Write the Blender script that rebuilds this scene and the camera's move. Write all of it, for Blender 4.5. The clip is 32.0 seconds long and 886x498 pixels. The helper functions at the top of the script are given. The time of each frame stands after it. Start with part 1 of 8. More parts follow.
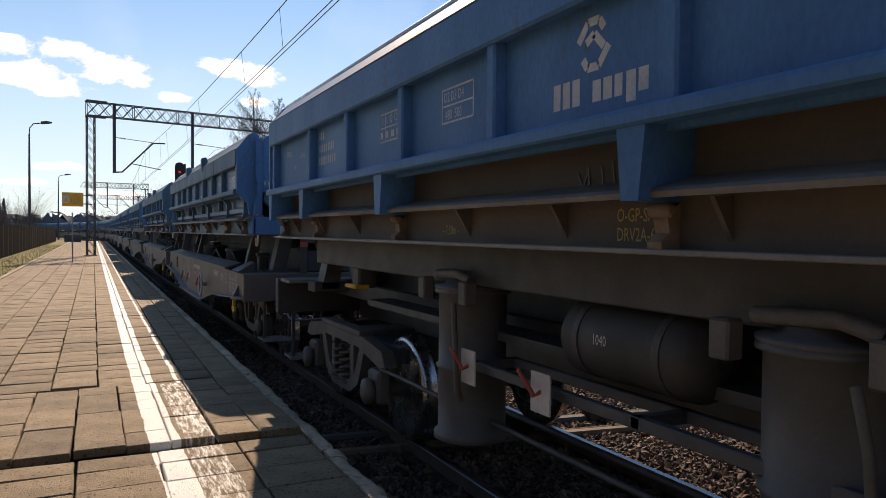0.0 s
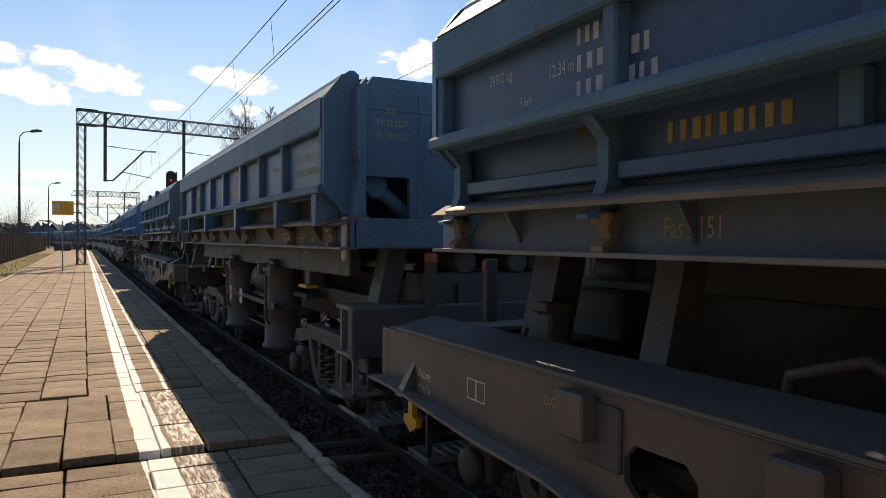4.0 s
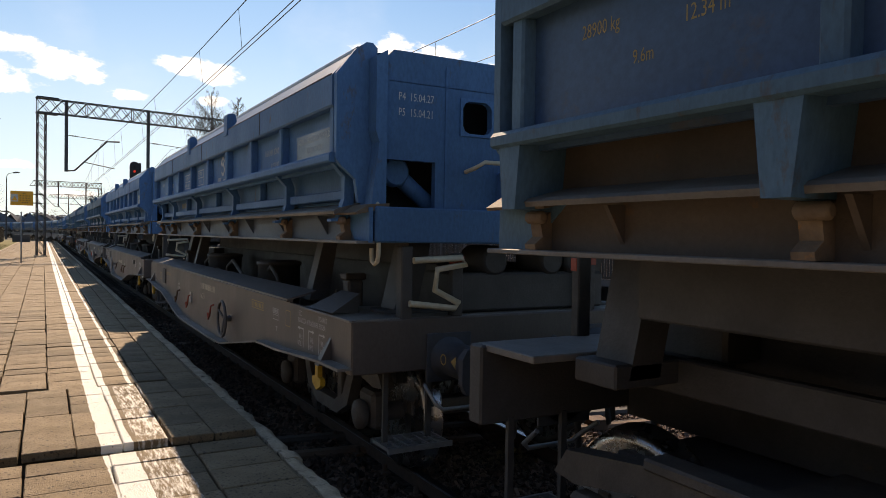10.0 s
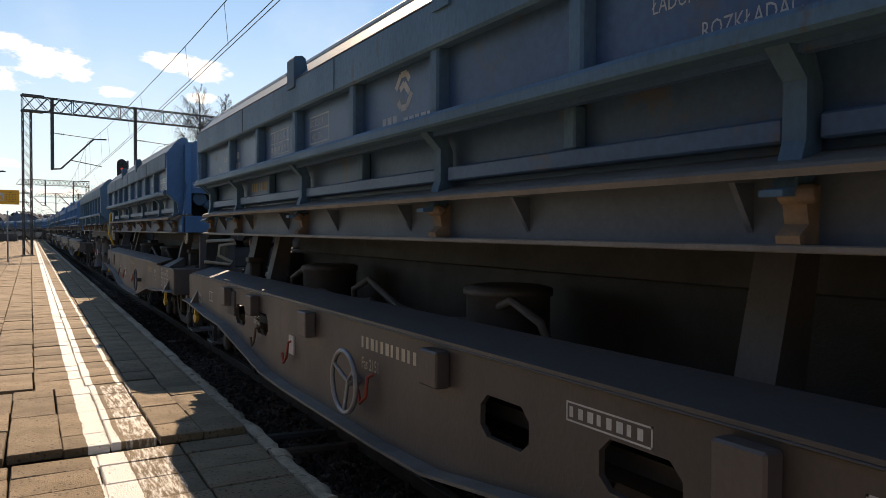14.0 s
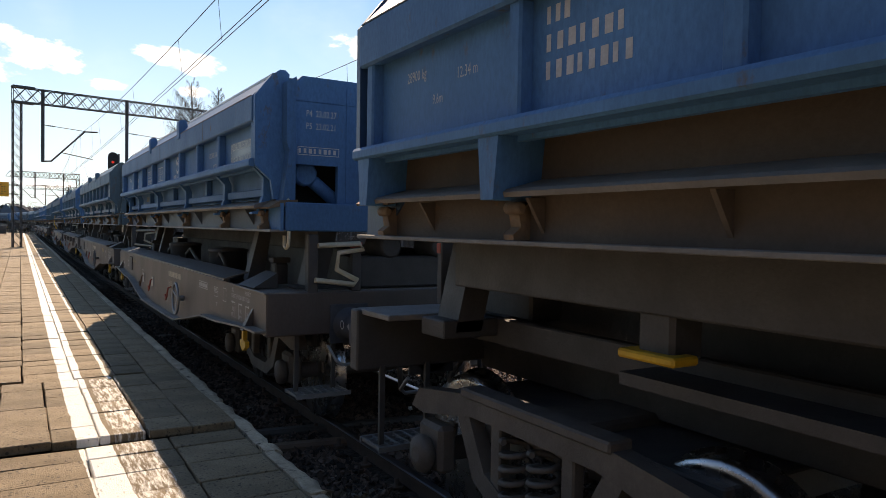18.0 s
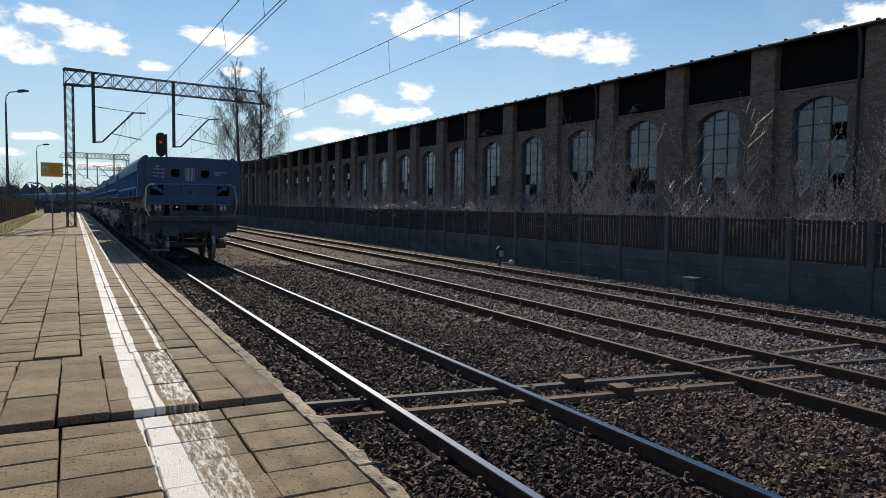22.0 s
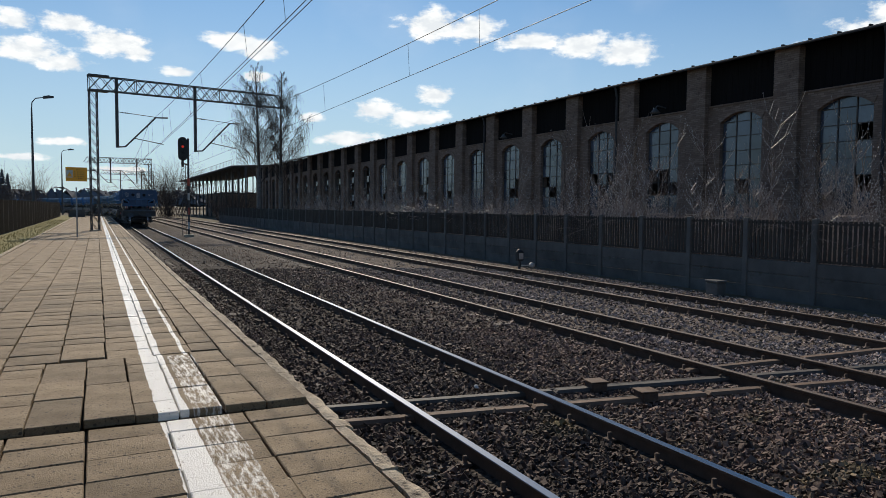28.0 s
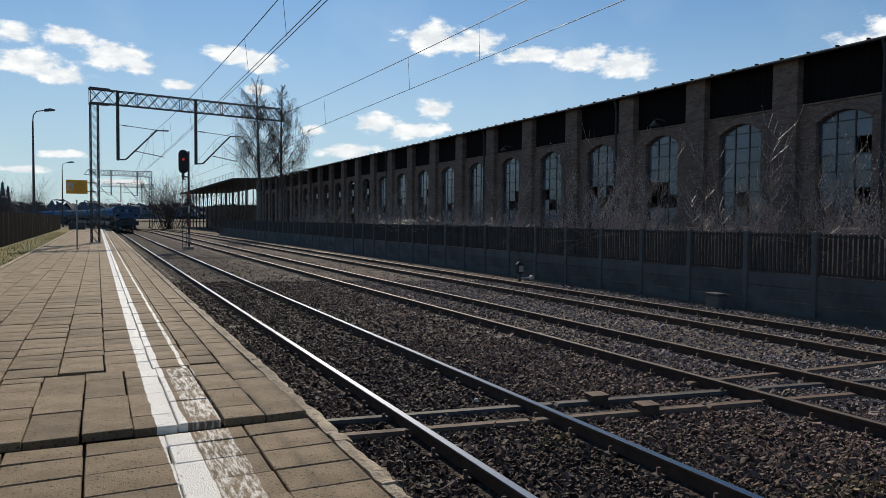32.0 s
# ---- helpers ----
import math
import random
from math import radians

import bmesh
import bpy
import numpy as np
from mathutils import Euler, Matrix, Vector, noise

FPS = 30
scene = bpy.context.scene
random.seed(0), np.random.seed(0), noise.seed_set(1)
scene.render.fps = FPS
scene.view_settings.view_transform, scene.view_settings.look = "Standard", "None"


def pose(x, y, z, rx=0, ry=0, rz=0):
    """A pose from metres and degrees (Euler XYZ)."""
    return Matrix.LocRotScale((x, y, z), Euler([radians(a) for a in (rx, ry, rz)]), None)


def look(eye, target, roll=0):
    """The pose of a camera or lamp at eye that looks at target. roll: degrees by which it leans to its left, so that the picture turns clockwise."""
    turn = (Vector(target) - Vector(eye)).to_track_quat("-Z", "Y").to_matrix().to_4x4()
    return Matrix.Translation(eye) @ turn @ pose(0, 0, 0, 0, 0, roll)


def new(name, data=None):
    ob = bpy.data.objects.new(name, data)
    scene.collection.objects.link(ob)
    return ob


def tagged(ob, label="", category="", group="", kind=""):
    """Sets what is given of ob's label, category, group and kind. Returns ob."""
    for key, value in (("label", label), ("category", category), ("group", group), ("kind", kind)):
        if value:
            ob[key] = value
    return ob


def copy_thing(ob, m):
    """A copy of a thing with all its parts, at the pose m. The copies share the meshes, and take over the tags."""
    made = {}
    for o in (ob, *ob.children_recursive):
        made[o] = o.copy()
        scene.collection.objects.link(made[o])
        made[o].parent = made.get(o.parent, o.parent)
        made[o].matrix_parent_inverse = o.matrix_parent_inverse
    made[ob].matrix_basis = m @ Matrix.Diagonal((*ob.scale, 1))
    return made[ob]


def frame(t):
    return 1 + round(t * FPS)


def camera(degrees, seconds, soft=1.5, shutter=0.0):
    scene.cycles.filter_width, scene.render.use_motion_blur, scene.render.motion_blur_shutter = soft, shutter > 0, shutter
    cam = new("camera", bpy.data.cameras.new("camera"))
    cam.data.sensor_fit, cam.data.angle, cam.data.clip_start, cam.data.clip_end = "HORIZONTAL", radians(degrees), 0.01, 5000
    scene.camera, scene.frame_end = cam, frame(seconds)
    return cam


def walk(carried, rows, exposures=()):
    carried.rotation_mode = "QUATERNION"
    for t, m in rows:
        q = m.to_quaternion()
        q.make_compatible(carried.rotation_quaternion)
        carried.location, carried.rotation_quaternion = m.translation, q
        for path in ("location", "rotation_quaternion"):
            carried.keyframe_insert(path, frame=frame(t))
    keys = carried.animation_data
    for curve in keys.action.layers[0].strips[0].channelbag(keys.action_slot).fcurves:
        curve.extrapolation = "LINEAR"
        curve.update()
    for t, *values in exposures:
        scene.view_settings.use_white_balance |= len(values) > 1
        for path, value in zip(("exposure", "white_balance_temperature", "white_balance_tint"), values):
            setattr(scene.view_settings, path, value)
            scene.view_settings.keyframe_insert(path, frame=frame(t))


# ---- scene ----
SKY, SUN = 0.10, 4.8  # strength of the sky and of the sun
# seconds, stops, kelvin, tint
EXPO = ((0.0, 0.16, 8500, 20), (6.0, 0.20, 9100, 19), (14.0, 0.22, 9200, 19), (17.0, 0.34, 8950, 18), (19.3, 0.42, 8500, 17), (20.2, 0.04, 8000, 10), (21.0, -0.11, 7500, 10), (22.0, -0.24, 7400, 10), (24.0, -0.31, 7300, 10), (32.0, -0.46, 7200, 10))


def aim(x, y, z, yaw, pitch, roll):
    """A camera pose: yaw to the left of +y and pitch upwards, in degrees."""
    a, b = radians(yaw), radians(pitch)
    return look((x, y, z), (x - math.sin(a) * math.cos(b), y + math.cos(a) * math.cos(b), z + math.sin(b)), roll)


cam = camera(64.0, 32.0, 0.5)
walk(cam, [
    (0, aim(0.014, 0.009, 1.719, -26.27, -1.30, 0.51)),
    (0.5, aim(0.015, 0.004, 1.713, -26.52, -1.26, 0.53)),
    (1, aim(0.014, -0.028, 1.718, -27.17, -1.22, 0.70)),
    (1.5, aim(0.025, -0.035, 1.725, -27.16, -1.33, 0.57)),
    (2, aim(0.014, -0.035, 1.720, -27.12, -1.30, 0.66)),
    (2.5, aim(0.005, -0.048, 1.723, -27.07, -1.18, 0.82)),
    (3, aim(0.019, -0.027, 1.721, -27.00, -1.00, 0.63)),
    (3.5, aim(0.016, -0.046, 1.721, -26.94, -0.78, 0.49)),
    (5.5, aim(0.021, -0.039, 1.726, -26.78, -0.58, 0.17)),
    (6, aim(0.020, -0.039, 1.726, -26.79, -0.58, 0.06)),
    (6.5, aim(0.018, -0.036, 1.720, -26.79, -0.59, 0.07)),
    (7, aim(0.015, -0.030, 1.719, -26.99, -0.61, 0.36)),
    (7.5, aim(0.013, -0.020, 1.720, -27.60, -0.61, 0.60)),
    (8, aim(0.012, -0.038, 1.718, -27.65, -0.63, 0.55)),
    (8.5, aim(0.015, -0.051, 1.718, -28.01, -0.71, 0.56)),
    (9, aim(0.019, -0.040, 1.716, -28.25, -0.76, 0.68)),
    (9.5, aim(0.019, -0.035, 1.718, -28.65, -0.94, 0.86)),
    (10, aim(0.009, -0.077, 1.720, -29.44, -1.03, 0.95)),
    (10.5, aim(0.008, -0.055, 1.717, -29.43, -1.15, 0.87)),
    (11, aim(0.016, -0.089, 1.721, -29.33, -1.25, 0.61)),
    (11.5, aim(0.019, -0.088, 1.719, -29.46, -1.27, 0.57)),
    (12, aim(0.024, -0.084, 1.716, -29.48, -1.32, 0.46)),
    (12.5, aim(0.020, -0.067, 1.719, -29.79, -1.31, 0.51)),
    (13, aim(0.035, -0.039, 1.706, -29.77, -1.35, 0.45)),
    (13.5, aim(0.040, -0.015, 1.704, -29.85, -1.38, 0.37)),
    (14, aim(0.041, -0.042, 1.712, -30.19, -1.43, 0.35)),
    (14.5, aim(0.036, -0.041, 1.705, -30.32, -1.45, 0.50)),
    (16.5, aim(0.032, -0.050, 1.711, -30.79, -1.69, 0.94)),
    (17, aim(0.034, -0.046, 1.707, -30.93, -1.61, 1.11)),
    (17.5, aim(0.036, -0.041, 1.705, -30.95, -1.62, 1.07)),
    (18, aim(0.033, -0.059, 1.711, -30.86, -1.62, 1.06)),
    (18.5, aim(0.037, -0.033, 1.710, -30.88, -1.59, 1.14)),
    (19, aim(0.026, -0.056, 1.703, -30.98, -1.50, 1.16)),
    (19.5, aim(0.026, -0.084, 1.705, -30.74, -1.63, 0.84)),
    (20, aim(0.021, -0.084, 1.706, -30.65, -2.47, 0.77)),
    (20.5, aim(0.012, -0.078, 1.699, -29.70, -3.10, 0.67)),
    (21, aim(0.015, -0.065, 1.698, -29.02, -3.35, 0.58)),
    (21.5, aim(0.014, -0.057, 1.697, -28.41, -3.41, 0.64)),
    (22, aim(0.013, -0.046, 1.696, -27.53, -3.52, 0.69)),
    (22.5, aim(0.009, -0.036, 1.695, -26.77, -3.55, 0.66)),
    (23, aim(0.015, -0.032, 1.697, -26.54, -3.56, 0.58)),
    (23.5, aim(0.016, -0.031, 1.696, -26.29, -3.53, 0.47)),
    (24, aim(0.009, -0.023, 1.696, -26.21, -3.52, 0.31)),
    (24.5, aim(0.016, -0.009, 1.697, -26.11, -3.51, 0.30)),
    (25, aim(0.007, -0.013, 1.694, -26.14, -3.46, 0.30)),
    (25.5, aim(0.009, -0.009, 1.696, -26.08, -3.44, 0.33)),
    (27.5, aim(0.002, -0.014, 1.696, -25.98, -3.30, 0.48)),
    (28, aim(0.000, -0.006, 1.697, -26.00, -3.31, 0.49)),
    (28.5, aim(-0.001, 0.001, 1.700, -26.02, -3.31, 0.46)),
    (29, aim(-0.002, -0.010, 1.700, -26.03, -3.27, 0.40)),
    (29.5, aim(-0.001, -0.007, 1.698, -26.04, -3.15, 0.43)),
    (30, aim(-0.001, -0.009, 1.701, -26.05, -2.77, 0.39)),
    (30.5, aim(-0.001, -0.012, 1.702, -26.03, -2.53, 0.39)),
    (31, aim(0.002, -0.007, 1.698, -26.01, -2.47, 0.40)),
    (31.5, aim(0.002, -0.007, 1.702, -26.00, -2.40, 0.40)),
    (32, aim(0.000, 0.000, 1.700, -26.00, -2.30, 0.50)),
], exposures=EXPO)

# ---- sky, clouds and sun ----
SUN_AZ, SUN_EL = 14.0, 36.0  # degrees to the right of +y, and above the horizon


def sky_world():
    w = bpy.data.worlds.new("sky")
    scene.world = w
    w.use_nodes = True
    nt = w.node_tree
    nt.nodes.clear()
    N, L = nt.nodes.new, nt.links.new

    def mth(op, a, b=None):
        n = N("ShaderNodeMath")
        n.operation = op
        for i, v in enumerate((a, b)):
            if v is None:
                continue
            if isinstance(v, (int, float)):
                n.inputs[i].default_value = v
            else:
                L(v, n.inputs[i])
        return n.outputs[0]

    sky = N("ShaderNodeTexSky")
    sky.sky_type, sky.sun_disc = "NISHITA", False
    sky.sun_elevation, sky.sun_rotation = radians(SUN_EL), radians(SUN_AZ)
    sky.air_density, sky.dust_density, sky.ozone_density, sky.altitude = 1.0, 0.15, 2.5, 120
    tc = N("ShaderNodeTexCoord")
    sep = N("ShaderNodeSeparateXYZ")
    L(tc.outputs["Generated"], sep.inputs[0])
    az = mth("MULTIPLY", mth("ARCTAN2", sep.outputs[0], sep.outputs[1]), 57.2958)
    el = mth("MULTIPLY", mth("ARCSINE", sep.outputs[2]), 57.2958)
    ae = N("ShaderNodeCombineXYZ")
    L(az, ae.inputs[0]), L(el, ae.inputs[1])
    fine = N("ShaderNodeTexNoise")
    fine.inputs["Scale"].default_value, fine.inputs["Detail"].default_value, fine.inputs["Roughness"].default_value = 0.75, 9, 0.62
    wide = N("ShaderNodeVectorMath")
    wide.operation = "MULTIPLY"
    L(ae.outputs[0], wide.inputs[0])
    wide.inputs[1].default_value = (0.6, 1.15, 1)
    L(wide.outputs[0], fine.inputs["Vector"])
    best = None
    # azimuth, elevation, half width, half height of each cloud, in degrees
    for a, e, hw, hh in CLOUDS:
        m = N("ShaderNodeVectorMath")
        m.operation = "SUBTRACT"
        L(ae.outputs[0], m.inputs[0])
        m.inputs[1].default_value = (a, e, 0)
        s = N("ShaderNodeVectorMath")
        s.operation = "MULTIPLY"
        L(m.outputs[0], s.inputs[0])
        s.inputs[1].default_value = (1 / hw, 1 / hh, 0)
        d = N("ShaderNodeVectorMath")
        d.operation = "LENGTH"
        L(s.outputs[0], d.inputs[0])
        v = mth("SUBTRACT", 1.0, d.outputs["Value"])
        best = v if best is None else mth("MAXIMUM", best, v)
    lumpy = mth("ADD", best, mth("MULTIPLY", mth("SUBTRACT", fine.outputs[0], 0.5), 2.0))
    edge = N("ShaderNodeMapRange")
    edge.interpolation_type = "SMOOTHSTEP"
    L(lumpy, edge.inputs["Value"])
    edge.inputs["From Min"].default_value, edge.inputs["From Max"].default_value = 0.04, 0.56
    haze = N("ShaderNodeTexNoise")
    haze.inputs["Scale"].default_value, haze.inputs["Detail"].default_value = 0.10, 4
    L(ae.outputs[0], haze.inputs["Vector"])
    veil = N("ShaderNodeMapRange")
    L(haze.outputs[0], veil.inputs["Value"])
    veil.inputs["From Min"].default_value, veil.inputs["From Max"].default_value = 0.5, 0.8
    veil.inputs["To Max"].default_value = 0.12
    amount = mth("MAXIMUM", edge.outputs[0], veil.outputs[0])
    mix = N("ShaderNodeMix")
    mix.data_type = "RGBA"
    L(amount, mix.inputs["Factor"])
    # pale haze towards the horizon
    near = N("ShaderNodeMapRange")
    near.interpolation_type = "SMOOTHSTEP"
    L(el, near.inputs["Value"])
    for k, v in (("From Min", -3), ("From Max", 22), ("To Min", 0.85), ("To Max", 0.03)):
        near.inputs[k].default_value = v
    pale = N("ShaderNodeMix")
    pale.data_type = "RGBA"
    # the haze glows on the sun's side and thins out opposite to it
    side = mth("ADD", mth("MULTIPLY", sep.outputs[0], math.sin(radians(SUN_AZ))), mth("MULTIPLY", sep.outputs[1], math.cos(radians(SUN_AZ))))
    sunny = mth("MAXIMUM", side, 0.0)
    L(mth("MULTIPLY", near.outputs[0], mth("ADD", mth("MULTIPLY", mth("MULTIPLY", sunny, sunny), 0.5), 0.5)), pale.inputs["Factor"])
    clear = N("ShaderNodeVectorMath")
    clear.operation = "MULTIPLY"
    L(sky.outputs[0], clear.inputs[0])
    clear.inputs[1].default_value = (0.60, 0.98, 1.27)
    L(clear.outputs[0], pale.inputs["A"])
    pale.inputs["B"].default_value = (6.9, 8.8, 10.6, 1)
    L(pale.outputs["Result"], mix.inputs["A"])
    # cloud tops white, thinner and greyer parts between them
    lump = N("ShaderNodeMix")
    lump.data_type = "RGBA"
    deep = N("ShaderNodeMapRange")
    L(fine.outputs[0], deep.inputs["Value"])
    deep.inputs["From Min"].default_value, deep.inputs["From Max"].default_value = 0.42, 0.62
    L(deep.outputs[0], lump.inputs["Factor"])
    lump.inputs["A"].default_value, lump.inputs["B"].default_value = (10.2, 11.4, 13.0, 1), (13.4, 14.4, 15.6, 1)
    L(lump.outputs["Result"], mix.inputs["B"])
    bg = N("ShaderNodeBackground")
    bg.inputs["Strength"].default_value = SKY
    L(mix.outputs["Result"], bg.inputs["Color"])
    out = N("ShaderNodeOutputWorld")
    L(bg.outputs[0], out.inputs[0])


CLOUDS = [(-4.9, 12.4, 1.6, 0.8), (-1.6, 12.6, 2.2, 0.9), (1.4, 11.6, 3.0, 1.25), (2.8, 11.1, 1.6, 0.8), (-4.2, 10.5, 2.6, 1.2), (-1.9, 9.9, 2.4, 0.8),
          (9.6, 12.4, 2.6, 0.9), (11.6, 11.9, 2.2, 0.9), (5.7, 9.9, 1.5, 0.5), (11.4, 9.9, 1.4, 0.5), (25.0, 14.2, 3.2, 1.5), (28.2, 13.9, 2.8, 1.3), (32.7, 13.0, 3.2, 0.8),
          (36.8, 12.6, 2.6, 1.3), (40.2, 12.0, 3.0, 1.3), (25.3, 8.9, 1.9, 0.9), (20.4, 7.7, 2.6, 0.9), (23.6, 7.1, 3.0, 0.9), (15.4, 6.9, 1.3, 0.5), (18.4, 5.4, 3.2, 0.75), (21.5, 5.0, 2.2, 0.6),
          (-2.1, 4.5, 1.8, 0.4), (-4.6, 3.3, 1.8, 0.35), (1.5, 2.6, 2.2, 0.35), (-14, 9, 6, 2.2), (60, 12, 7, 2.5), (-40, 14, 7, 2), (110, 20, 8, 2.5)]
sky_world()
sun = new("sun", bpy.data.lights.new("sun", "SUN"))
sun.data.energy, sun.data.angle, sun.data.color = SUN, radians(0.53), (1.0, 0.93, 0.83)
_a, _e = radians(SUN_AZ), radians(SUN_EL)
sun.matrix_world = look((math.sin(_a) * math.cos(_e) * 60, math.cos(_a) * math.cos(_e) * 60, math.sin(_e) * 60), (0, 0, 0))

# ---- materials ----
def material(name, base, second=None, rough=0.7, metal=0.0, scale=3.0, fine=60.0, bump=0.25, mixing=0.5, stretch=(1, 1, 1), spots=None, spot_at=0.62, spot_scale=5.0, vary=0.12, rough_var=0.15, spec=0.5, bump_scale=None, grainy=0.35):
    """A worn surface: two tones by coarse noise, grain by fine noise, and spots of a third tone."""
    m = bpy.data.materials.new(name)
    m.use_nodes = True
    nt = m.node_tree
    N, L = nt.nodes.new, nt.links.new
    bsdf = nt.nodes["Principled BSDF"]
    second = second or tuple(c * 0.6 for c in base)
    tc = N("ShaderNodeTexCoord")
    mp = N("ShaderNodeMapping")
    mp.inputs["Scale"].default_value = stretch
    L(tc.outputs["Object"], mp.inputs["Vector"])

    def noise_at(s, detail=5, rough_=0.6):
        n = N("ShaderNodeTexNoise")
        n.inputs["Scale"].default_value, n.inputs["Detail"].default_value, n.inputs["Roughness"].default_value = s, detail, rough_
        L(mp.outputs[0], n.inputs["Vector"])
        return n.outputs[0]

    def ramp(value, lo, hi, top=1.0):
        r = N("ShaderNodeMapRange")
        L(value, r.inputs["Value"])
        r.inputs["From Min"].default_value, r.inputs["From Max"].default_value, r.inputs["To Max"].default_value = lo, hi, top
        return r.outputs[0]

    def mixed(fac, a, b):
        x = N("ShaderNodeMix")
        x.data_type = "RGBA"
        L(fac, x.inputs["Factor"])
        for v, k in ((a, "A"), (b, "B")):
            if isinstance(v, tuple):
                x.inputs[k].default_value = (*v, 1)
            else:
                L(v, x.inputs[k])
        return x.outputs["Result"]

    coarse, grain = noise_at(scale), noise_at(fine, 3)
    col = mixed(ramp(coarse, 0.5 - mixing * 0.4, 0.5 + mixing * 0.4), base, second)
    col = mixed(ramp(grain, 0.35, 0.75, grainy), col, tuple(c * 0.45 for c in base))
    if spots:
        col = mixed(ramp(noise_at(spot_scale, 8, 0.7), spot_at, spot_at + 0.1), col, spots)
    if vary:
        info = N("ShaderNodeObjectInfo")
        hsv = N("ShaderNodeHueSaturation")
        L(ramp_var(nt, info.outputs["Random"], 1 - vary, 1 + vary), hsv.inputs["Value"])
        L(col, hsv.inputs["Color"])
        col = hsv.outputs[0]
    L(col, bsdf.inputs["Base Color"])
    L(ramp_var(nt, coarse, rough - rough_var, rough + rough_var), bsdf.inputs["Roughness"])
    bsdf.inputs["Metallic"].default_value = metal
    bsdf.inputs["Specular IOR Level"].default_value = spec
    if bump:
        b = N("ShaderNodeBump")
        b.inputs["Strength"].default_value, b.inputs["Distance"].default_value = bump, 0.01
        L(noise_at(bump_scale, 4) if bump_scale else grain, b.inputs["Height"])
        L(b.outputs[0], bsdf.inputs["Normal"])
    return m


def ramp_var(nt, value, lo, hi):
    r = nt.nodes.new("ShaderNodeMapRange")
    nt.links.new(value, r.inputs["Value"])
    r.inputs["To Min"].default_value, r.inputs["To Max"].default_value = lo, hi
    return r.outputs[0]


def glow(name, colour, strength):
    m = bpy.data.materials.new(name)
    m.use_nodes = True
    b = m.node_tree.nodes["Principled BSDF"]
    b.inputs["Base Color"].default_value = (*colour, 1)
    b.inputs["Emission Color"].default_value = (*colour, 1)
    b.inputs["Emission Strength"].default_value = strength
    return m


def slab_material():
    """Concrete paving with two worn lines of white paint along the platform."""
    m = material("paving_concrete", (0.365, 0.268, 0.165), (0.200, 0.146, 0.090), 0.78, scale=2.6, fine=130, bump=1.0, spots=(0.07, 0.055, 0.042), spot_at=0.56, spot_scale=42, vary=0.24, spec=0.25, bump_scale=75, grainy=0.95)
    m.node_tree.nodes["Bump"].inputs["Distance"].default_value = 0.011
    nt = m.node_tree
    N, L = nt.nodes.new, nt.links.new
    bsdf = nt.nodes["Principled BSDF"]
    geo, sep = N("ShaderNodeNewGeometry"), N("ShaderNodeSeparateXYZ")
    L(geo.outputs["Position"], sep.inputs[0])
    wear = N("ShaderNodeTexNoise")
    wear.inputs["Scale"].default_value, wear.inputs["Detail"].default_value, wear.inputs["Roughness"].default_value = 13, 7, 0.78
    mp = N("ShaderNodeMapping")
    mp.inputs["Scale"].default_value = (1.7, 0.75, 1)
    L(geo.outputs["Position"], mp.inputs[0])
    L(mp.outputs[0], wear.inputs["Vector"])
    brush = N("ShaderNodeTexNoise")
    brush.inputs["Scale"].default_value, brush.inputs["Detail"].default_value, brush.inputs["Roughness"].default_value = 9, 8, 0.74
    mb = N("ShaderNodeMapping")
    mb.inputs["Scale"].default_value = (3.6, 0.55, 1)
    L(geo.outputs["Position"], mb.inputs[0])
    L(mb.outputs[0], brush.inputs["Vector"])
    edge = N("ShaderNodeTexNoise")
    edge.inputs["Scale"].default_value = 1.3
    L(geo.outputs["Position"], edge.inputs["Vector"])

    def mth(op, a, b=None, c=None):
        n = N("ShaderNodeMath")
        n.operation = op
        for i, v in enumerate((a, b, c)):
            if v is None:
                continue
            if isinstance(v, (int, float)):
                n.inputs[i].default_value = v
            else:
                L(v, n.inputs[i])
        return n.outputs[0]

    rag = mth("MULTIPLY", mth("SUBTRACT", wear.outputs[0], 0.5), 0.05)
    x = mth("ADD", mth("ADD", sep.outputs[0], rag), mth("MULTIPLY", mth("SUBTRACT", edge.outputs[0], 0.5), 0.05))

    def strip(mid, half, lo, hi, worn=wear):
        inside = mth("LESS_THAN", mth("ABSOLUTE", mth("SUBTRACT", x, mid)), half)
        r = N("ShaderNodeMapRange")
        L(worn.outputs[0], r.inputs["Value"])
        r.inputs["From Min"].default_value, r.inputs["From Max"].default_value = lo, hi
        return mth("MULTIPLY", inside, r.outputs[0])

    # small dark pits in the concrete
    pit = N("ShaderNodeTexVoronoi")
    pit.inputs["Scale"].default_value = 34.0
    L(geo.outputs["Position"], pit.inputs["Vector"])
    chance = N("ShaderNodeSeparateColor")
    L(pit.outputs["Color"], chance.inputs[0])
    hole = mth("MULTIPLY", mth("LESS_THAN", pit.outputs["Distance"], mth("MULTIPLY", chance.outputs[1], 0.42)), mth("GREATER_THAN", chance.outputs[0], 0.45))
    dark = N("ShaderNodeMix")
    dark.data_type = "RGBA"
    L(mth("MULTIPLY", hole, 0.75), dark.inputs["Factor"])
    L(bsdf.inputs["Base Color"].links[0].from_socket, dark.inputs["A"])
    dark.inputs["B"].default_value = (0.06, 0.045, 0.035, 1)
    L(dark.outputs["Result"], bsdf.inputs["Base Color"])
    # near the heave the line bends a little and a second, rubbed-off coat lies beside it
    far = mth("GREATER_THAN", sep.outputs[1], 8.45)
    near = mth("MULTIPLY", mth("MAXIMUM", mth("SUBTRACT", 6.6, sep.outputs[1]), 0.0), 0.022)
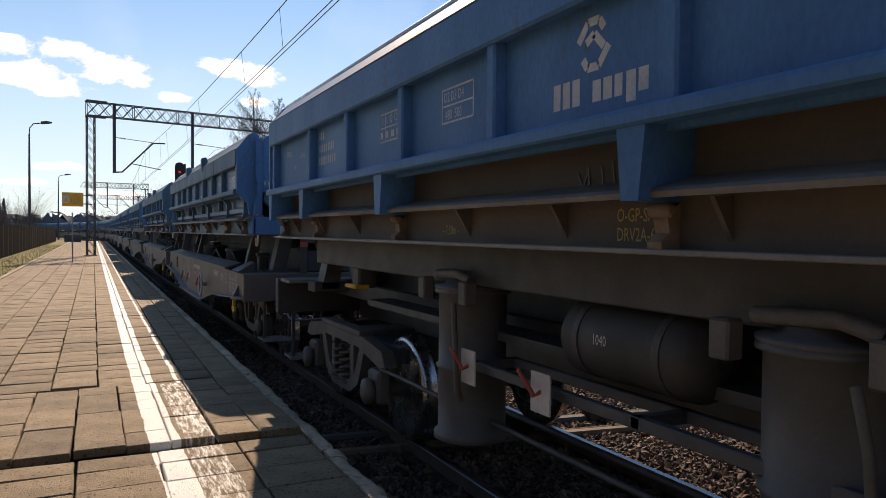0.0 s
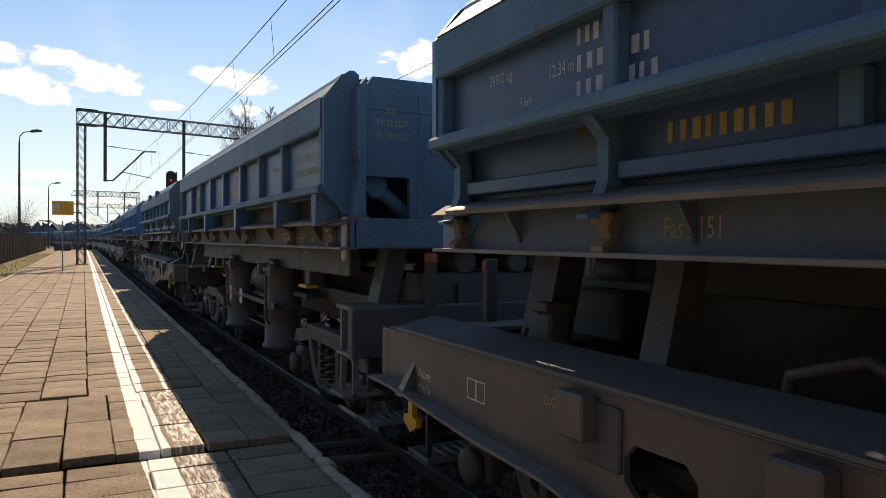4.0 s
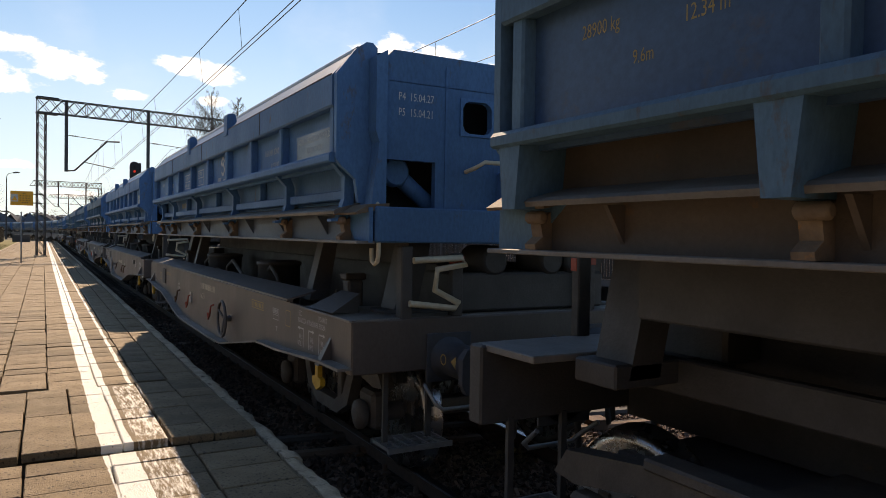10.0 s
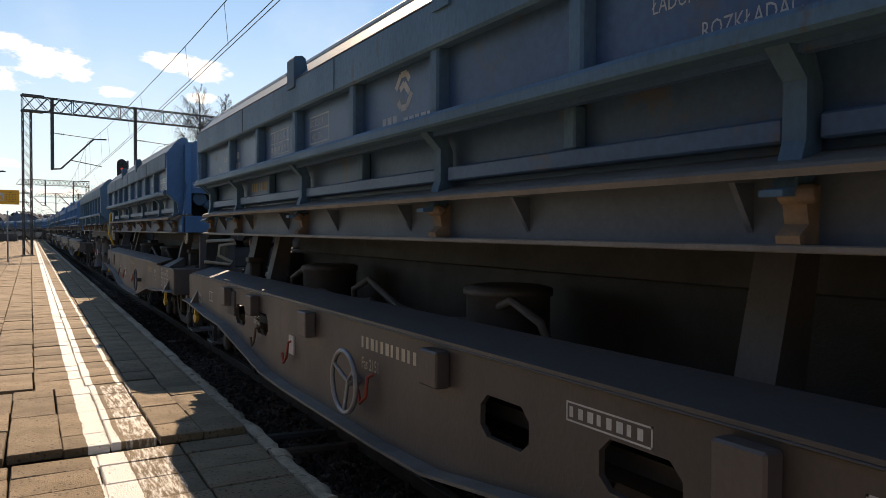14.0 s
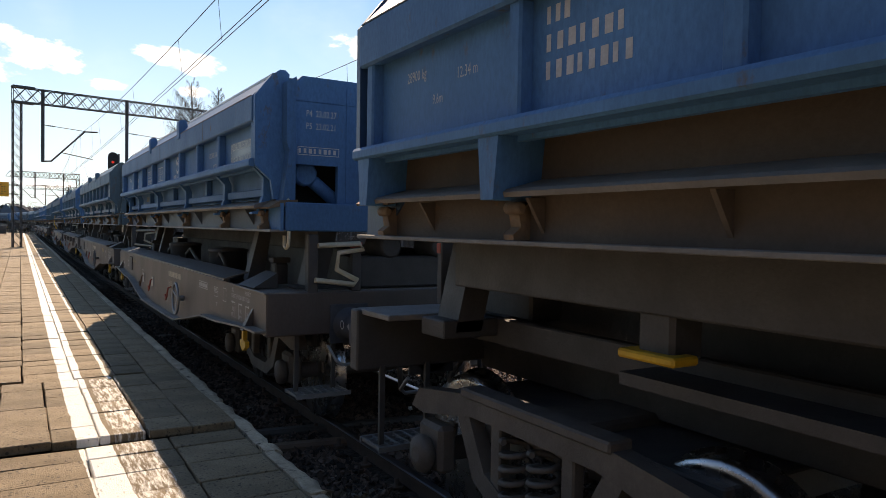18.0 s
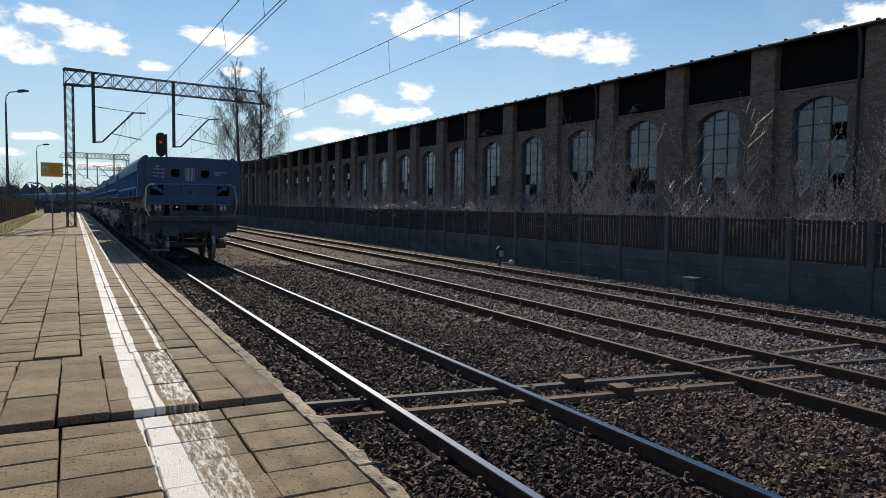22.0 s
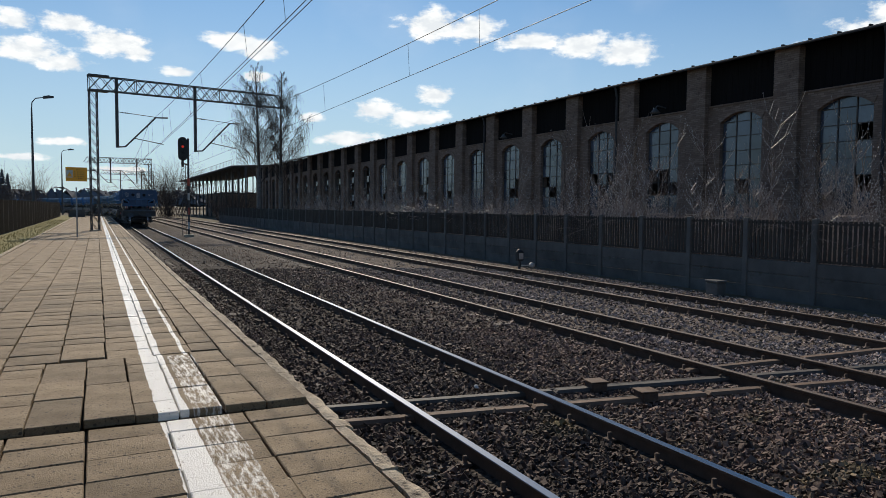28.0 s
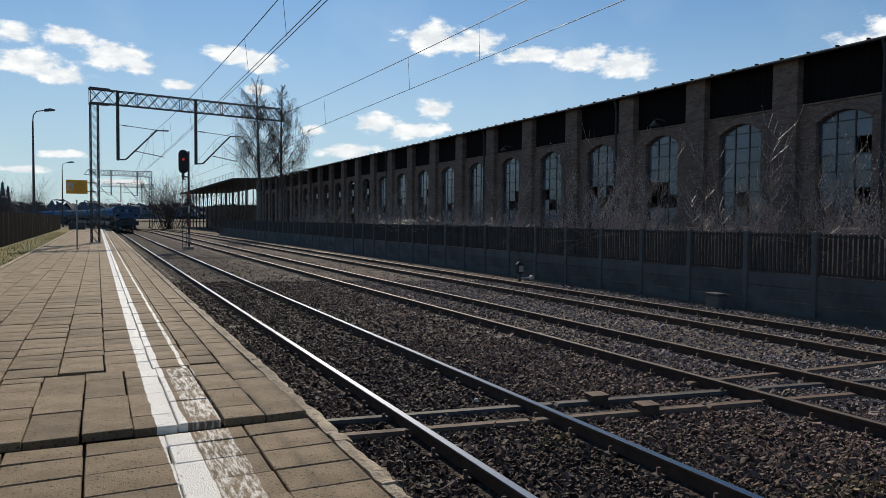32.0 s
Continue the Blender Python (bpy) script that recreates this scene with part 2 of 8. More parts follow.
    paint = mth("MAXIMUM", mth("MAXIMUM", strip(mth("ADD", 0.515, near), 0.112, 0.33, 0.42), mth("MULTIPLY", strip(0.875, 0.022, 0.36, 0.50), far)), mth("MULTIPLY", mth("MULTIPLY", strip(0.80, 0.13, 0.46, 0.60, brush), 0.85), mth("SUBTRACT", 1.0, far)))
    mix = N("ShaderNodeMix")
    mix.data_type = "RGBA"
    L(paint, mix.inputs["Factor"])
    L(bsdf.inputs["Base Color"].links[0].from_socket, mix.inputs["A"])
    mix.inputs["B"].default_value = (0.90, 0.87, 0.81, 1)
    L(mix.outputs["Result"], bsdf.inputs["Base Color"])
    rm = N("ShaderNodeMix")
    L(paint, rm.inputs["Factor"])
    L(bsdf.inputs["Roughness"].links[0].from_socket, rm.inputs["A"])
    rm.inputs["B"].default_value = 0.31
    L(rm.outputs["Result"], bsdf.inputs["Roughness"])
    return m


def brick_material():
    """Sooty yellow brick: courses with mortar, at true brick size, on walls that run along y."""
    m = material("sooty_brick", (0.335, 0.240, 0.192), (0.215, 0.156, 0.130), 0.9, scale=0.8, fine=30, bump=0.0, spots=(0.07, 0.055, 0.045), spot_at=0.60, spot_scale=1.2, vary=0.06, spec=0.2)
    nt = m.node_tree
    N, L = nt.nodes.new, nt.links.new
    bsdf = nt.nodes["Principled BSDF"]
    tc, sep, com = N("ShaderNodeTexCoord"), N("ShaderNodeSeparateXYZ"), N("ShaderNodeCombineXYZ")
    L(tc.outputs["Object"], sep.inputs[0])
    add = N("ShaderNodeMath")
    L(sep.outputs[0], add.inputs[0]), L(sep.outputs[1], add.inputs[1])
    L(add.outputs[0], com.inputs[0]), L(sep.outputs[2], com.inputs[1])
    br = N("ShaderNodeTexBrick")
    br.inputs["Scale"].default_value = 1.0
    br.inputs["Brick Width"].default_value, br.inputs["Row Height"].default_value, br.inputs["Mortar Size"].default_value = 0.26, 0.077, 0.009
    br.inputs["Color1"].default_value, br.inputs["Color2"].default_value, br.inputs["Mortar"].default_value = (1, 1, 1, 1), (0.62, 0.58, 0.55, 1), (0.55, 0.55, 0.55, 1)
    L(com.outputs[0], br.inputs["Vector"])
    mul = N("ShaderNodeMix")
    mul.data_type, mul.blend_type = "RGBA", "MULTIPLY"
    mul.inputs["Factor"].default_value = 1.0
    L(bsdf.inputs["Base Color"].links[0].from_socket, mul.inputs["A"])
    L(br.outputs["Color"], mul.inputs["B"])
    L(mul.outputs["Result"], bsdf.inputs["Base Color"])
    b = N("ShaderNodeBump")
    b.invert = True
    b.inputs["Strength"].default_value, b.inputs["Distance"].default_value = 0.6, 0.012
    L(br.outputs["Fac"], b.inputs["Height"])
    L(b.outputs[0], bsdf.inputs["Normal"])
    return m


def glass_material(name, tint, rough=0.08):
    m = material(name, tint, tuple(c * 0.5 for c in tint), rough + 0.1, scale=1.2, fine=14, bump=0.04, vary=0.35, rough_var=0.08, spec=0.9)
    return m


M = {}
M["blue"] = material("weathered_blue_paint", (0.066, 0.208, 0.415), (0.048, 0.152, 0.312), 0.58, spec=0.28, scale=1.4, fine=45, bump=0.12, stretch=(1, 1, 0.45), spots=(0.11, 0.10, 0.095), spot_at=0.61, spot_scale=5.5, vary=0.12, grainy=0.5)
M["grey_blue"] = material("faded_grey_blue_paint", (0.088, 0.191, 0.284), (0.063, 0.140, 0.212), 0.58, spec=0.28, scale=1.4, fine=45, bump=0.12, stretch=(1, 1, 0.45), spots=(0.105, 0.082, 0.068), spot_at=0.60, spot_scale=5.5, vary=0.14, grainy=0.5)
M["bright_blue"] = material("bright_blue_paint", (0.035, 0.158, 0.335), (0.030, 0.118, 0.256), 0.36, scale=1.2, fine=45, bump=0.10, stretch=(1, 1, 0.45), spots=(0.08, 0.10, 0.14), spot_at=0.66, spot_scale=3.0, vary=0.06)
M["cover"] = material("dusty_blue_grey_cover", (0.098, 0.093, 0.092), (0.066, 0.063, 0.063), 0.48, scale=1.6, fine=50, bump=0.25, stretch=(1, 0.5, 1), spots=(0.13, 0.12, 0.11), spot_at=0.66, spot_scale=3.0, spec=0.5)
M["plank"] = material("dirty_brown_platform_plank", (0.17, 0.125, 0.088), (0.105, 0.08, 0.06), 0.8, scale=3, fine=40, bump=0.3, stretch=(1, 0.3, 1), spots=(0.24, 0.19, 0.14), spot_at=0.63)
M["patch"] = material("darker_blue_repaint", (0.062, 0.118, 0.186), (0.050, 0.095, 0.149), 0.4, scale=1.6, fine=45, bump=0.1, vary=0.1)
M["orange"] = material("orange_stencil_paint", (0.62, 0.30, 0.06), (0.48, 0.24, 0.06), 0.6, scale=9, fine=60, bump=0.0, vary=0)
M["dull_blue"] = material("dull_blue_end_paint", (0.072, 0.128, 0.160), (0.052, 0.095, 0.119), 0.42, spec=0.5, scale=1.4, fine=45, bump=0.12, stretch=(1, 1, 0.45), spots=(0.09, 0.075, 0.065), spot_at=0.6, spot_scale=5.5, vary=0.1)
M["deep_blue"] = material("deep_blue_end_paint", (0.024, 0.078, 0.165), (0.019, 0.060, 0.130), 0.42, spec=0.45, scale=1.4, fine=45, bump=0.12, stretch=(1, 1, 0.45), spots=(0.06, 0.07, 0.09), spot_at=0.62, spot_scale=5.5, vary=0.08)
M["rusty_web"] = material("rusty_dirty_steel", (0.135, 0.100, 0.076), (0.088, 0.072, 0.062), 0.75, scale=1.6, fine=40, bump=0.3, spots=(0.22, 0.11, 0.05), spot_at=0.66, spot_scale=2.5)
M["dirty_web"] = material("dirty_blue_grey_web", (0.095, 0.128, 0.170), (0.068, 0.088, 0.115), 0.55, scale=1.6, fine=40, bump=0.25, spots=(0.12, 0.085, 0.06), spot_at=0.66, spot_scale=2.5)
M["chassis"] = material("brown_grey_chassis_paint", (0.112, 0.091, 0.083), (0.074, 0.062, 0.057), 0.48, spec=0.5, vary=0.2, scale=1.3, fine=40, bump=0.2, stretch=(1, 1, 0.6), spots=(0.21, 0.185, 0.165), spot_at=0.66, spot_scale=2.2)
M["orange_patch"] = material("orange_brown_patch", (0.28, 0.14, 0.065), (0.19, 0.10, 0.05), 0.7, scale=4, fine=40, bump=0.1, vary=0)
M["panel_blue"] = material("deep_blue_side_panel", (0.050, 0.124, 0.244), (0.042, 0.097, 0.177), 0.46, spec=0.45, scale=1.1, fine=45, bump=0.14, stretch=(1, 0.6, 0.6), spots=(0.095, 0.092, 0.10), spot_at=0.58, spot_scale=3.0, vary=0.14, grainy=0.5)
M["dusty"] = material("dusty_steel_ledge", (0.21, 0.195, 0.18), (0.125, 0.116, 0.108), 0.55, scale=2.5, fine=50, bump=0.3, spots=(0.20, 0.12, 0.07), spot_at=0.66, spot_scale=5)
M["underframe"] = material("greasy_black_steel", (0.072, 0.070, 0.072), (0.046, 0.045, 0.046), 0.6, scale=4, fine=50, bump=0.3, spots=(0.10, 0.075, 0.055), spot_at=0.67)
M["bogie"] = material("oily_brown_cast_steel", (0.125, 0.108, 0.097), (0.080, 0.070, 0.063), 0.65, scale=5, fine=60, bump=0.35, spots=(0.13, 0.10, 0.075), spot_at=0.66)
M["cylinder"] = material("grey_painted_cylinder", (0.115, 0.114, 0.116), (0.078, 0.077, 0.079), 0.6, scale=3, fine=50, bump=0.15, spots=(0.05, 0.045, 0.04), spot_at=0.62)
# roof edge in a pale tone that imitates the line of sun glare
M["roof_edge"] = material("sun_glare_roof_edge", (0.34, 0.36, 0.38), (0.24, 0.26, 0.28), 0.3, scale=2.5, fine=40, bump=0.1, vary=0.05)
M["rim"] = material("polished_wheel_rim", (0.55, 0.55, 0.56), (0.42, 0.42, 0.43), 0.28, 1.0, scale=8, fine=80, bump=0.05, vary=0)
M["railhead"] = material("polished_rail_head", (0.33, 0.345, 0.37), (0.25, 0.26, 0.28), 0.27, 1.0, scale=2, fine=40, bump=0.03, vary=0, stretch=(1, 0.05, 1))
M["rusthead"] = material("dull_rail_head", (0.16, 0.115, 0.085), (0.11, 0.075, 0.055), 0.55, 0.2, scale=2, fine=40, bump=0.06, vary=0, stretch=(1, 0.1, 1))
M["railrust"] = material("rusty_rail_side", (0.105, 0.065, 0.045), (0.06, 0.04, 0.03), 0.85, scale=6, fine=60, bump=0.3)
M["sleeper"] = material("weathered_sleeper", (0.20, 0.17, 0.14), (0.12, 0.10, 0.085), 0.9, scale=3, fine=40, bump=0.5, stretch=(0.2, 1, 1))
M["hinge_rust"] = material("rusty_hinge_steel", (0.25, 0.175, 0.115), (0.13, 0.09, 0.065), 0.8, scale=9, fine=50, bump=0.3, spots=(0.30, 0.15, 0.06), spot_at=0.6, spot_scale=14)
M["duct"] = material("rusty_rod_channel", (0.17, 0.10, 0.062), (0.085, 0.054, 0.037), 0.8, scale=2.5, fine=40, bump=0.4, spots=(0.26, 0.19, 0.13), spot_at=0.66)
M["greyduct"] = material("grey_rod_channel", (0.085, 0.072, 0.062), (0.055, 0.047, 0.04), 0.75, scale=2.5, fine=40, bump=0.3)
M["cream"] = material("cream_painted_handrail", (0.62, 0.56, 0.43), (0.48, 0.42, 0.31), 0.5, scale=6, fine=40, bump=0.15, spots=(0.25, 0.15, 0.08), spot_at=0.68)
M["yellow"] = material("yellow_paint", (0.68, 0.40, 0.03), (0.55, 0.30, 0.03), 0.5, scale=6, fine=40, bump=0.1, spots=(0.2, 0.12, 0.06), spot_at=0.68)
M["white"] = material("white_stencil_paint", (0.62, 0.62, 0.60), (0.45, 0.45, 0.44), 0.7, scale=9, fine=60, bump=0.0, vary=0)
M["ochre"] = material("ochre_stencil_paint", (0.50, 0.36, 0.13), (0.36, 0.26, 0.10), 0.7, scale=9, fine=60, bump=0.0, vary=0)
M["red"] = material("red_paint", (0.45, 0.07, 0.04), (0.32, 0.06, 0.04), 0.5, scale=6, fine=40, bump=0.1)
M["plate_white"] = material("dirty_white_plate", (0.62, 0.58, 0.53), (0.42, 0.38, 0.34), 0.6, scale=8, fine=50, bump=0.1, spots=(0.2, 0.14, 0.1), spot_at=0.64)
# near-black colour that stands in for shade inside the wagons
M["interior_shade"] = material("black_interior_shade", (0.012, 0.012, 0.012), (0.008, 0.008, 0.008), 0.9, vary=0)
M["slab"] = slab_material()
M["kerb"] = material("worn_kerb_concrete", (0.70, 0.58, 0.42), (0.40, 0.315, 0.225), 0.85, scale=5, fine=60, bump=1.0, grainy=0.7, spots=(0.085, 0.068, 0.05), spot_at=0.555, spot_scale=7, spec=0.3, bump_scale=28)
M["kerb"].node_tree.nodes["Bump"].inputs["Distance"].default_value = 0.03
M["paper"] = material("crumpled_white_paper", (0.75, 0.74, 0.72), (0.6, 0.59, 0.57), 0.8, scale=30, bump=0.2, vary=0)
M["joint"] = material("dark_joint_soil", (0.075, 0.06, 0.045), (0.05, 0.04, 0.03), 0.95, scale=6, bump=0.5)


def paler_ballast(nt):
    """The stone grows paler towards the two further tracks."""
    geo, sep, r = nt.nodes.new("ShaderNodeNewGeometry"), nt.nodes.new("ShaderNodeSeparateXYZ"), nt.nodes.new("ShaderNodeMapRange")
    nt.links.new(geo.outputs["Position"], sep.inputs[0])
    nt.links.new(sep.outputs[0], r.inputs["Value"])
    for k, v in (("From Min", 4.0), ("From Max", 8.8), ("To Min", 0.72), ("To Max", 2.1)):
        r.inputs[k].default_value = v
    return r.outputs[0]


def ballast_material():
    """A bed of crushed stone: cells of stone size, each with its own tone and its own height."""
    m = material("ballast_bed", (0.082, 0.064, 0.052), (0.046, 0.036, 0.029), 0.95, scale=1.4, fine=55, bump=0.0, spots=(0.10, 0.095, 0.03), spot_at=0.72, spot_scale=0.9, vary=0, spec=0.25)
    nt = m.node_tree
    N, L = nt.nodes.new, nt.links.new
    bsdf = nt.nodes["Principled BSDF"]
    tc, vo, sep, mul = N("ShaderNodeTexCoord"), N("ShaderNodeTexVoronoi"), N("ShaderNodeSeparateColor"), N("ShaderNodeHueSaturation")
    vo.inputs["Scale"].default_value = 19.0
    L(tc.outputs["Object"], vo.inputs["Vector"])
    L(vo.outputs["Color"], sep.inputs[0])
    both = N("ShaderNodeMath")
    both.operation = "MULTIPLY"
    L(ramp_var(nt, sep.outputs[0], 0.45, 1.7), both.inputs[0])
    L(paler_ballast(nt), both.inputs[1])
    L(both.outputs[0], mul.inputs["Value"])
    L(bsdf.inputs["Base Color"].links[0].from_socket, mul.inputs["Color"])
    L(mul.outputs[0], bsdf.inputs["Base Color"])
    add = N("ShaderNodeMath")
    add.operation = "MULTIPLY_ADD"
    L(vo.outputs["Distance"], add.inputs[0])
    add.inputs[1].default_value = -1.0
    L(sep.outputs[1], add.inputs[2])
    b = N("ShaderNodeBump")
    b.inputs["Strength"].default_value, b.inputs["Distance"].default_value = 1.0, 0.035
    L(add.outputs[0], b.inputs["Height"])
    L(b.outputs[0], bsdf.inputs["Normal"])
    return m


M["ballast"] = ballast_material()
M["stone"] = material("ballast_stone", (0.112, 0.074, 0.057), (0.060, 0.039, 0.031), 0.75, scale=2.0, fine=90, bump=0.3, vary=0, spec=0.3, spots=(0.105, 0.080, 0.036), spot_at=0.60, spot_scale=0.8)
M["soil"] = material("dry_soil_and_litter", (0.17, 0.135, 0.09), (0.10, 0.085, 0.055), 0.95, scale=0.8, fine=20, bump=0.8, vary=0, spec=0.2)
M["grass"] = material("dry_spring_grass", (0.30, 0.265, 0.125), (0.20, 0.185, 0.08), 0.95, scale=2.0, fine=30, bump=0.8, vary=0, spec=0.15)
M["fence_conc"] = material("grimy_fence_concrete", (0.15, 0.15, 0.145), (0.09, 0.09, 0.088), 0.9, scale=1.4, fine=40, bump=0.4, spots=(0.09, 0.085, 0.075), spot_at=0.60, spot_scale=2.2, vary=0.15, spec=0.25)
M["fence_slat"] = material("dark_fence_slat", (0.080, 0.074, 0.066), (0.05, 0.046, 0.042), 0.9, spec=0.2, scale=2, fine=40, bump=0.3)
M["metal_slat"] = material("black_metal_slat", (0.012, 0.011, 0.010), (0.008, 0.007, 0.007), 0.95, spec=0.02, scale=2, fine=40, bump=0.2)
# for the added walls out of view that hold back sky light
M["sky_block"] = material("dull_sky_block", (0.24, 0.235, 0.22), (0.18, 0.175, 0.165), 0.9, scale=0.7, fine=25, bump=0.3)
M["steel"] = material("dark_gantry_steel", (0.075, 0.075, 0.078), (0.05, 0.05, 0.05), 0.65, scale=3, fine=40, bump=0.2, spots=(0.12, 0.08, 0.05), spot_at=0.66)
M["galv"] = material("galvanised_steel", (0.36, 0.37, 0.38), (0.26, 0.27, 0.28), 0.5, 0.6, scale=4, fine=40, bump=0.1)
M["wire"] = material("copper_wire", (0.06, 0.055, 0.05), (0.04, 0.04, 0.04), 0.6, vary=0, bump=0)
M["brick"] = brick_material()
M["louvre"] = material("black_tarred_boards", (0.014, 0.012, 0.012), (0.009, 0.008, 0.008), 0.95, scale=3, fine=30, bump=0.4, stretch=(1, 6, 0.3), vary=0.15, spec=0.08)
M["roofing"] = material("bitumen_roof", (0.055, 0.055, 0.06), (0.035, 0.035, 0.035), 0.85, scale=2, fine=25, bump=0.4)
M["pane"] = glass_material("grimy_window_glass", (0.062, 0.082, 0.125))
M["pane_pale"] = glass_material("pale_window_glass", (0.085, 0.108, 0.150))
M["window_frame"] = material("rusted_window_bars", (0.10, 0.085, 0.075), (0.06, 0.05, 0.045), 0.8, scale=4, bump=0.2)
M["twig"] = material("pale_bare_twigs", (0.36, 0.29, 0.25), (0.23, 0.18, 0.16), 0.42, scale=5, fine=40, bump=0.2)
# pale colour of the flecks that imitate sun sparkle on twigs
M["bud"] = material("pale_twig_glints", (0.62, 0.57, 0.52), (0.45, 0.40, 0.36), 0.35, scale=20, bump=0, vary=0)
M["twig_dark"] = material("dark_bare_twigs", (0.085, 0.06, 0.05), (0.055, 0.04, 0.035), 0.9, scale=5, fine=40, bump=0.2)
M["birch"] = material("birch_bark", (0.22, 0.205, 0.19), (0.11, 0.10, 0.09), 0.85, scale=3, fine=20, bump=0.3, spots=(0.04, 0.035, 0.03), spot_at=0.58, stretch=(1, 1, 2.5))
# the blue-grey of distant haze is mixed into this base colour
M["pine"] = material("hazy_far_evergreen", (0.105, 0.125, 0.150), (0.08, 0.095, 0.115), 0.95, scale=0.3, fine=3, bump=0.5)
M["sign_yellow"] = material("yellow_sign_face", (0.95, 0.41, 0.02), (0.9, 0.38, 0.02), 0.45, scale=2, bump=0.0, vary=0)
M["signal_black"] = material("black_signal_housing", (0.02, 0.02, 0.02), (0.014, 0.014, 0.014), 0.6, vary=0)
M["red_lamp"] = glow("red_signal_lamp", (0.8, 0.05, 0.03), 0.45)
M["buffer"] = material("dusty_dark_buffer", (0.062, 0.076, 0.098), (0.040, 0.048, 0.062), 0.6, scale=4, fine=40, bump=0.2, spots=(0.13, 0.11, 0.09), spot_at=0.63)
M["tank"] = material("dusty_black_air_tank", (0.05, 0.049, 0.048), (0.03, 0.029, 0.028), 0.65, scale=3, fine=40, bump=0.2)

# ---- mesh helpers ----
class Shape:
    """A mesh in the making: boxes, prisms, tubes and lathed forms, gathered as points and faces."""

    def __init__(self):
        self.v, self.f, self.smooth = [], [], []

    def add(self, points, faces, smooth=False):
        n = len(self.v)
        self.v += [tuple(p) for p in points]
        self.f += [tuple(i + n for i in f) for f in faces]
        self.smooth += [smooth] * len(faces)
        return self

    def box(self, x0, x1, y0, y1, z0, z1, c=0.0):
        """A box; c: chamfer of its edges."""
        if c <= 0:
            p = [(x, y, z) for x in (x0, x1) for y in (y0, y1) for z in (z0, z1)]
            return self.add(p, [(0, 1, 3, 2), (4, 6, 7, 5), (0, 4, 5, 1), (2, 3, 7, 6), (0, 2, 6, 4), (1, 5, 7, 3)])
        c = min(c, (x1 - x0) * 0.45, (y1 - y0) * 0.45, (z1 - z0) * 0.45)
        X, Y, Z = (x0, x1), (y0, y1), (z0, z1)
        p, at = [], {}
        for i in (0, 1):
            for j in (0, 1):
                for k in (0, 1):
                    for ax in range(3):
                        q = [X[i], Y[j], Z[k]]
                        for o, s in enumerate((i, j, k)):
                            if o != ax:
                                q[o] += -c if s else c
                        at[i, j, k, ax] = len(p)
                        p.append(q)
        f = []
        for ax in range(3):
            b, d = (ax + 1) % 3, (ax + 2) % 3
            for s in (0, 1):
                loop = []
                for sb, sd in ((0, 0), (1, 0), (1, 1), (0, 1)):
                    key = [0, 0, 0]
                    key[ax], key[b], key[d] = s, sb, sd
                    loop.append(at[(*key, ax)])
                f.append(tuple(loop if s else loop[::-1]))
            for sb in (0, 1):
                for sd in (0, 1):
                    k0, k1 = [0, 0, 0], [0, 0, 0]
                    k0[ax], k1[ax] = 0, 1
                    k0[b] = k1[b] = sb
                    k0[d] = k1[d] = sd
                    q = [at[(*k0, b)], at[(*k1, b)], at[(*k1, d)], at[(*k0, d)]]
                    f.append(tuple(q if sb == sd else q[::-1]))
        for i in (0, 1):
            for j in (0, 1):
                for k in (0, 1):
                    t = [at[i, j, k, 0], at[i, j, k, 1], at[i, j, k, 2]]
                    f.append(tuple(t if (i + j + k) % 2 else t[::-1]))
        return self.add(p, f)

    def prism(self, outline, axis, lo, hi):
        """An outline of (a, b) pairs drawn out along an axis: x takes (y, z), y takes (x, z), z takes (x, y)."""
        n = len(outline)
        put = {"x": lambda a, b, h: (h, a, b), "y": lambda a, b, h: (a, h, b), "z": lambda a, b, h: (a, b, h)}[axis]
        p = [put(a, b, lo) for a, b in outline] + [put(a, b, hi) for a, b in outline]
        area = sum(outline[i][0] * outline[(i + 1) % n][1] - outline[(i + 1) % n][0] * outline[i][1] for i in range(n))
        f = [tuple(range(n))[::-1], tuple(range(n, 2 * n))] + [(i, (i + 1) % n, (i + 1) % n + n, i + n) for i in range(n)]
        if (area < 0) != (axis == "y"):
            f = [g[::-1] for g in f]
        return self.add(p, f)

    def tube(self, path, r, sides=8, taper=None, close=True):
        """A round bar along a path of points; taper: the radius at its end."""
        path = [Vector(q) for q in path]
        n, p, f = len(path), [], []
        side = None
        for i, q in enumerate(path):
            ahead = (path[min(i + 1, n - 1)] - path[max(i - 1, 0)]).normalized()
            if side is None:
                side = ahead.orthogonal().normalized()
            else:
                side = (side - ahead * side.dot(ahead)).normalized()
            other = ahead.cross(side)
            rr = r if taper is None else r + (taper - r) * i / max(n - 1, 1)
            for k in range(sides):
                a = 2 * math.pi * k / sides
                p.append(q + side * (rr * math.cos(a)) + other * (rr * math.sin(a)))
        for i in range(n - 1):
            for k in range(sides):
                a, b = i * sides + k, i * sides + (k + 1) % sides
                f.append((a, b, b + sides, a + sides))
        self.add(p, f, sides > 4)
        if close:
            self.add([p[k] for k in range(sides)] + p[-sides:], [tuple(range(sides))[::-1], tuple(range(sides, 2 * sides))])
        return self

    def lathe(self, profile, centre, axis="z", sides=24):
        """A profile of (radius, height) pairs turned about an axis through the centre."""
        p, f = [], []
        cx, cy, cz = centre
        for r, h in profile:
            for k in range(sides):
                a = 2 * math.pi * k / sides
                u, w = r * math.cos(a), r * math.sin(a)
                p.append({"z": (cx + u, cy + w, cz + h), "x": (cx + h, cy + u, cz + w), "y": (cx + w, cy + h, cz + u)}[axis])
        m = len(profile)
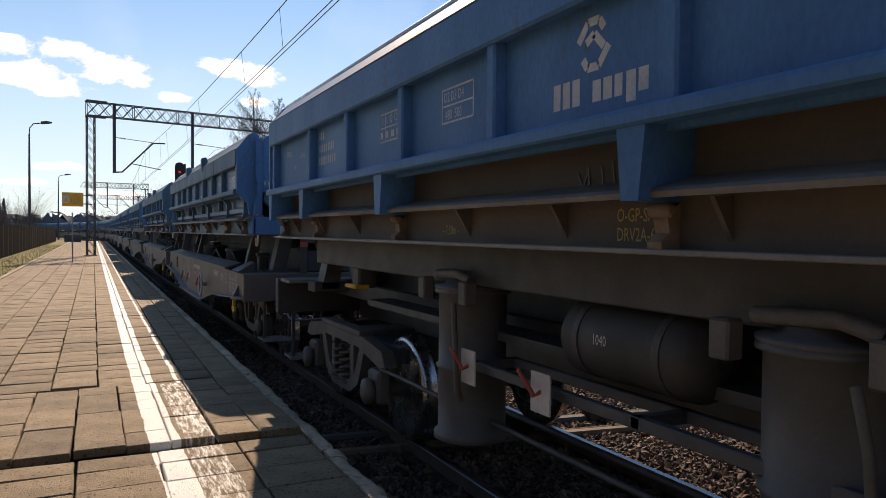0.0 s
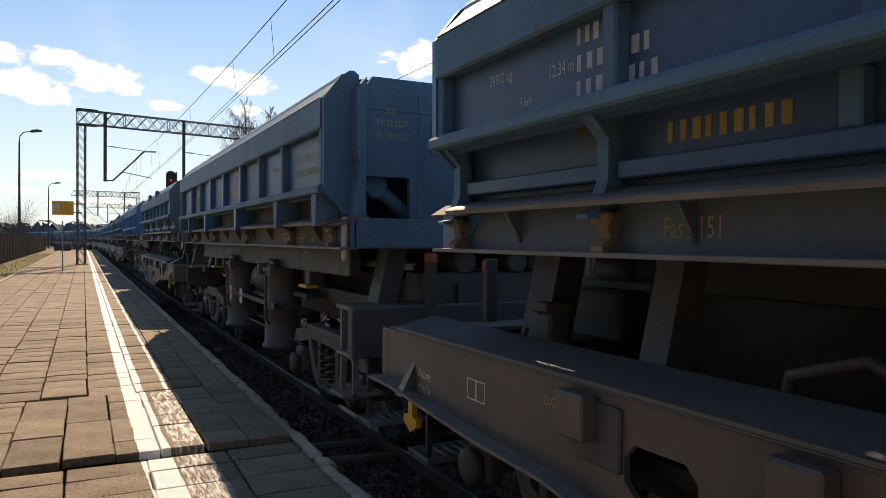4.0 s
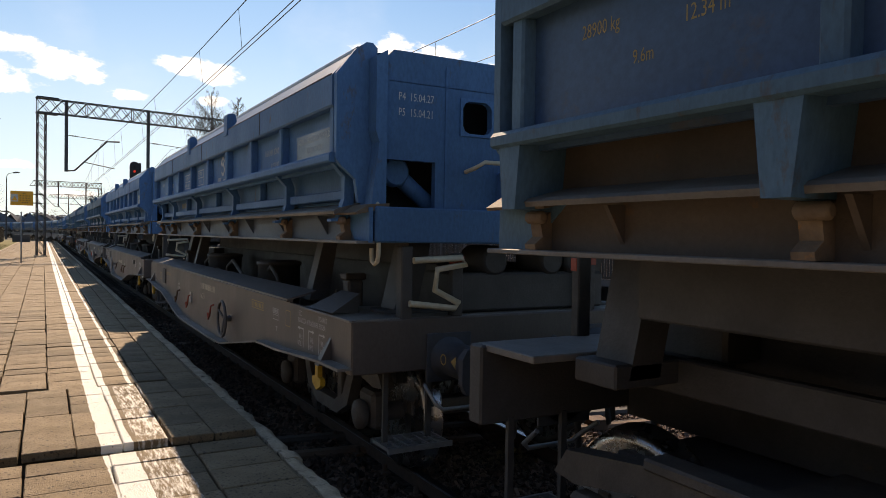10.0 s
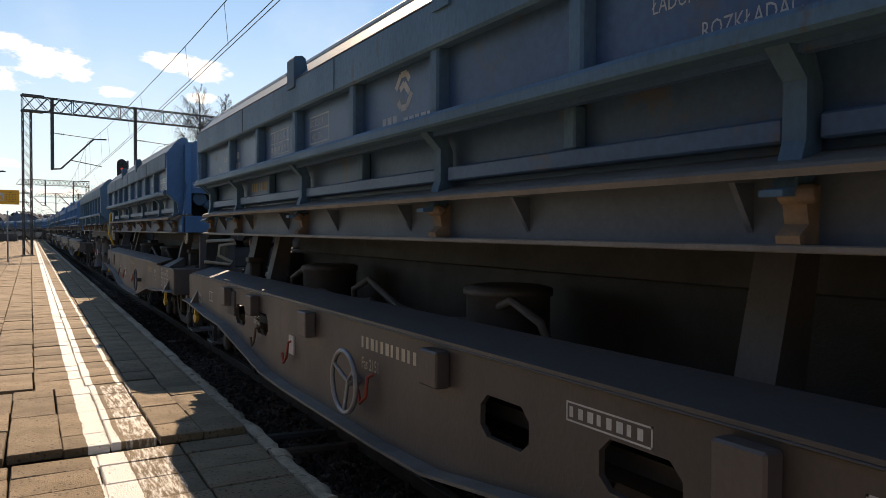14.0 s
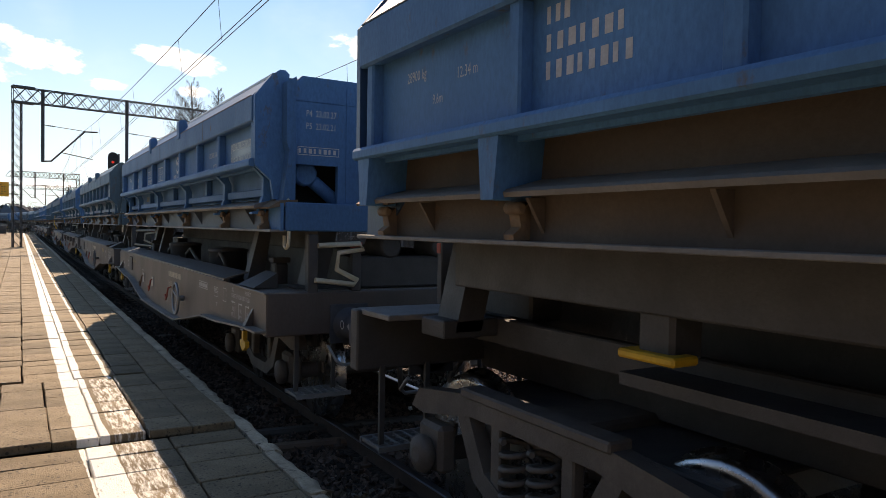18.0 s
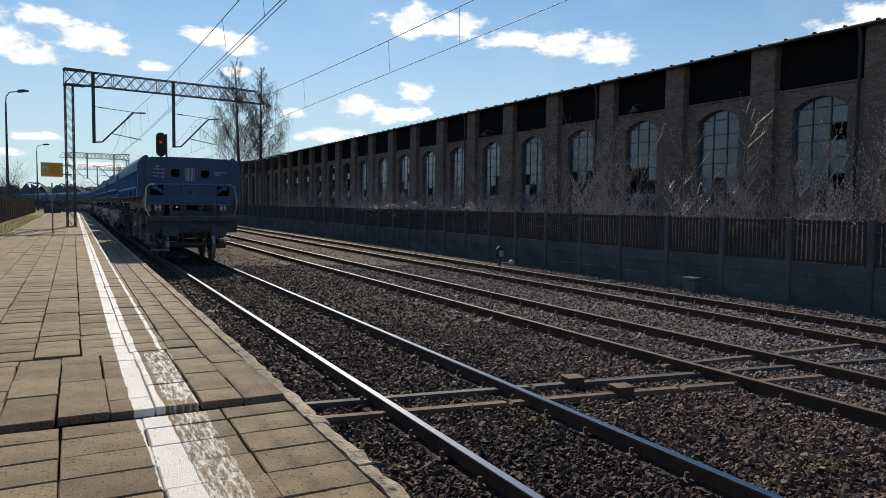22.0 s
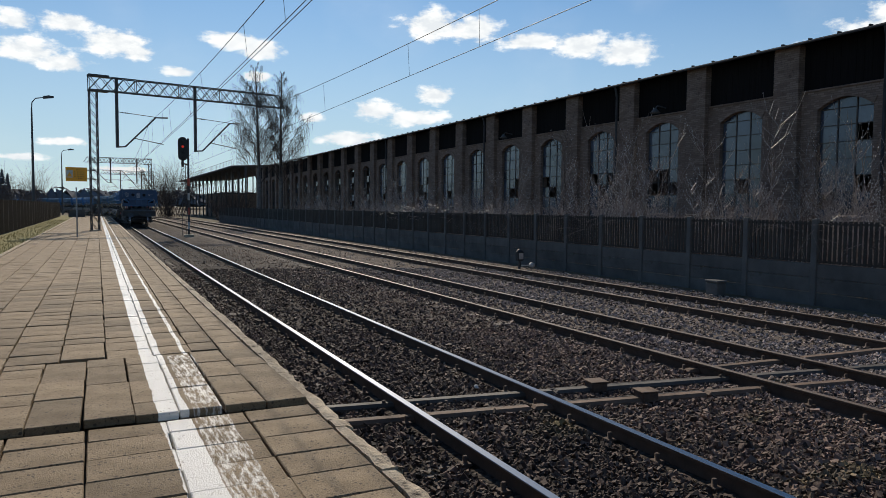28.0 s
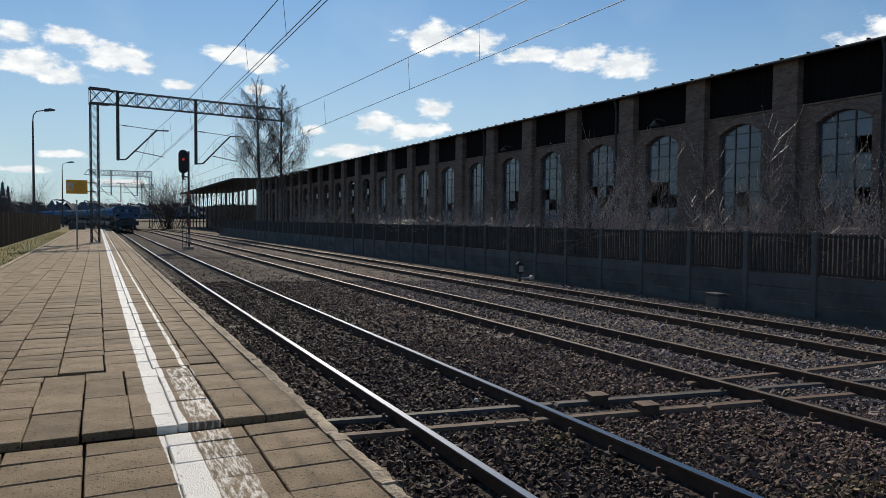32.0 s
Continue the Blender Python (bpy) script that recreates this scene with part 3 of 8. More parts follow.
        for i in range(m - 1):
            for k in range(sides):
                a, b = i * sides + k, i * sides + (k + 1) % sides
                f.append((a, b, b + sides, a + sides))
        self.add(p, f, True)
        self.add(p[:sides] + p[-sides:], [tuple(range(sides))[::-1], tuple(range(sides, 2 * sides))])
        return self

    def plate(self, xs, zs, holes, y0, y1):
        """One upright plate between y0 and y1 on a grid of x and z, with rectangular openings (x0, x1, z0, z1) through it."""
        nx, nz = len(xs), len(zs)
        keep = {(i, j) for i in range(nx - 1) for j in range(nz - 1) if not any(h[0] <= xs[i] and xs[i + 1] <= h[1] and h[2] <= zs[j] and zs[j + 1] <= h[3] for h in holes)}
        at = lambda i, j, k: (i * nz + j) * 2 + k
        f = []
        for i, j in keep:
            f += [(at(i, j, 0), at(i + 1, j, 0), at(i + 1, j + 1, 0), at(i, j + 1, 0)), (at(i, j, 1), at(i, j + 1, 1), at(i + 1, j + 1, 1), at(i + 1, j, 1))]
            for di, dj, a, b in ((-1, 0, (i, j + 1), (i, j)), (1, 0, (i + 1, j), (i + 1, j + 1)), (0, -1, (i, j), (i + 1, j)), (0, 1, (i + 1, j + 1), (i, j + 1))):
                if (i + di, j + dj) not in keep:
                    f.append((at(*a, 0), at(*a, 1), at(*b, 1), at(*b, 0)))
        return self.add([(x, y, z) for x in xs for z in zs for y in (y0, y1)], f)

    def weld(self):
        """Joins the points that lie on one another, so that butted pieces become one body."""
        seen, where, pts = {}, [], []
        for v in self.v:
            key = tuple(round(c, 4) for c in v)
            if key not in seen:
                seen[key] = len(pts)
                pts.append(v)
            where.append(seen[key])
        self.v = pts
        self.f = [tuple(where[i] for i in f) for f in self.f]
        return self

    def quad(self, a, b, c, d):
        return self.add([a, b, c, d], [(0, 1, 2, 3)])

    def mesh(self, name, mat):
        me = bpy.data.meshes.new(name)
        me.from_pydata(self.v, [], self.f)
        if any(self.smooth):
            me.polygons.foreach_set("use_smooth", self.smooth)
        me.materials.append(mat)
        me.update()
        return me


def part(name, shape, mat, parent, label=""):
    me = shape.mesh(name, mat) if isinstance(shape, Shape) else shape
    ob = new(name, me)
    ob.parent = parent
    if label:
        ob["label"] = label
    return ob


def thing(name, label, category, at=None, group="", kind=""):
    ob = new(name)
    ob.empty_display_size = 0.3
    if at is not None:
        ob.matrix_world = at
    return tagged(ob, label, category, group, kind)


def solid(name, shape, mat, label, category="", group="", kind=""):
    """A thing of one mesh."""
    return tagged(new(name, shape.mesh(name, mat)), label, category, group, kind)


WORDS = {}


def words(text, height, mat, place, facing, narrow=0.72):
    """A mesh of lettering at a place. facing: 'side' reads on a wall that looks to -x, 'end' on one that looks to -y."""
    key = text
    if key not in WORDS:
        cu = bpy.data.curves.new("words", "FONT")
        cu.body, cu.size, cu.resolution_u = text, 1.0, 2
        ob = bpy.data.objects.new("words", cu)
        scene.collection.objects.link(ob)
        bpy.context.view_layer.update()
        me = bpy.data.meshes.new_from_object(ob.evaluated_get(bpy.context.evaluated_depsgraph_get()))
        WORDS[key] = ([tuple(v.co) for v in me.vertices], [tuple(q.vertices) for q in me.polygons])
        bpy.data.objects.remove(ob)
        bpy.data.meshes.remove(me)
    pts, faces = WORDS[key]
    s = height / 0.70
    x, y, z = place
    s2 = s * narrow
    if facing == "side":
        v = [(x, y - a * s2, z + b * s) for a, b, _ in pts]
    else:
        v = [(x + a * s2, y, z + b * s) for a, b, _ in pts]
    me = bpy.data.meshes.new("lettering")
    me.from_pydata(v, [], faces)
    me.materials.append(mat)
    return me


def bars(shape, y, z, length, height, x, facing="side", gaps=5):
    """Illegible writing: short plain bars in a row."""
    w = length / gaps
    for i in range(gaps):
        a, b = i * w, i * w + w * (0.42 + 0.22 * ((i * 7) % 3) / 2)
        if facing == "side":
            shape.quad((x, y - a, z), (x, y - b, z), (x, y - b, z + height), (x, y - a, z + height))
        else:
            shape.quad((y + a, x, z), (y + b, x, z), (y + b, x, z + height), (y + a, x, z + height))
    return shape


def outline_frame(shape, y, z, w, h, x, t=0.012, facing="side"):
    """A thin painted frame."""
    for a0, a1, b0, b1 in ((0, w, 0, t), (0, w, h - t, h), (0, t, 0, h), (w - t, w, 0, h)):
        if facing == "side":
            shape.quad((x, y - a0, z + b0), (x, y - a1, z + b0), (x, y - a1, z + b1), (x, y - a0, z + b1))
        else:
            shape.quad((y + a0, x, z + b0), (y + a1, x, z + b0), (y + a1, x, z + b1), (y + a0, x, z + b1))
    return shape

# ---- the train ----
RAIL, TRACK_1, TRACK_2, TRACK_3 = -0.30, 3.57, 7.83, 11.65  # rail level, and the middle of each track
HALF, PITCH, SPEED = 5.55, 12.34, 7.97  # half a wagon's frame, length over buffers, metres a second


def wheelset(parent, y):
    """An axle with two wheels, about its own middle so that it can turn."""
    s = Shape()
    for e in (-1, 1):
        prof = [(0.10, 0.60), (0.12, 0.66), (0.20, 0.69), (0.36, 0.70), (0.40, 0.685), (0.455, 0.685), (0.46, 0.80), (0.44, 0.825), (0.39, 0.815), (0.35, 0.76), (0.20, 0.77), (0.11, 0.80)]
        s.lathe([(r * 1.087, h * e) for r, h in prof], (0, 0, 0), "x", 28)
    s.lathe([(0.08, -1.02), (0.09, -0.6), (0.09, 0.6), (0.08, 1.02)], (0, 0, 0), "x", 12)
    ob = part("wheelset", s, M["bogie"], parent)
    ob.location = (0, y, 0.50)
    for e in (-1, 1):
        r = Shape().lathe([(0.498, 0.69 * e), (0.528, 0.695 * e), (0.528, 0.710 * e), (0.503, 0.725 * e), (0.500, 0.80 * e), (0.490, 0.832 * e), (0.440, 0.834 * e)], (0, 0, 0), "x", 32)
        part("tread", r, M["rim"], ob, "bright steel wheel tread")
    return ob


def bogie(parent, yc, fine=True):
    """A cast two-axle bogie: side frames, axle boxes, springs, bolster."""
    for d in (-1.04, 1.04):
        wheelset(parent, yc + d)
    for e in (-1, 1):
        x0, x1 = sorted((e * 1.02, e * 1.14))
        s = Shape()
        # side frame in an upper and a lower chord with posts between, so that the openings go through
        up = [(-1.32, 0.64), (-1.22, 0.78), (-0.62, 0.86), (0.62, 0.86), (1.22, 0.78), (1.32, 0.64), (1.15, 0.62), (0.55, 0.73), (-0.55, 0.73), (-1.15, 0.62)]
        lo = [(-0.74, 0.74), (-0.60, 0.74), (-0.42, 0.42), (-0.22, 0.33), (0.22, 0.33), (0.42, 0.42), (0.60, 0.74), (0.74, 0.74), (0.54, 0.34), (0.28, 0.21), (-0.28, 0.21), (-0.54, 0.34)]
        s.prism([(yc + a, b + 0.12) for a, b in up], "x", x0, x1)
        s.prism([(yc + a, b + 0.12) for a, b in lo], "x", x0 + 0.01, x1 - 0.01)
        for d in (-0.32, 0.32):
            s.box(x0 + 0.02, x1 - 0.02, yc + d - 0.05, yc + d + 0.05, 0.42, 0.90, 0.01)
        s.box(x0 - 0.02, x1 + 0.02, yc - 0.66, yc + 0.66, 0.96, 1.02, 0.012)
        part("side_frame", s, M["bogie"], parent)
        for d in (-1.04, 1.04):
            b = Shape()
            b.box(x0 - 0.02, x1 + 0.05 * (e > 0), yc + d - 0.15, yc + d + 0.15, 0.38, 0.70, 0.03)
            b.lathe([(0.11, 0.0), (0.13, 0.03), (0.12, 0.07), (0.05, 0.09)] if e > 0 else [(0.11, 0.0), (0.13, -0.03), (0.12, -0.07), (0.05, -0.09)], (e * 1.17, yc + d, 0.50), "x", 16)
            part("axle_box", b, M["bogie"], parent)
            if fine and d > 0:
                for k in (-1.13, -0.87):
                    sp = Shape()
                    path = [(e * 1.08 + 0.085 * math.cos(a), yc + d + k + 0.085 * math.sin(a), 0.44 + 0.36 * a / (2 * math.pi * 4.5)) for a in [i * 2 * math.pi / 10 for i in range(46)]]
                    sp.tube(path, 0.019, 5)
                    sp.lathe([(0.11, 0.40), (0.11, 0.435)], (e * 1.08, yc + d + k, 0), "z", 14)
                    part("spring", sp, M["bogie"], parent)
    part("bolster", Shape().box(-1.0, 1.0, yc - 0.22, yc + 0.22, 0.72, 0.96, 0.02), M["bogie"], parent)
    part("bogie_deck", Shape().box(-0.90, 0.90, yc - 1.10, yc + 1.10, 0.74, 0.90, 0.01), M["underframe"], parent)
    for d in (-1.25, 1.25):
        part("end_beam", Shape().box(-0.85, 0.85, yc + d - 0.05, yc + d + 0.05, 0.50, 0.62, 0.01), M["bogie"], parent)


def buffers(parent, y, way, mat, seed=0):
    """The pair of buffers and the coupling hook at an end. way: -1 at the rear, 1 at the front."""
    for e in (-1, 1):
        s = Shape()
        s.lathe([(0.17, 0.0), (0.17, 0.03 * way), (0.135, 0.04 * way), (0.135, 0.36 * way), (0.15, 0.37 * way), (0.15, 0.40 * way), (0.105, 0.41 * way), (0.105, 0.56 * way)], (e * 0.76, y, 1.06), "y", 20)
        s.box(e * 0.76 - 0.20, e * 0.76 + 0.20, min(y, y + 0.02 * way), max(y, y + 0.02 * way), 0.88, 1.26, 0.005)
        b = part("buffer", s, mat, parent)
        h = Shape()
        w = 0.235
        prof = [(-w, -0.09), (-w + 0.04, -0.16), (w - 0.04, -0.16), (w, -0.09), (w, 0.09), (w - 0.04, 0.16), (-w + 0.04, 0.16), (-w, 0.09)]
        h.prism([(e * 0.76 + a, 1.06 + b_) for a, b_ in prof], "y", *sorted((y + 0.56 * way, y + 0.615 * way)))
        part("buffer_head", h, M["buffer"], b)
        if e < 0 and seed != 10:
            # a triangle and a ring painted on the barrel
            x, yy, r = e * 0.76 - 0.139, y + 0.24 * way, 0.045
            k = Shape().add([(x, yy - 0.12, 1.13), (x, yy - 0.12, 1.03), (x, yy - 0.04, 1.08)], [(0, 1, 2)])
            ring = [(x, yy + 0.07 + a * math.cos(2 * math.pi * i / 14), 1.08 + a * math.sin(2 * math.pi * i / 14)) for i in range(14) for a in (r, r - 0.012)]
            k.add(ring, [(2 * i, 2 * i + 1, (2 * i + 3) % 28, (2 * i + 2) % 28) for i in range(14)])
            part("buffer_mark", k, M[("ochre", "white", "ochre")[seed % 3]], b, "painted triangle and ring")
    h = Shape()
    h.box(-0.06, 0.06, *sorted((y, y + 0.30 * way)), 1.00, 1.12, 0.02)
    h.tube([(0, y + 0.30 * way, 1.06), (0, y + 0.40 * way, 1.10), (0, y + 0.44 * way, 1.18), (0, y + 0.36 * way, 1.22)], 0.035, 6)
    h.tube([(0, y + 0.40 * way, 1.12), (0.03, y + 0.44 * way, 0.95), (0.03, y + 0.42 * way, 0.72), (-0.03, y + 0.40 * way, 0.70), (-0.03, y + 0.44 * way, 0.95)], 0.022, 6)
    part("coupling", h, M["underframe"], parent)
    for e in (-0.35, 0.35):
        t = Shape()
        t.tube([(e, y, 0.98), (e, y + 0.18 * way, 0.95), (e * 1.05, y + 0.34 * way, 0.78), (e * 1.0, y + 0.34 * way, 0.52), (e * 0.8, y + 0.22 * way, 0.42)], 0.026, 7)
        part("brake_hose", t, M["underframe"], parent)


def logo(parent, y, z, x, mat, bits=True, size=1.0):
    """The owner's mark as plain shapes: two interlocked hooks and a row of bars."""
    s = Shape()

    def stroke(pts, w):
        pts, w = [(a * size, b * size) for a, b in pts], w * size
        for (a, b), (c, d) in zip(pts[:-1], pts[1:]):
            n = math.hypot(c - a, d - b)
            p, q = -(d - b) / n * w / 2, (c - a) / n * w / 2
            s.quad((x, y - a - p, z + b + q), (x, y - a + p, z + b - q), (x, y - c + p, z + d - q), (x, y - c - p, z + d + q))

    stroke([(0.00, 0.10), (0.06, 0.17), (0.13, 0.17), (0.16, 0.13)], 0.035)
    stroke([(0.05, 0.09), (0.10, 0.12), (0.16, 0.06)], 0.035)
    stroke([(0.19, 0.06), (0.13, -0.01), (0.06, -0.01), (0.03, 0.03)], 0.035)
    if bits:
        for i, (w, h) in enumerate(((0.05, 0.11), (0.05, 0.11), (0.05, 0.11), (0, 0), (0.052, 0.085), (0.052, 0.085), (0.045, 0.085), (0.052, 0.115), (0.052, 0.085))):
            if w:
                o, w, h = size * (-0.17 + i * 0.066), w * size, h * size
                zz = z - size * (0.15 + (0.03 if i == 7 else 0))
                s.quad((x, y - o, zz), (x, y - o - w, zz), (x, y - o - w, zz + h), (x, y - o, zz + h))
    part("owner_mark", s, mat, parent, "pale painted emblem and bars")


def dump_wagon(belly=True, paint="grey_blue", end_paint=None, web=None, holes=False, mark="white", seed=0, rail_rear="short", tail=False, stencil=True, bumps=True, flip=False):
    """A side-tipping wagon: ribbed box on a frame, bogies, cylinders. belly: deep side sills; else an open frame with tall cylinders."""
    rnd = random.Random(seed)
    p, pe = M[paint], M[end_paint or paint]
    pp = M["panel_blue"] if paint == "grey_blue" else p  # the recessed sheets take a deeper blue
    w = M[web] if web else (M["dirty_web"] if belly else M["rusty_web"])
    blue = {"grey_blue": "faded grey-blue", "blue": "weathered blue", "bright_blue": "bright blue"}[paint]
    root = thing("dump_wagon", f"{blue} ribbed tipping wagon " + ("with deep brown-grey side sills" if belly else "with open underframe and tall cylinders"), "freight wagon", group="wagons of the train")
    B0, B1 = (-5.78, 4.56) if belly else (-5.86, 5.0)  # the box, rear and front
    F0, F1 = (-5.74, 5.32) if belly else ((-6.15 if tail or rail_rear == "tall" else -5.85), 5.30)  # the frame
    zs, zw0, zw1, zr, zt = (1.965, 2.565, 2.64, 3.005, 3.24) if belly else (1.95, 2.44, 2.515, 3.04, 3.30)
    ztop = zt + 0.215
    # body sides
    for e in (-1, 1):
        X = lambda a, b: sorted((e * a, e * b))
        near = e < 0
        part("side_panel", Shape().box(*X(1.530, 1.570), B0 + 0.30, B1 - 0.30, zw0 - 0.02, zt - 0.05), pp, root)
        part("shelf", Shape().box(*X(1.400, 1.545), B0 + 0.27, B1 - 0.27, zw0 + 0.012, zw0 + 0.03), p, root)
        part("lower_panel", Shape().box(*X(1.370, 1.410), B0 + 0.25, B1 - 0.25, zs + 0.20, zw0 + 0.02), w if not belly else pp, root)
        part("top_rail", Shape().prism([(e * 1.550, zr), (e * 1.655, zr - 0.015), (e * 1.670, zr), (e * 1.670, zt - 0.012), (e * 1.658, zt), (e * 1.470, ztop - 0.01), (e * 1.450, ztop), (e * 1.370, ztop), (e * 1.370, ztop - 0.05), (e * 1.550, zt - 0.08)], "y", B0 + 0.28, B1 - 0.28), p, root)
        # rounded edge whose pale colour carries the sun glare along the roof
        part("roof_edge", Shape().tube([(e * 1.455, B0 + 0.29, ztop - 0.014), (e * 1.455, (B0 + B1) / 2, ztop - 0.008), (e * 1.455, B1 - 0.29, ztop - 0.014)], 0.03, 10), M["roof_edge"], root, "rounded roof edge, coloured pale for sun glare")
        part("roof_seam", Shape().tube([(e * 1.668, B0 + 0.30, zt - 0.004), (e * 1.668, B1 - 0.30, zt - 0.004)], 0.006, 4), M["underframe"], root)
        part("waist_beam", Shape().prism([(e * 1.490, zw0 + 0.01), (e * 1.685, zw0), (e * 1.700, zw0 + 0.012), (e * 1.700, zw1 - 0.02), (e * 1.685, zw1), (e * 1.490, zw1 + 0.015)], "y", B0 + 0.25, B1 - 0.25), p, root)
        part("ledge", Shape().prism([(e * 1.370, zs + 0.315), (e * 1.610, zs + 0.250), (e * 1.628, zs + 0.235), (e * 1.618, zs + 0.212), (e * 1.350, zs + 0.27)], "y", B0 + 0.33, B1 - 0.33), M["dusty"], root, "dusty folded steel ledge")
        part("body_sill", Shape().box(*X(1.430, 1.460), B0 + 0.05, B1 - 0.05, zs, zs + 0.25), w, root)
        part("sill_flange", Shape().box(*X(1.410, 1.560), B0 + 0.02, B1 - 0.02, zs - 0.012, zs + 0.012, 0.004), M["dusty"] if near else w, root)
        ups = [-5.43, -4.08, -2.98, -1.83, -0.70, 0.52, 1.64, 2.74, 4.28] if belly else [-5.50, -4.09, -2.95, -1.80, -0.48, 0.77, 1.96, 3.10, 4.62]
        for y in ups:
            part("upper_rib", Shape().box(*X(1.560, 1.645), y - 0.045, y + 0.045, zw1, zr, 0.012), M["bright_blue"] if seed == 7 and y in (-1.80, -0.48, 0.77) else p, root)
        lows = [-5.36, -3.85, -1.66, 0.72, 2.92, 4.28] if belly else [-5.42, -3.96, -1.64, 1.10, 3.24, 4.62]
        for y in lows:
            s = Shape()
            if belly:
                out = [(1.62, zw0 + 0.01), (1.49, zw0 + 0.01), (1.44, zw0 - 0.10), (1.44, zs + 0.30), (1.50, zs + 0.16), (1.63, zs + 0.155), (1.63, zs + 0.175), (1.57, zs + 0.185), (1.52, zs + 0.33), (1.52, zw0 - 0.09)]
                s.prism([(e * a, b) for a, b in out], "y", y - 0.04, y + 0.04)
            else:
                s.prism([(y - 0.085, zw0 + 0.02), (y + 0.085, zw0 + 0.02), (y + 0.05, zs + 0.20), (y - 0.05, zs + 0.20)], "x", *X(1.400, 1.680))
            r = part("lower_rib", s, M["bright_blue"] if seed == 7 and y in (-1.64, 1.10) else p, root)
            if near:
                k = Shape().lathe([(0.018, -0.07), (0.030, -0.06), (0.030, 0.04), (0.018, 0.05)], (e * 1.540, y - 0.02, zs + 0.165), "y", 12)
                k.prism([(e * 1.458, zs + 0.014), (e * 1.555, zs + 0.014), (e * 1.560, zs + 0.04), (e * 1.515, zs + 0.075), (e * 1.530, zs + 0.15), (e * 1.458, zs + 0.20)], "y", y - 0.05, y + 0.03)
                part("hinge", k, M["hinge_rust"], r, "rusty hinge block")
        if belly and near:
            for a, b in zip(lows[:-1], lows[1:]):
                part("lower_beam", Shape().box(*X(1.410, 1.490), a + 0.06, b - 0.06, zs + 0.33, zs + 0.41, 0.008), pp, root)
            for a, b in zip(lows[1:-2], lows[2:-1]):
                part("stub_rib", Shape().box(*X(1.410, 1.480), (a + b) / 2 - 0.04, (a + b) / 2 + 0.04, zs + 0.41, zw0, 0.008), p, root)
        if near:
            g = 8 if belly else 10
            for i in range(g):
                y = B0 + 0.9 + ((B1 - B0) - 1.8) * i / (g - 1)
                part("gusset", Shape().prism([(e * 1.455, zs + 0.21), (e * 1.560, zs + 0.21), (e * 1.455, zs + 0.04)], "y", y - 0.012, y + 0.012), w, root)
    # floor, roof tarpaulin edge and load
    part("floor", Shape().box(-1.35, 1.35, B0 + 0.06, B1 - 0.06, zs + 0.01, zs + 0.10), M["underframe"], root)
    top = Shape()
    ny, nx = 26, 8
    pts = [(-1.32 + 2.64 * i / nx, B0 + 0.22 + ((B1 - B0) - 0.44) * j / ny, ztop - 0.03 + 0.035 * (1 - abs(2 * i / nx - 1) ** 3.0) + 0.004 * rnd.uniform(-1, 1)) for j in range(ny + 1) for i in range(nx + 1)]
    top.add(pts, [(j * (nx + 1) + i, j * (nx + 1) + i + 1, (j + 1) * (nx + 1) + i + 1, (j + 1) * (nx + 1) + i) for j in range(ny) for i in range(nx)], True)
    part("roof_cover", top, p, root, "sheet cover over the box, glinting in the sun")
    if bumps and belly:
        for u in (-2.05, 0.40):
            part("roof_lug", Shape().prism([(-1.685, zt - 0.07), (-1.66, zt - 0.07), (-1.57, zt + 0.10), (-1.585, zt + 0.17), (-1.61, zt + 0.19), (-1.67, zt + 0.18), (-1.685, zt + 0.16)], "y", u, u + 0.17), p, root)
        for u in (-3.45, -0.45, 2.05):
            part("seam", Shape().box(-1.674, -1.664, u, u + 0.012, zr, zt - 0.01), M["underframe"], root)
    # ends
    for q in (-1, 1):
        y0 = B0 if q < 0 else B1
        Y = lambda a, b: sorted((y0 - q * a, y0 - q * b))
        s = Shape()
        ya, yb = Y(0.10, 0.16)
        # end wall with its four openings left out
        holes_ = [(-1.30, -0.87, 2.22, 2.60), (-0.63, -0.355, 2.85, 3.11), (0.33, 0.605, 2.84, 3.10), (0.84, 1.27, 2.19, 2.55)]
        xs = sorted({-1.34, 1.34, *[h[0] for h in holes_], *[h[1] for h in holes_]})
        zz = sorted({zs + 0.20, 3.20, *[h[2] for h in holes_], *[h[3] for h in holes_]})
        s.plate(xs, zz, holes_, ya, yb)
        s.prism([(-1.34, 3.195), (1.34, 3.195), (1.36, 3.32), (1.24, ztop - 0.02), (-1.24, ztop - 0.02), (-1.36, 3.32)], "y", ya, yb)
        wall = part("end_wall", s, pe, root)
        # black sheet behind the openings, in place of the shade inside the box
        part("end_lining", Shape().box(-1.29, 1.29, *Y(0.42, 0.46), zs + 0.1, zt), M["interior_shade"], root)
        part("end_sill", Shape().box(-1.42, 1.42, *Y(0.0, 0.10), zs, zs + 0.27, 0.012), pe, root)
        for e in (-1, 1):
            a, b = sorted((e * 1.26, e * 1.52))
            post = Shape().prism([(e * 1.31, zs + 0.27), (e * 1.43, zs + 0.27), (e * 1.41, 2.42), (e * 1.37, 2.72), (e * 1.40, 2.80), (e * 1.40, 3.36), (e * 1.31, ztop - 0.04)], "y", *Y(0.06, 0.20))
            part("corner_post", post, pe, root)
            wing = [(e * 1.36, zs + 0.30), (e * 1.47, zs + 0.30), (e * 1.50, zw0 - 0.12), (e * 1.62, zw0 - 0.02), (e * 1.655, zw0 + 0.02), (e * 1.660, zt - 0.01), (e * 1.50, ztop - 0.02), (e * 1.42, ztop + 0.035), (e * 1.37, ztop + 0.035), (e * 1.33, ztop)]
            part("side_wing", Shape().prism(wing, "y", *Y(0.21, 0.262)), pe, root)
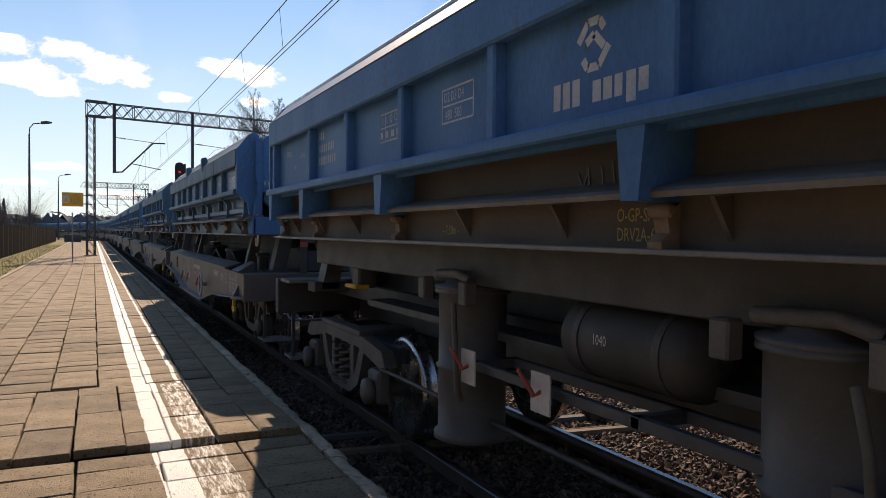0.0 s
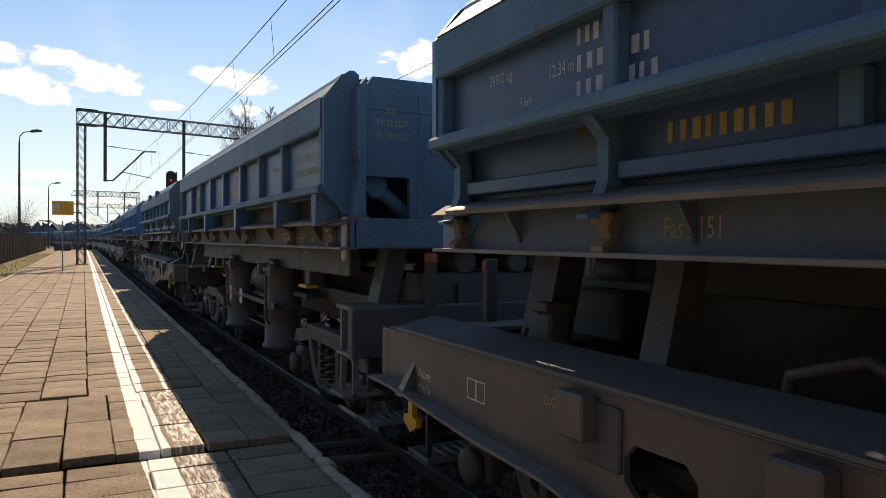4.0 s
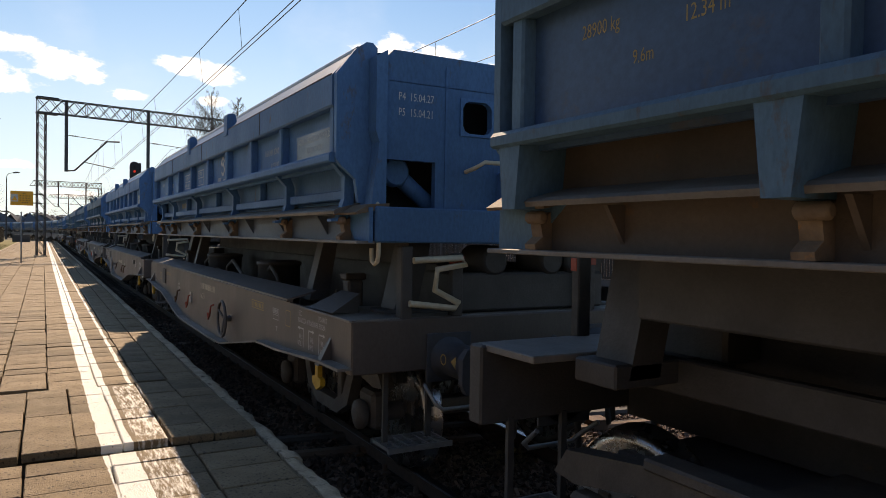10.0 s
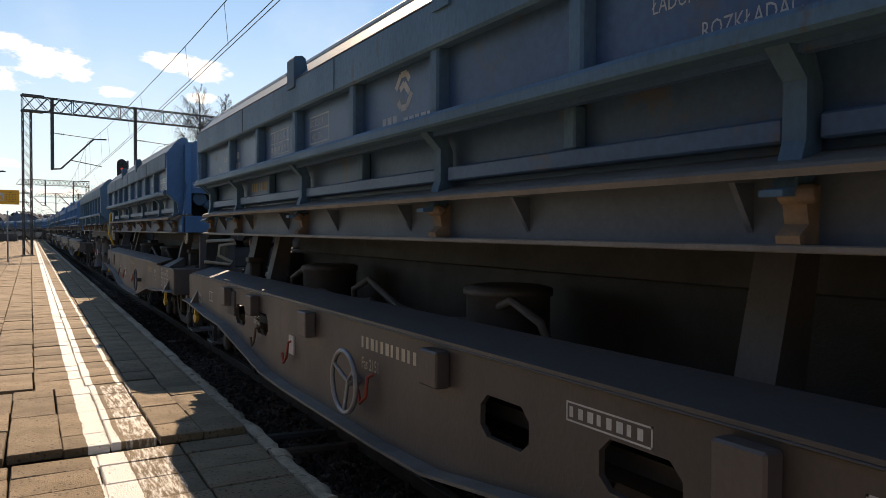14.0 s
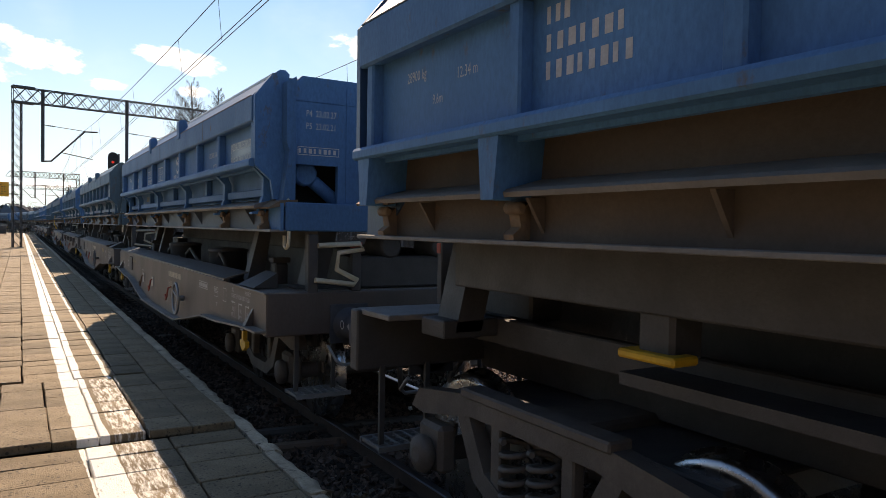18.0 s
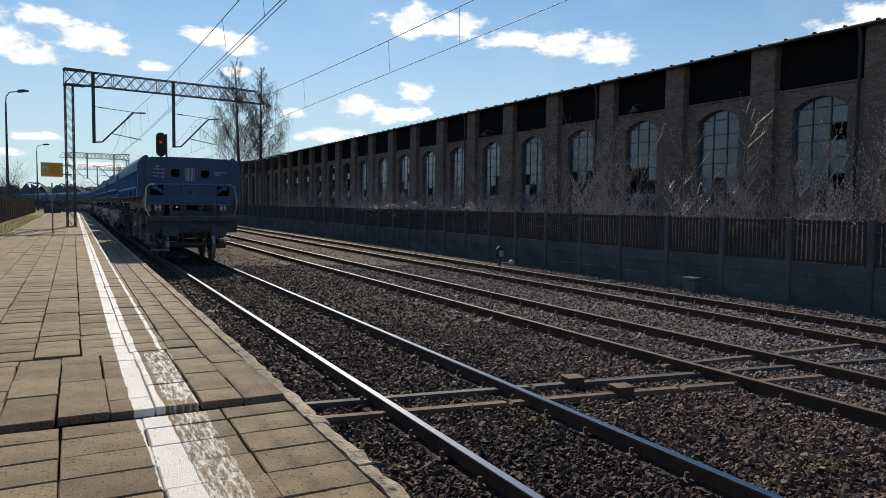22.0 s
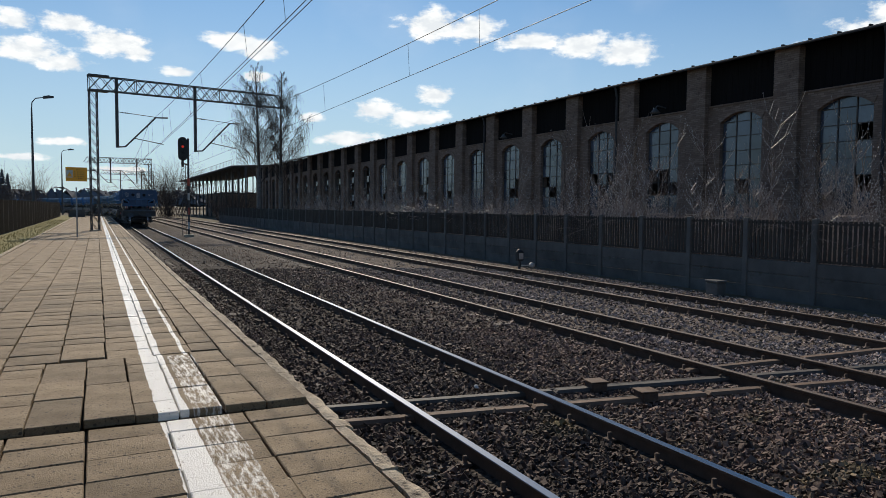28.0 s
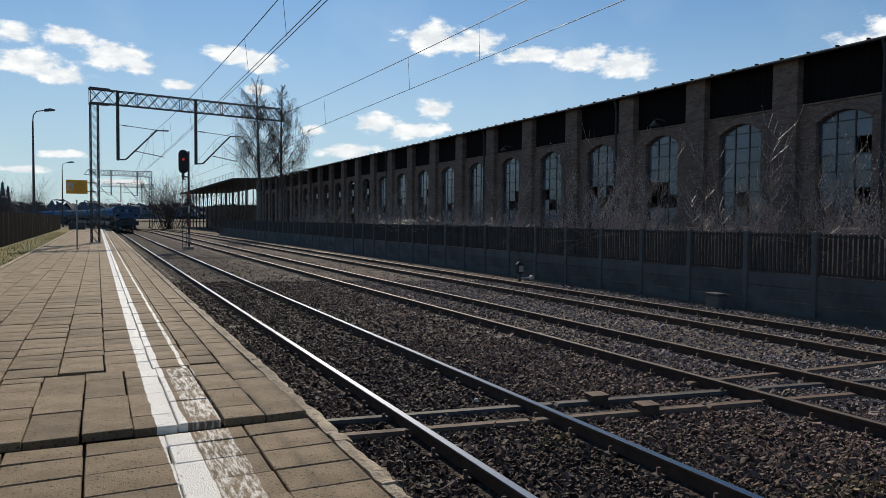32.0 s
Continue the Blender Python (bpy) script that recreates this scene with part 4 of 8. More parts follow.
            part("corner_plate", Shape().prism([(e * 1.30, zs + 0.26), (e * 1.56, zs + 0.205), (e * 1.57, zs + 0.22), (e * 1.46, zs + 0.285), (e * 1.30, zs + 0.295)], "y", *Y(0.02, 0.50)), M["plank"], root, "corner plate caked with dry dirt")
            part("sill_corner", Shape().prism([((y0 - q * 0.58), zs + 0.26), (y0, zs + 0.26), (y0, zs), ((y0 - q * 0.25), zs)], "x", *sorted((e * 1.44, e * 1.47))), pe, root)
            # the tipping arm behind the opening
            cyl = Shape().tube([(e * 1.16, (y0 - q * 0.30), 2.54), (e * 0.80, (y0 - q * 0.30), 2.26)], 0.07, 10)
            cyl.lathe([(0.10, -0.05), (0.12, -0.03), (0.12, 0.03), (0.10, 0.05)], (e * 1.15, (y0 - q * 0.27), 2.52), "y", 14)
            part("tipping_arm", cyl, p, root)
        for a, b, c, d in holes_[1:3]:
            g, t = Shape(), 0.022
            g.box(a - t, a, *Y(0.086, 0.10), c - t, d + t).box(b, b + t, *Y(0.086, 0.10), c - t, d + t).box(a, b, *Y(0.086, 0.10), c - t, c).box(a, b, *Y(0.086, 0.10), d, d + t)
            for (ca, cb) in ((a, c), (b, c), (a, d), (b, d)):
                sa, sb = (1 if ca == a else -1), (1 if cb == c else -1)
                g.prism([(ca, cb), (ca + sa * 0.06, cb), (ca + sa * 0.02, cb + sb * 0.02), (ca, cb + sb * 0.06)], "y", *Y(0.086, 0.15))
            part("opening_rim", g.weld(), pe, wall)
        for a in (-0.78, 0.74):
            part("panel_seam", Shape().box(a - 0.008, a + 0.008, *Y(0.092, 0.10), zs + 0.28, 3.36), pe, wall)
        box = Shape().box(-0.29, 0.24, *Y(-0.012, 0.11), zs + 0.15, 2.55, 0.012)
        box.lathe([(0.055, 0.0), (0.06, q * 0.03), (0.03, q * 0.06)], (-0.02, y0, 2.36), "y", 12)
        part("end_box", box, pe, wall)
        # under-end structure seen in the gaps between wagons
        u = Shape()
        u.box(-0.62, 0.95, *Y(0.16, 0.75), 1.40, 1.72, 0.02)
        u.box(-1.20, 1.20, *Y(0.30, 0.60), 1.30, 1.42, 0.01)
        part("end_bearer", u, M["underframe"], root)
        for x0 in (-0.95, 0.95):
            part("support_leg", Shape().prism([(x0 - 0.16, 1.34), (x0 + 0.04, 1.34), (x0 + 0.18, zs), (x0 - 0.02, zs)], "y", *Y(0.34, 0.60)), M["underframe"], root)
        for x0 in (-0.25, 0.35, 0.62):
            part("hose_reel", Shape().lathe([(0.10, -0.20), (0.13, -0.18), (0.13, 0.18), (0.10, 0.20)], (x0, (y0 - q * 0.35), 1.82), "y", 14), M["underframe"], root)
        # headstock and end platform
        zh = 1.385 if belly else 1.42
        yf = F0 if q < 0 else F1
        YF = lambda a, b: sorted((yf - q * a, yf - q * b))
        part("headstock", Shape().box(*((-1.583, 1.583) if belly else (-1.455, 1.455)), *YF(-0.006, 0.12), 0.975, zh, 0.012), M["chassis"] if belly else M["underframe"], root)
        if q < 0 and not belly and (tail or rail_rear == "tall"):
            # the brakeman's platform on its plank fascia, over the headstock
            deck = part("end_platform", Shape().box(-1.46, 1.46, *YF(-0.20, 0.24), 1.50, 1.535, 0.006), M["dirty_web"], root, "blue-grey chequer-plate brake platform")
            part("platform_fascia", Shape().box(-1.445, -1.40, *YF(-0.17, 0.22), 1.40, 1.50, 0.006), M["plank"], deck, "dirty brown plank edge")
            part("platform_fascia", Shape().box(1.40, 1.445, *YF(-0.17, 0.22), 1.40, 1.50, 0.006), M["plank"], deck, "dirty brown plank edge")
            part("platform_beam", Shape().box(-1.40, 1.40, *YF(-0.19, -0.14), 1.38, 1.50, 0.006), M["underframe"], deck)
        else:
            part("end_platform", Shape().box(*((-1.53, 1.53) if belly else (-1.42, 1.42)), *YF(0.02, (0.34 if (q > 0) != flip else 0.95) if belly else 0.55), zh - 0.035, zh + 0.005, 0.006), M["dusty"], root, "dusty chequer-plate end platform")
        buffers(root, yf, q, M["blue"] if seed % 12 == 9 else M["buffer"], seed)
        for x0 in (-0.68, 0.70):
            pl = Shape().box(x0 - 0.05, x0 + 0.05, *YF(0.0, 0.07), zh, zh + 0.50, 0.008)
            post = part("lamp_bracket", pl, M["underframe"], root)
            part("bracket_mark", Shape().box(x0 - 0.055, x0 + 0.055, *YF(-0.006, 0.05), zh + 0.40, zh + 0.48, 0.004), M["red"], post, "faded red mark")
        # foot step, shunter's grip
        sx = -1.25
        for a in (sx - 0.02, sx + 0.36):
            part("step_hanger", Shape().box(a, a + 0.04, *YF(0.10, 0.13), 0.42, 1.0), M["underframe"], root)
        tread = Shape()
        for k in range(7):
            tread.box(sx - 0.06 + k * 0.085, sx - 0.045 + k * 0.085, *YF(-0.10, 0.22), 0.40, 0.425)
        tread.box(sx - 0.07, sx + 0.48, *YF(-0.11, -0.09), 0.39, 0.43).box(sx - 0.07, sx + 0.48, *YF(0.21, 0.23), 0.39, 0.43)
        for k in range(4):
            tread.box(sx - 0.06, sx + 0.47, *YF(-0.04 + k * 0.07, -0.03 + k * 0.07), 0.402, 0.42)
        part("foot_step", tread, M["galv"], root, "grey open-mesh foot step")
        for x0 in (-0.95, 0.80):
            part("shunter_grip", Shape().tube([(x0 - 0.02, yf, 0.86), (x0, yf + q * 0.16, 0.74), (x0 + 0.05, yf + q * 0.18, 0.70), (x0 + 0.40, yf + q * 0.18, 0.70), (x0 + 0.44, yf + q * 0.16, 0.74), (x0 + 0.46, yf, 0.86)], 0.016, 7), M["galv"], root)
        # hooked grab rail on the near corner
        gx = -1.35
        if q > 0:
            continue
        if rail_rear == "tall" and q < 0:
            part("grab_rail", Shape().tube([(gx + 0.03, y0 + 0.02, 2.95), (gx, y0 - 0.05, 2.92), (gx, y0 - 0.05, 1.80), (gx + 0.04, y0 + 0.02, 1.76)], 0.017, 7), M["cream"], root, "tall cream-painted grab rail")
        else:
            if not belly:
                # set on the side of the corner, ahead of the end
                gx, yq = -1.45, y0 + 0.09
                ring = [(0.02, 0.025, 2.20), (-0.03, 0.025, 2.22), (-0.035, 0.02, 2.18), (-0.035, 0.02, 1.89), (-0.035, 0.012, 1.862), (-0.035, -0.004, 1.85), (-0.035, -0.020, 1.862), (-0.035, -0.028, 1.89), (-0.035, -0.028, 2.16), (-0.02, -0.02, 2.22)]
                for e in (-1, 1):
                    part("grab_rail", Shape().tube([(e * (1.47 - a), yq + o, c) for a, o, c in ring], 0.018, 8), M["cream"], root, "cream-painted looped grab rail")
                continue
            loop = [(gx + 0.02, -0.04, 2.26), (gx - 0.03, 0.03, 2.26), (gx - 0.03, 0.07, 2.22), (gx - 0.03, 0.07, 1.87), (gx - 0.03, 0.05, 1.82), (gx - 0.03, 0.0, 1.80), (gx - 0.03, -0.05, 1.82), (gx - 0.03, -0.06, 1.92)]
            loop = [(a, o - 0.10, c_) for a, o, c_ in loop]
            part("grab_rail", Shape().tube([(-a, y0 + q * o, c) for a, o, c in loop], 0.020, 8), M["galv"], root)
            part("grab_rail", Shape().tube([(a, y0 + q * o, c) for a, o, c in loop], 0.017, 8), M["cream"], root, "cream-painted bent grab rail")
        if belly:
            part("end_grab_rail", Shape().tube([(-0.60, y0 - q * 0.08, 2.54), (-0.60, y0 + q * 0.06, 2.56), (-0.52, y0 + q * 0.08, 2.61), (0.50, y0 + q * 0.08, 2.61), (0.59, y0 + q * 0.06, 2.56), (0.59, y0 - q * 0.08, 2.54)], 0.018, 7), M["cream"], root, "pale bent grab rail")
            if seed < 9 or seed == 14:
                continue
            zig = [(x0 - 0.26, yf + q * 0.02, z0) for x0, z0 in ((-0.83, 1.83), (-0.40, 1.85), (-0.36, 1.80), (-0.62, 1.76), (-0.64, 1.60), (-0.42, 1.49), (-0.46, 1.45), (-0.86, 1.50))]
            part("zigzag_rail", Shape().tube(zig, 0.026, 8), M["cream"], root, "cream zigzag hand rail on the headstock")
            part("rail_stand", Shape().box(-1.18, -1.08, *YF(0.0, 0.10), zh - 0.05, 1.94, 0.01), M["underframe"], root)
    # frame
    cs = M["underframe"] if seed == 9 else M["chassis"]
    if belly:
        # plain end: the cover runs nearly to the headstock; tray end: it stops short, and a wedge stands alone
        tray = 1 if flip else -1
        ca, cb = (F0 + 0.32, F1 - 1.50) if flip else (F0 + 1.50, F1 - 0.32)
        la, lb = (0.06, 0.06) if flip else (-0.06, -0.06)
        for e in (-1, 1):
            out = [(F0, 0.985), (F0 + 0.45, 0.98), (F0 + 1.6, 0.905), (F0 + 2.3, 0.885), (F0 + 3.95, 0.635), (F0 + 4.6, 0.615), (F1 - 4.6, 0.615), (F1 - 3.95, 0.635), (F1 - 2.2, 0.885), (F1 - 1.5, 0.905), (F1 - 0.45, 0.98), (F1, 0.985), (F1, 1.34), (cb, 1.34), (cb, 1.374), (ca, 1.374), (ca, 1.34), (F0, 1.34)]
            x0, x1 = sorted((e * 1.550, e * 1.580))
            if holes and e < 0:
                # the web in strips, so that the rounded openings go through
                s = Shape()
                cuts = [(-3.50, -3.08), (-2.62, -2.22), (1.48, 1.87), (2.30, 2.69)]
                edge = [F0] + [c for ab in cuts for c in ab] + [F1]
                low = lambda y: float(np.interp(y, [q[0] for q in out[:12]], [q[1] for q in out[:12]]))
                for a, b in zip(edge[:-1], edge[1:]):
                    mid = [q for q in out[:12] if a < q[0] < b]
                    if (a, b) in cuts:
                        s.prism([(a, low(a)), (b, low(b)), (b, 1.00), (b - 0.06, 0.95), (a + 0.06, 0.95), (a, 1.00)], "x", x0, x1)
                        s.prism([(a, 1.34), (a, 1.10), (a + 0.06, 1.16), (b - 0.06, 1.16), (b, 1.10), (b, 1.34)], "x", x0, x1)
                    else:
                        s.prism([(a, low(a)), *mid, (b, low(b)), (b, 1.34), (a, 1.34)], "x", x0, x1)
                part("side_sill", s.weld(), cs, root)
                # black sheet behind the sill holes, painted as dark as the shade there
                part("inner_web", Shape().box(-1.20, -1.18, F0 + 0.3, F1 - 0.3, 0.86, 1.32), M["interior_shade"], root)
            else:
                part("side_sill", Shape().prism(out, "x", x0, x1), cs, root)
            fl = Shape()
            lowpts = out[:12]
            xa, xb = sorted((e * 1.490, e * 1.690))
            fl.add([(x, y, z + dz) for y, z in lowpts for x, dz in ((xa, -0.012), (xb, -0.012), (xb, 0.008), (xa, 0.008))],
                   [(i * 4 + (k + 1) % 4, i * 4 + k, i * 4 + 4 + k, i * 4 + 4 + (k + 1) % 4) for i in range(11) for k in range(4)] + [(0, 1, 2, 3), (47, 46, 45, 44)])
            part("bottom_flange", fl, M["dusty"] if e < 0 else cs, root, "dusty bottom flange")
            # sloping covers on top of the sill
            lo, hi = [(e * 1.604, 1.358), (e * 1.604, 1.376)], [(e * 1.350, 1.452), (e * 1.350, 1.437)]
            tp = Shape().add([(x, y, z) for y0_, y1_ in ((ca, ca + la), (cb, cb + lb)) for (x, z), y in zip(lo + hi, (y0_, y0_, y1_, y1_))], [(0, 1, 2, 3), (7, 6, 5, 4), (0, 4, 5, 1), (1, 5, 6, 2), (2, 6, 7, 3), (3, 7, 4, 0)])
            part("sill_cover", tp, M["cover"], root, "sloping dusty steel cover")
            part("cover_lip", Shape().box(*sorted((e * 1.581, e * 1.606)), ca + 0.02, cb - 0.02, 1.344, 1.356, 0.004), M["cover"], root, "worn steel lip")
            for q in (tray,):
                c0 = ((F1 - 0.66) if q > 0 else (F0 + 0.66))
                part("wedge_cover", Shape().add([(e * 1.600, c0 - 0.30, 1.360), (e * 1.600, c0 + 0.26, 1.360), (e * 1.330, c0 + 0.20, 1.50), (e * 1.330, c0 - 0.20, 1.50), (e * 1.330, c0 - 0.20, 1.347), (e * 1.330, c0 + 0.20, 1.347)], [(0, 1, 2, 3), (0, 3, 4), (1, 5, 2), (3, 2, 5, 4), (0, 4, 5, 1)]), M["cover"], root, "wedge-shaped steel cover")
                part("sill_top", Shape().box(*sorted((e * 1.290, e * 1.600)), *sorted((((F1 - 1.16) if q > 0 else (F0 + 1.16)), (F1 if q > 0 else F0))), 1.325, 1.345, 0.004), M["dusty"], root)
            for u in (0.42, 10.48):
                part("web_gusset", Shape().add([(e * 1.575, F0 + u, 0.945), (e * 1.685, F0 + u, 0.945), (e * 1.575, F0 + u, 1.17), (e * 1.575, F0 + u + 0.12, 0.945), (e * 1.685, F0 + u + 0.10, 0.945), (e * 1.575, F0 + u + 0.04, 1.17)], [(0, 1, 2), (5, 4, 3), (0, 3, 4, 1), (1, 4, 5, 2), (2, 5, 3, 0)]), cs, root)
            if e < 0:
                for u in (0.62, 10.45):
                    hk = Shape().prism([(F0 + u - 0.03, 0.945), (F0 + u + 0.03, 0.945), (F0 + u + 0.035, 0.825), (F0 + u + 0.10, 0.815), (F0 + u + 0.10, 0.765), (F0 + u, 0.715), (F0 + u - 0.10, 0.765), (F0 + u - 0.10, 0.815), (F0 + u - 0.035, 0.825)], "x", -1.630, -1.590)
                    part("rope_hook", hk, M["yellow"], root, "yellow anchor-shaped rope hook")
        part("cross_frame", Shape().box(-1.38, 1.38, F0 + 0.1, F1 - 0.1, 1.02, 1.10), M["underframe"], root)
        part("centre_girder", Shape().box(-0.42, 0.50, F0 + 0.8, F1 - 0.8, 1.10, 1.78, 0.02), M["underframe"], root)
        s = Shape().lathe([(0.27, 1.10), (0.27, 1.60), (0.29, 1.61), (0.29, 1.65), (0.22, 1.67)], (-0.86, F0 + 4.3, 0), "z", 22)
        part("tipping_cylinder", s, M["cylinder"], root)
        part("tipping_cylinder", Shape().lathe([(0.27, 1.10), (0.27, 1.60), (0.29, 1.61), (0.29, 1.65), (0.22, 1.67)], (-0.86, F1 - 3.6, 0), "z", 22), M["cylinder"], root)
        for yy, sg in ((F0 + 3.6, 1), (F1 - 4.6, -1), (F1 - 2.9, -1)):
            part("air_hose", Shape().tube([(-1.0, yy, 1.20), (-1.06, yy + 0.1 * sg, 1.50), (-1.05, yy + 0.4 * sg, 1.60), (-1.03, yy + 0.9 * sg, 1.42), (-1.02, yy + 1.5 * sg, 1.36), (-1.02, yy + 2.1 * sg, 1.42)], 0.028, 8), M["bogie"], root)
        # handwheel, levers, plates
        at_sill = lambda u: F1 - u if flip else F0 + u
        y = at_sill(5.05 if holes else 3.84)
        hw = Shape()
        hw.tube([(-1.690, y + 0.21 * math.cos(a), 0.94 + 0.21 * math.sin(a)) for a in [2 * math.pi * i / 24 for i in range(25)]], 0.018, 6, close=False)
        for k in range(3):
            a = 2 * math.pi * k / 3 + 0.5
            hw.tube([(-1.660, y, 0.94), (-1.690, y + 0.2 * math.cos(a), 0.94 + 0.2 * math.sin(a))], 0.014, 6)
        hw.lathe([(0.03, 0.0), (0.04, -0.04), (0.03, -0.10)], (-1.560, y, 0.94), "x", 10)
        part("handwheel", hw, M["cylinder"] if seed % 2 else M["galv"], root, "spoked brake handwheel")
        for u, col, pl in ((6.48, "duct" if flip else "red", not flip), (7.05 if flip else 7.5, "duct", seed % 3 != 2 and not flip), (4.55 if seed == 9 else 4.82, "duct" if flip else "red", seed % 3 == 0 or seed == 13)):
            yy = at_sill(u)
            if pl:
                part("lever_plate", Shape().box(-1.593, -1.582, yy - (0.10 if seed == 9 else 0.065), yy + (0.10 if seed == 9 else 0.065), 0.84 if seed == 9 else 0.90, 1.06), M["plate_white"], root, "dirty white lever plate")
            part("lever", Shape().tube([(-1.570, yy, 1.02), (-1.620, yy, 1.0), (-1.640, yy - 0.02, 0.88), (-1.640, yy + 0.07, 0.82), (-1.640, yy + 0.10, 0.90)], 0.013, 6), M[col], root)
        if holes:
            for u in (1.96, 3.92, 6.0, 7.6, 8.7):
                part("web_box", Shape().box(-1.670, -1.580, F0 + u - 0.10, F0 + u + 0.10, 1.12, 1.32, 0.01), cs, root)
        part("label_slot", Shape().box(-1.600, -1.560, F1 - (2.62 if holes else 2.30 if flip else 2.05), F1 - (2.28 if holes else 2.0 if flip else 1.73), 1.02, 1.29, 0.008), M["underframe"], root, "dark label holder")
        for sg in (-1, 1):
            bogie(root, sg * 3.80 - 0.2, fine=False)
        for sg in (-1, 1):
            v = Shape().box(-1.10, -0.95, ((F1 - 1.35) if sg > 0 else (F0 + 1.35)) - 0.08, ((F1 - 1.35) if sg > 0 else (F0 + 1.35)) + 0.08, 1.34, 1.60, 0.02).box(-1.12, -0.92, ((F1 - 1.35) if sg > 0 else (F0 + 1.35)) - 0.07, ((F1 - 1.35) if sg > 0 else (F0 + 1.35)) + 0.09, 1.60, 1.66, 0.01)
            v.tube([(-1.12, ((F1 - 1.35) if sg > 0 else (F0 + 1.35)) + 0.1, 1.36), (-1.16, ((F1 - 1.35) if sg > 0 else (F0 + 1.35)) + 0.12, 1.40), (-1.14, ((F1 - 1.35) if sg > 0 else (F0 + 1.35)) + 0.1, 1.50)], 0.015, 6)
            part("air_valve", v, M["bogie"], root)
            part("slant_stay", Shape().prism([(-1.15, 1.34), (-0.95, 1.34), (-0.85, zs), (-1.0, zs)], "y", ((F1 - 2.3) if sg > 0 else (F0 + 2.3)) - 0.09, ((F1 - 2.3) if sg > 0 else (F0 + 2.3)) + 0.09), M["cylinder"], root)
        # the sills with all that is fixed to them lie this much above the plain measure
        for o in root.children:
            if o.name.split(".")[0] in ("side_sill", "bottom_flange", "sill_cover", "cover_lip", "wedge_cover", "sill_top", "web_gusset", "rope_hook", "handwheel", "lever_plate", "lever", "web_box", "label_slot"):
                o.location.z = 0.045
        # closed longitudinal beam between the frame and the box
        part("tipping_beam", Shape().box(-0.55, -0.35, -4.3, 3.6, 1.74, zs + 0.01, 0.01), M["underframe"], root)
    else:
        uf = M["underframe"]
        for e in (-1, 1):
            x0, x1 = sorted((e * 0.70, e * 0.78))
            part("side_sill", Shape().box(x0, x1, F0 + 0.05, F1 - 0.05, 1.24, 1.42, 0.01), uf, root)
            part("cant_beam", Shape().box(*sorted((e * 1.10, e * 1.22)), B0 + 0.75, B1 - 0.75, 1.66, zs - 0.015, 0.01), uf, root)
        part("centre_beam", Shape().box(-0.35, 0.35, F0 + 0.1, F1 - 0.1, 0.92, 1.62, 0.01), uf, root)
        part("cross_frame", Shape().box(-1.05, 1.05, -3.0, 3.0, 1.28, 1.34), uf, root)
        for u in (3.74, 6.50):
            for e in (-1, 1):
                s = Shape().lathe([(0.24, 0.56), (0.272, 0.57), (0.272, 0.61), (0.242, 0.63), (0.242, 1.06), (0.257, 1.07), (0.257, 1.09), (0.242, 1.10), (0.242, 1.59), (0.272, 1.60), (0.272, 1.62), (0.264, 1.625), (0.272, 1.63), (0.272, 1.65), (0.20, 1.66), (0.18, 1.76)], (e * 1.12, B0 + u, 0), "z", 28)
                c = part("tall_cylinder", s, M["cylinder"], root, "tall flanged tipping cylinder")
                if e < 0:
                    part("cylinder_head", Shape().tube([(-1.30, B0 + u - 0.3, 1.70), (-1.32, B0 + u - 0.15, 1.74), (-1.30, B0 + u + 0.2, 1.72)], 0.035, 8), M["bogie"], c)
                    for a in (0.29, -0.35):
                        part("cylinder_lug", Shape().box(-1.40, -1.31, B0 + u + a - 0.05, B0 + u + a + 0.05, 1.54, 1.70, 0.01), M["bogie"], c)
                    part("cylinder_pipe", Shape().tube([(-1.42, B0 + u - 0.28, 1.55), (-1.44, B0 + u - 0.34, 1.35), (-1.43, B0 + u - 0.36, 1.0), (-1.38, B0 + u - 0.32, 0.92)], 0.02, 6), M["bogie"], c)
        y = B0 + 4.55
        part("brake_frame", Shape().box(-1.32, -1.27, y - 1.15, y + 1.60, 1.12, 1.18, 0.006).box(-1.02, -0.97, y - 1.15, y + 1.60, 1.12, 1.18, 0.006).box(-1.32, -0.97, y - 1.15, y - 1.10, 1.12, 1.18).box(-1.32, -0.97, y + 1.55, y + 1.60, 1.12, 1.18).box(-1.32, -0.97, y, y + 0.05, 1.12, 1.18), uf, root)
        tank = Shape().lathe([(0.05, -0.52), (0.17, -0.49), (0.215, -0.42), (0.215, 0.42), (0.17, 0.49), (0.05, 0.52)], (-1.02, y + 0.30, 1.45), "y", 22)
        tk = part("air_tank", tank, M["tank"], root, "horizontal air tank")
        for d in (-0.33, 0.28):
            part("tank_strap", Shape().lathe([(0.221, d), (0.221, d + 0.05)], (-1.02, y + 0.30, 1.45), "y", 22), uf, tk)
        part("stencil_date", words("1040", 0.055, M["white"], (-1.238, y + 0.45, 1.45), "side"), M["white"], tk)
        for u in (0.68, 1.50):
            part("lever_plate", Shape().box(-1.40, -1.39, y + u - 0.09, y + u + 0.09, 1.05, 1.27), M["plate_white"], root, "dirty white lever plate")
            part("lever", Shape().tube([(-1.39, y + u, 1.17), (-1.44, y + u, 1.15), (-1.45, y + u + 0.14, 1.27)], 0.015, 6), M["red"], root)
        part("brake_rod", Shape().tube([(-1.1, F0 + 2.8, 0.72), (-1.1, F1 - 2.8, 0.72)], 0.02, 6).tube([(-0.6, F0 + 2.6, 0.60), (-0.6, F1 - 2.6, 0.60)], 0.025, 6), uf, root)
